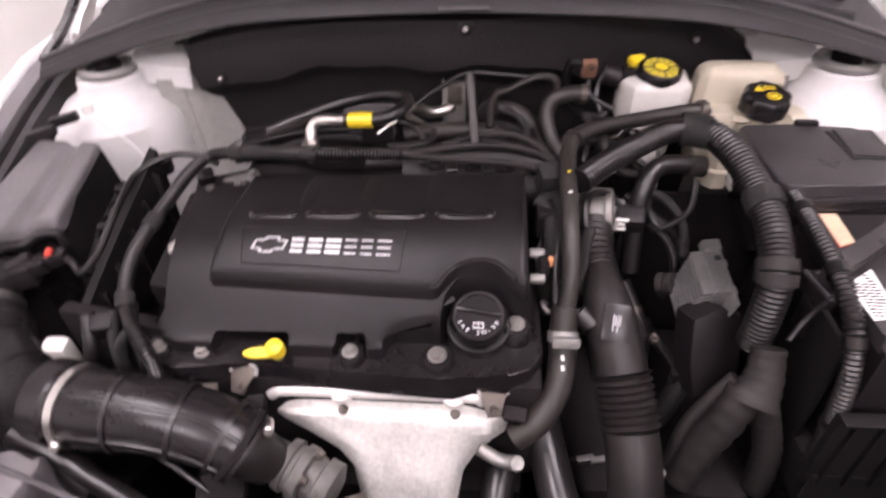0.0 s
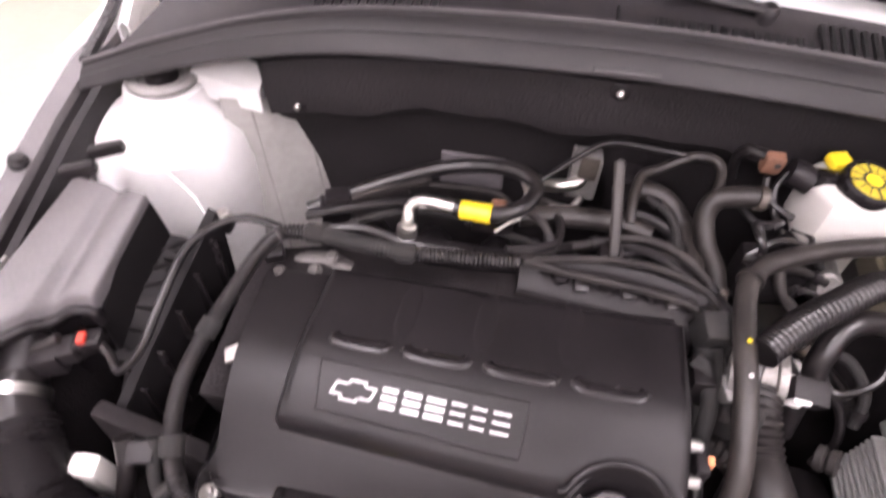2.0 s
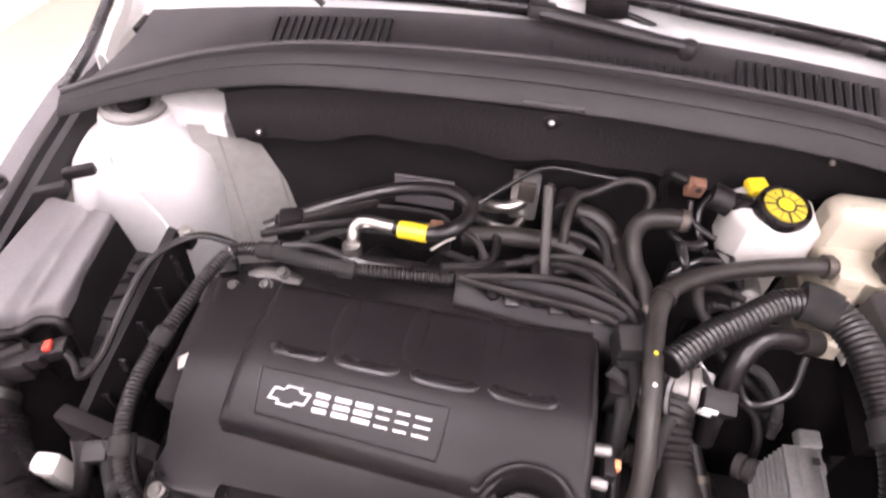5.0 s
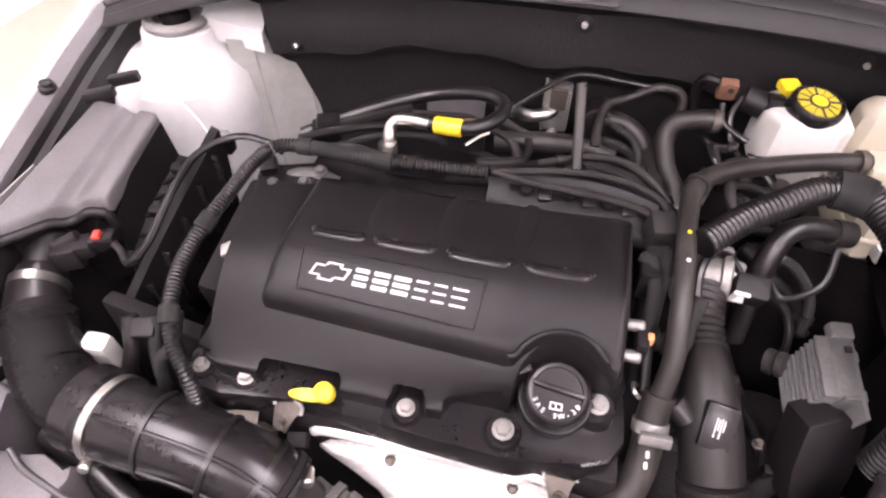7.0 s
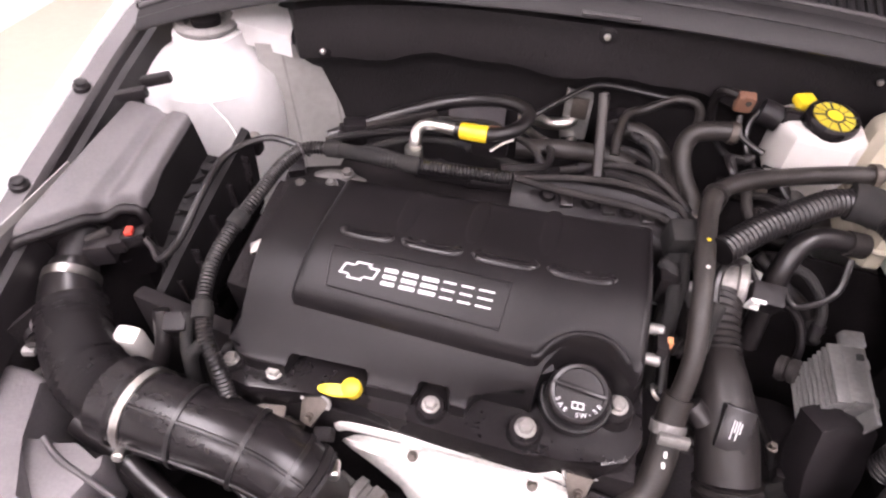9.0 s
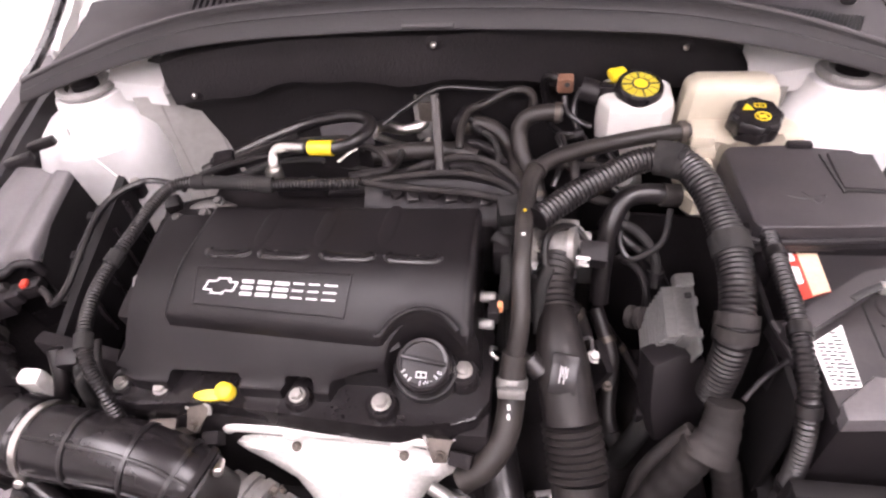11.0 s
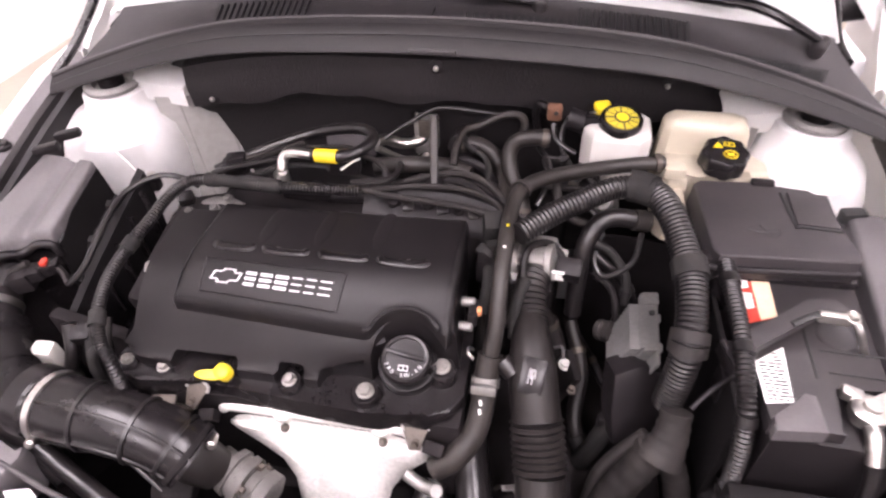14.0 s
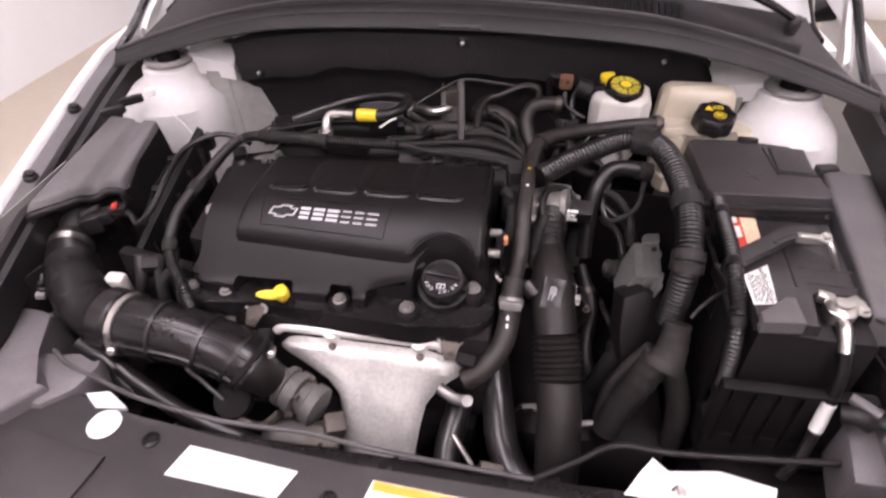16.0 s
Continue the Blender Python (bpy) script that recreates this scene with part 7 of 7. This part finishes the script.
# lamp housings at the two corners
for sx in (-1, 1):
    lamp = thing("headlamp_housing", "grey plastic headlamp housing in the front corner", "headlamp", "headlamps")
    bm = B()
    pl = [(-0.68, 0.0), (-0.50, 0.09), (-0.466, 0.14), (-0.52, 0.19), (-0.535, 0.262), (-0.57, 0.27), (-0.68, 0.27)]
    if sx > 0:
        pl = [(0.72, 0.0), (0.72, 0.3), (0.62, 0.31), (0.58, 0.27), (0.57, 0.2), (0.6, 0.1), (0.62, 0.0)]
    prism(bm, pl, 0.6, 0.74, bevel=0.008, inset=0.004, seg=3)
    part("housing", bm, GREYP, lamp)
    bm = B()
    q = [(-0.53, 0.2), (-0.505, 0.205), (-0.47, 0.198), (-0.436, 0.205), (-0.43, 0.19), (-0.44, 0.15), (-0.47, 0.12), (-0.51, 0.12)] if sx < 0 else [(0.53, 0.17), (0.6, 0.17), (0.61, 0.24), (0.55, 0.26)]
    prism(bm, q, 0.65, 0.725, bevel=0.008)
    part("flap", bm, GREYP, lamp)
    ux = -0.582 if sx < 0 else 0.56
    uy = 0.30 if sx < 0 else 0.235
    part("clip", box(B(), (ux + 0.012, uy - 0.022, 0.755), (0.014, 0.01, 0.01), 0.003, (0, 10, 20)), RING, lamp, "pale plastic clip")
    part("green_plug", box(B(), (ux + 0.025, uy, 0.75), (0.02, 0.016, 0.014), 0.003, (0, 0, 30)), GREEN, lamp, "green plug")
    part("bulb_holder", tube([(ux - 0.03, uy + 0.01, 0.75), (ux - 0.015, uy + 0.005, 0.755), (ux, uy, 0.75)], 0.012, 12), BLACK, lamp)
    part("pale_barrel", tube([(ux - 0.02, uy + 0.025, 0.765), (ux - 0.008, uy + 0.015, 0.765), (ux + 0.006, uy + 0.004, 0.762)], 0.007, 10), GREYP, lamp, "grey plastic plug")
    part("wire", tube([(ux, uy, 0.75), (ux + 0.015, uy - 0.02, 0.765), (ux + 0.03, uy, 0.755), (ux + 0.025, uy + 0.03, 0.74)], 0.003, 6), OLDRUBBER, lamp)
cb = thing("wing_connector", "small black connectors along the inner wing", "connector")
for x, y, z in ((-0.575, 0.62, 0.905), (-0.59, 0.585, 0.9)):
    part("body", box(B(), (x, y, z), (0.04, 0.014, 0.014), 0.004, (0, -10, 20)), BLACK, cb)
part("clip", box(B(), (-0.545, 0.635, 0.915), (0.016, 0.012, 0.014), 0.003, (0, 0, 30)), PAPER, cb, "pale clip")
part("lead", tube([(-0.535, 0.63, 0.905), (-0.50, 0.615, 0.885), (-0.47, 0.605, 0.86), (-0.45, 0.59, 0.84)], 0.0016, 8), PRIMER, cb)
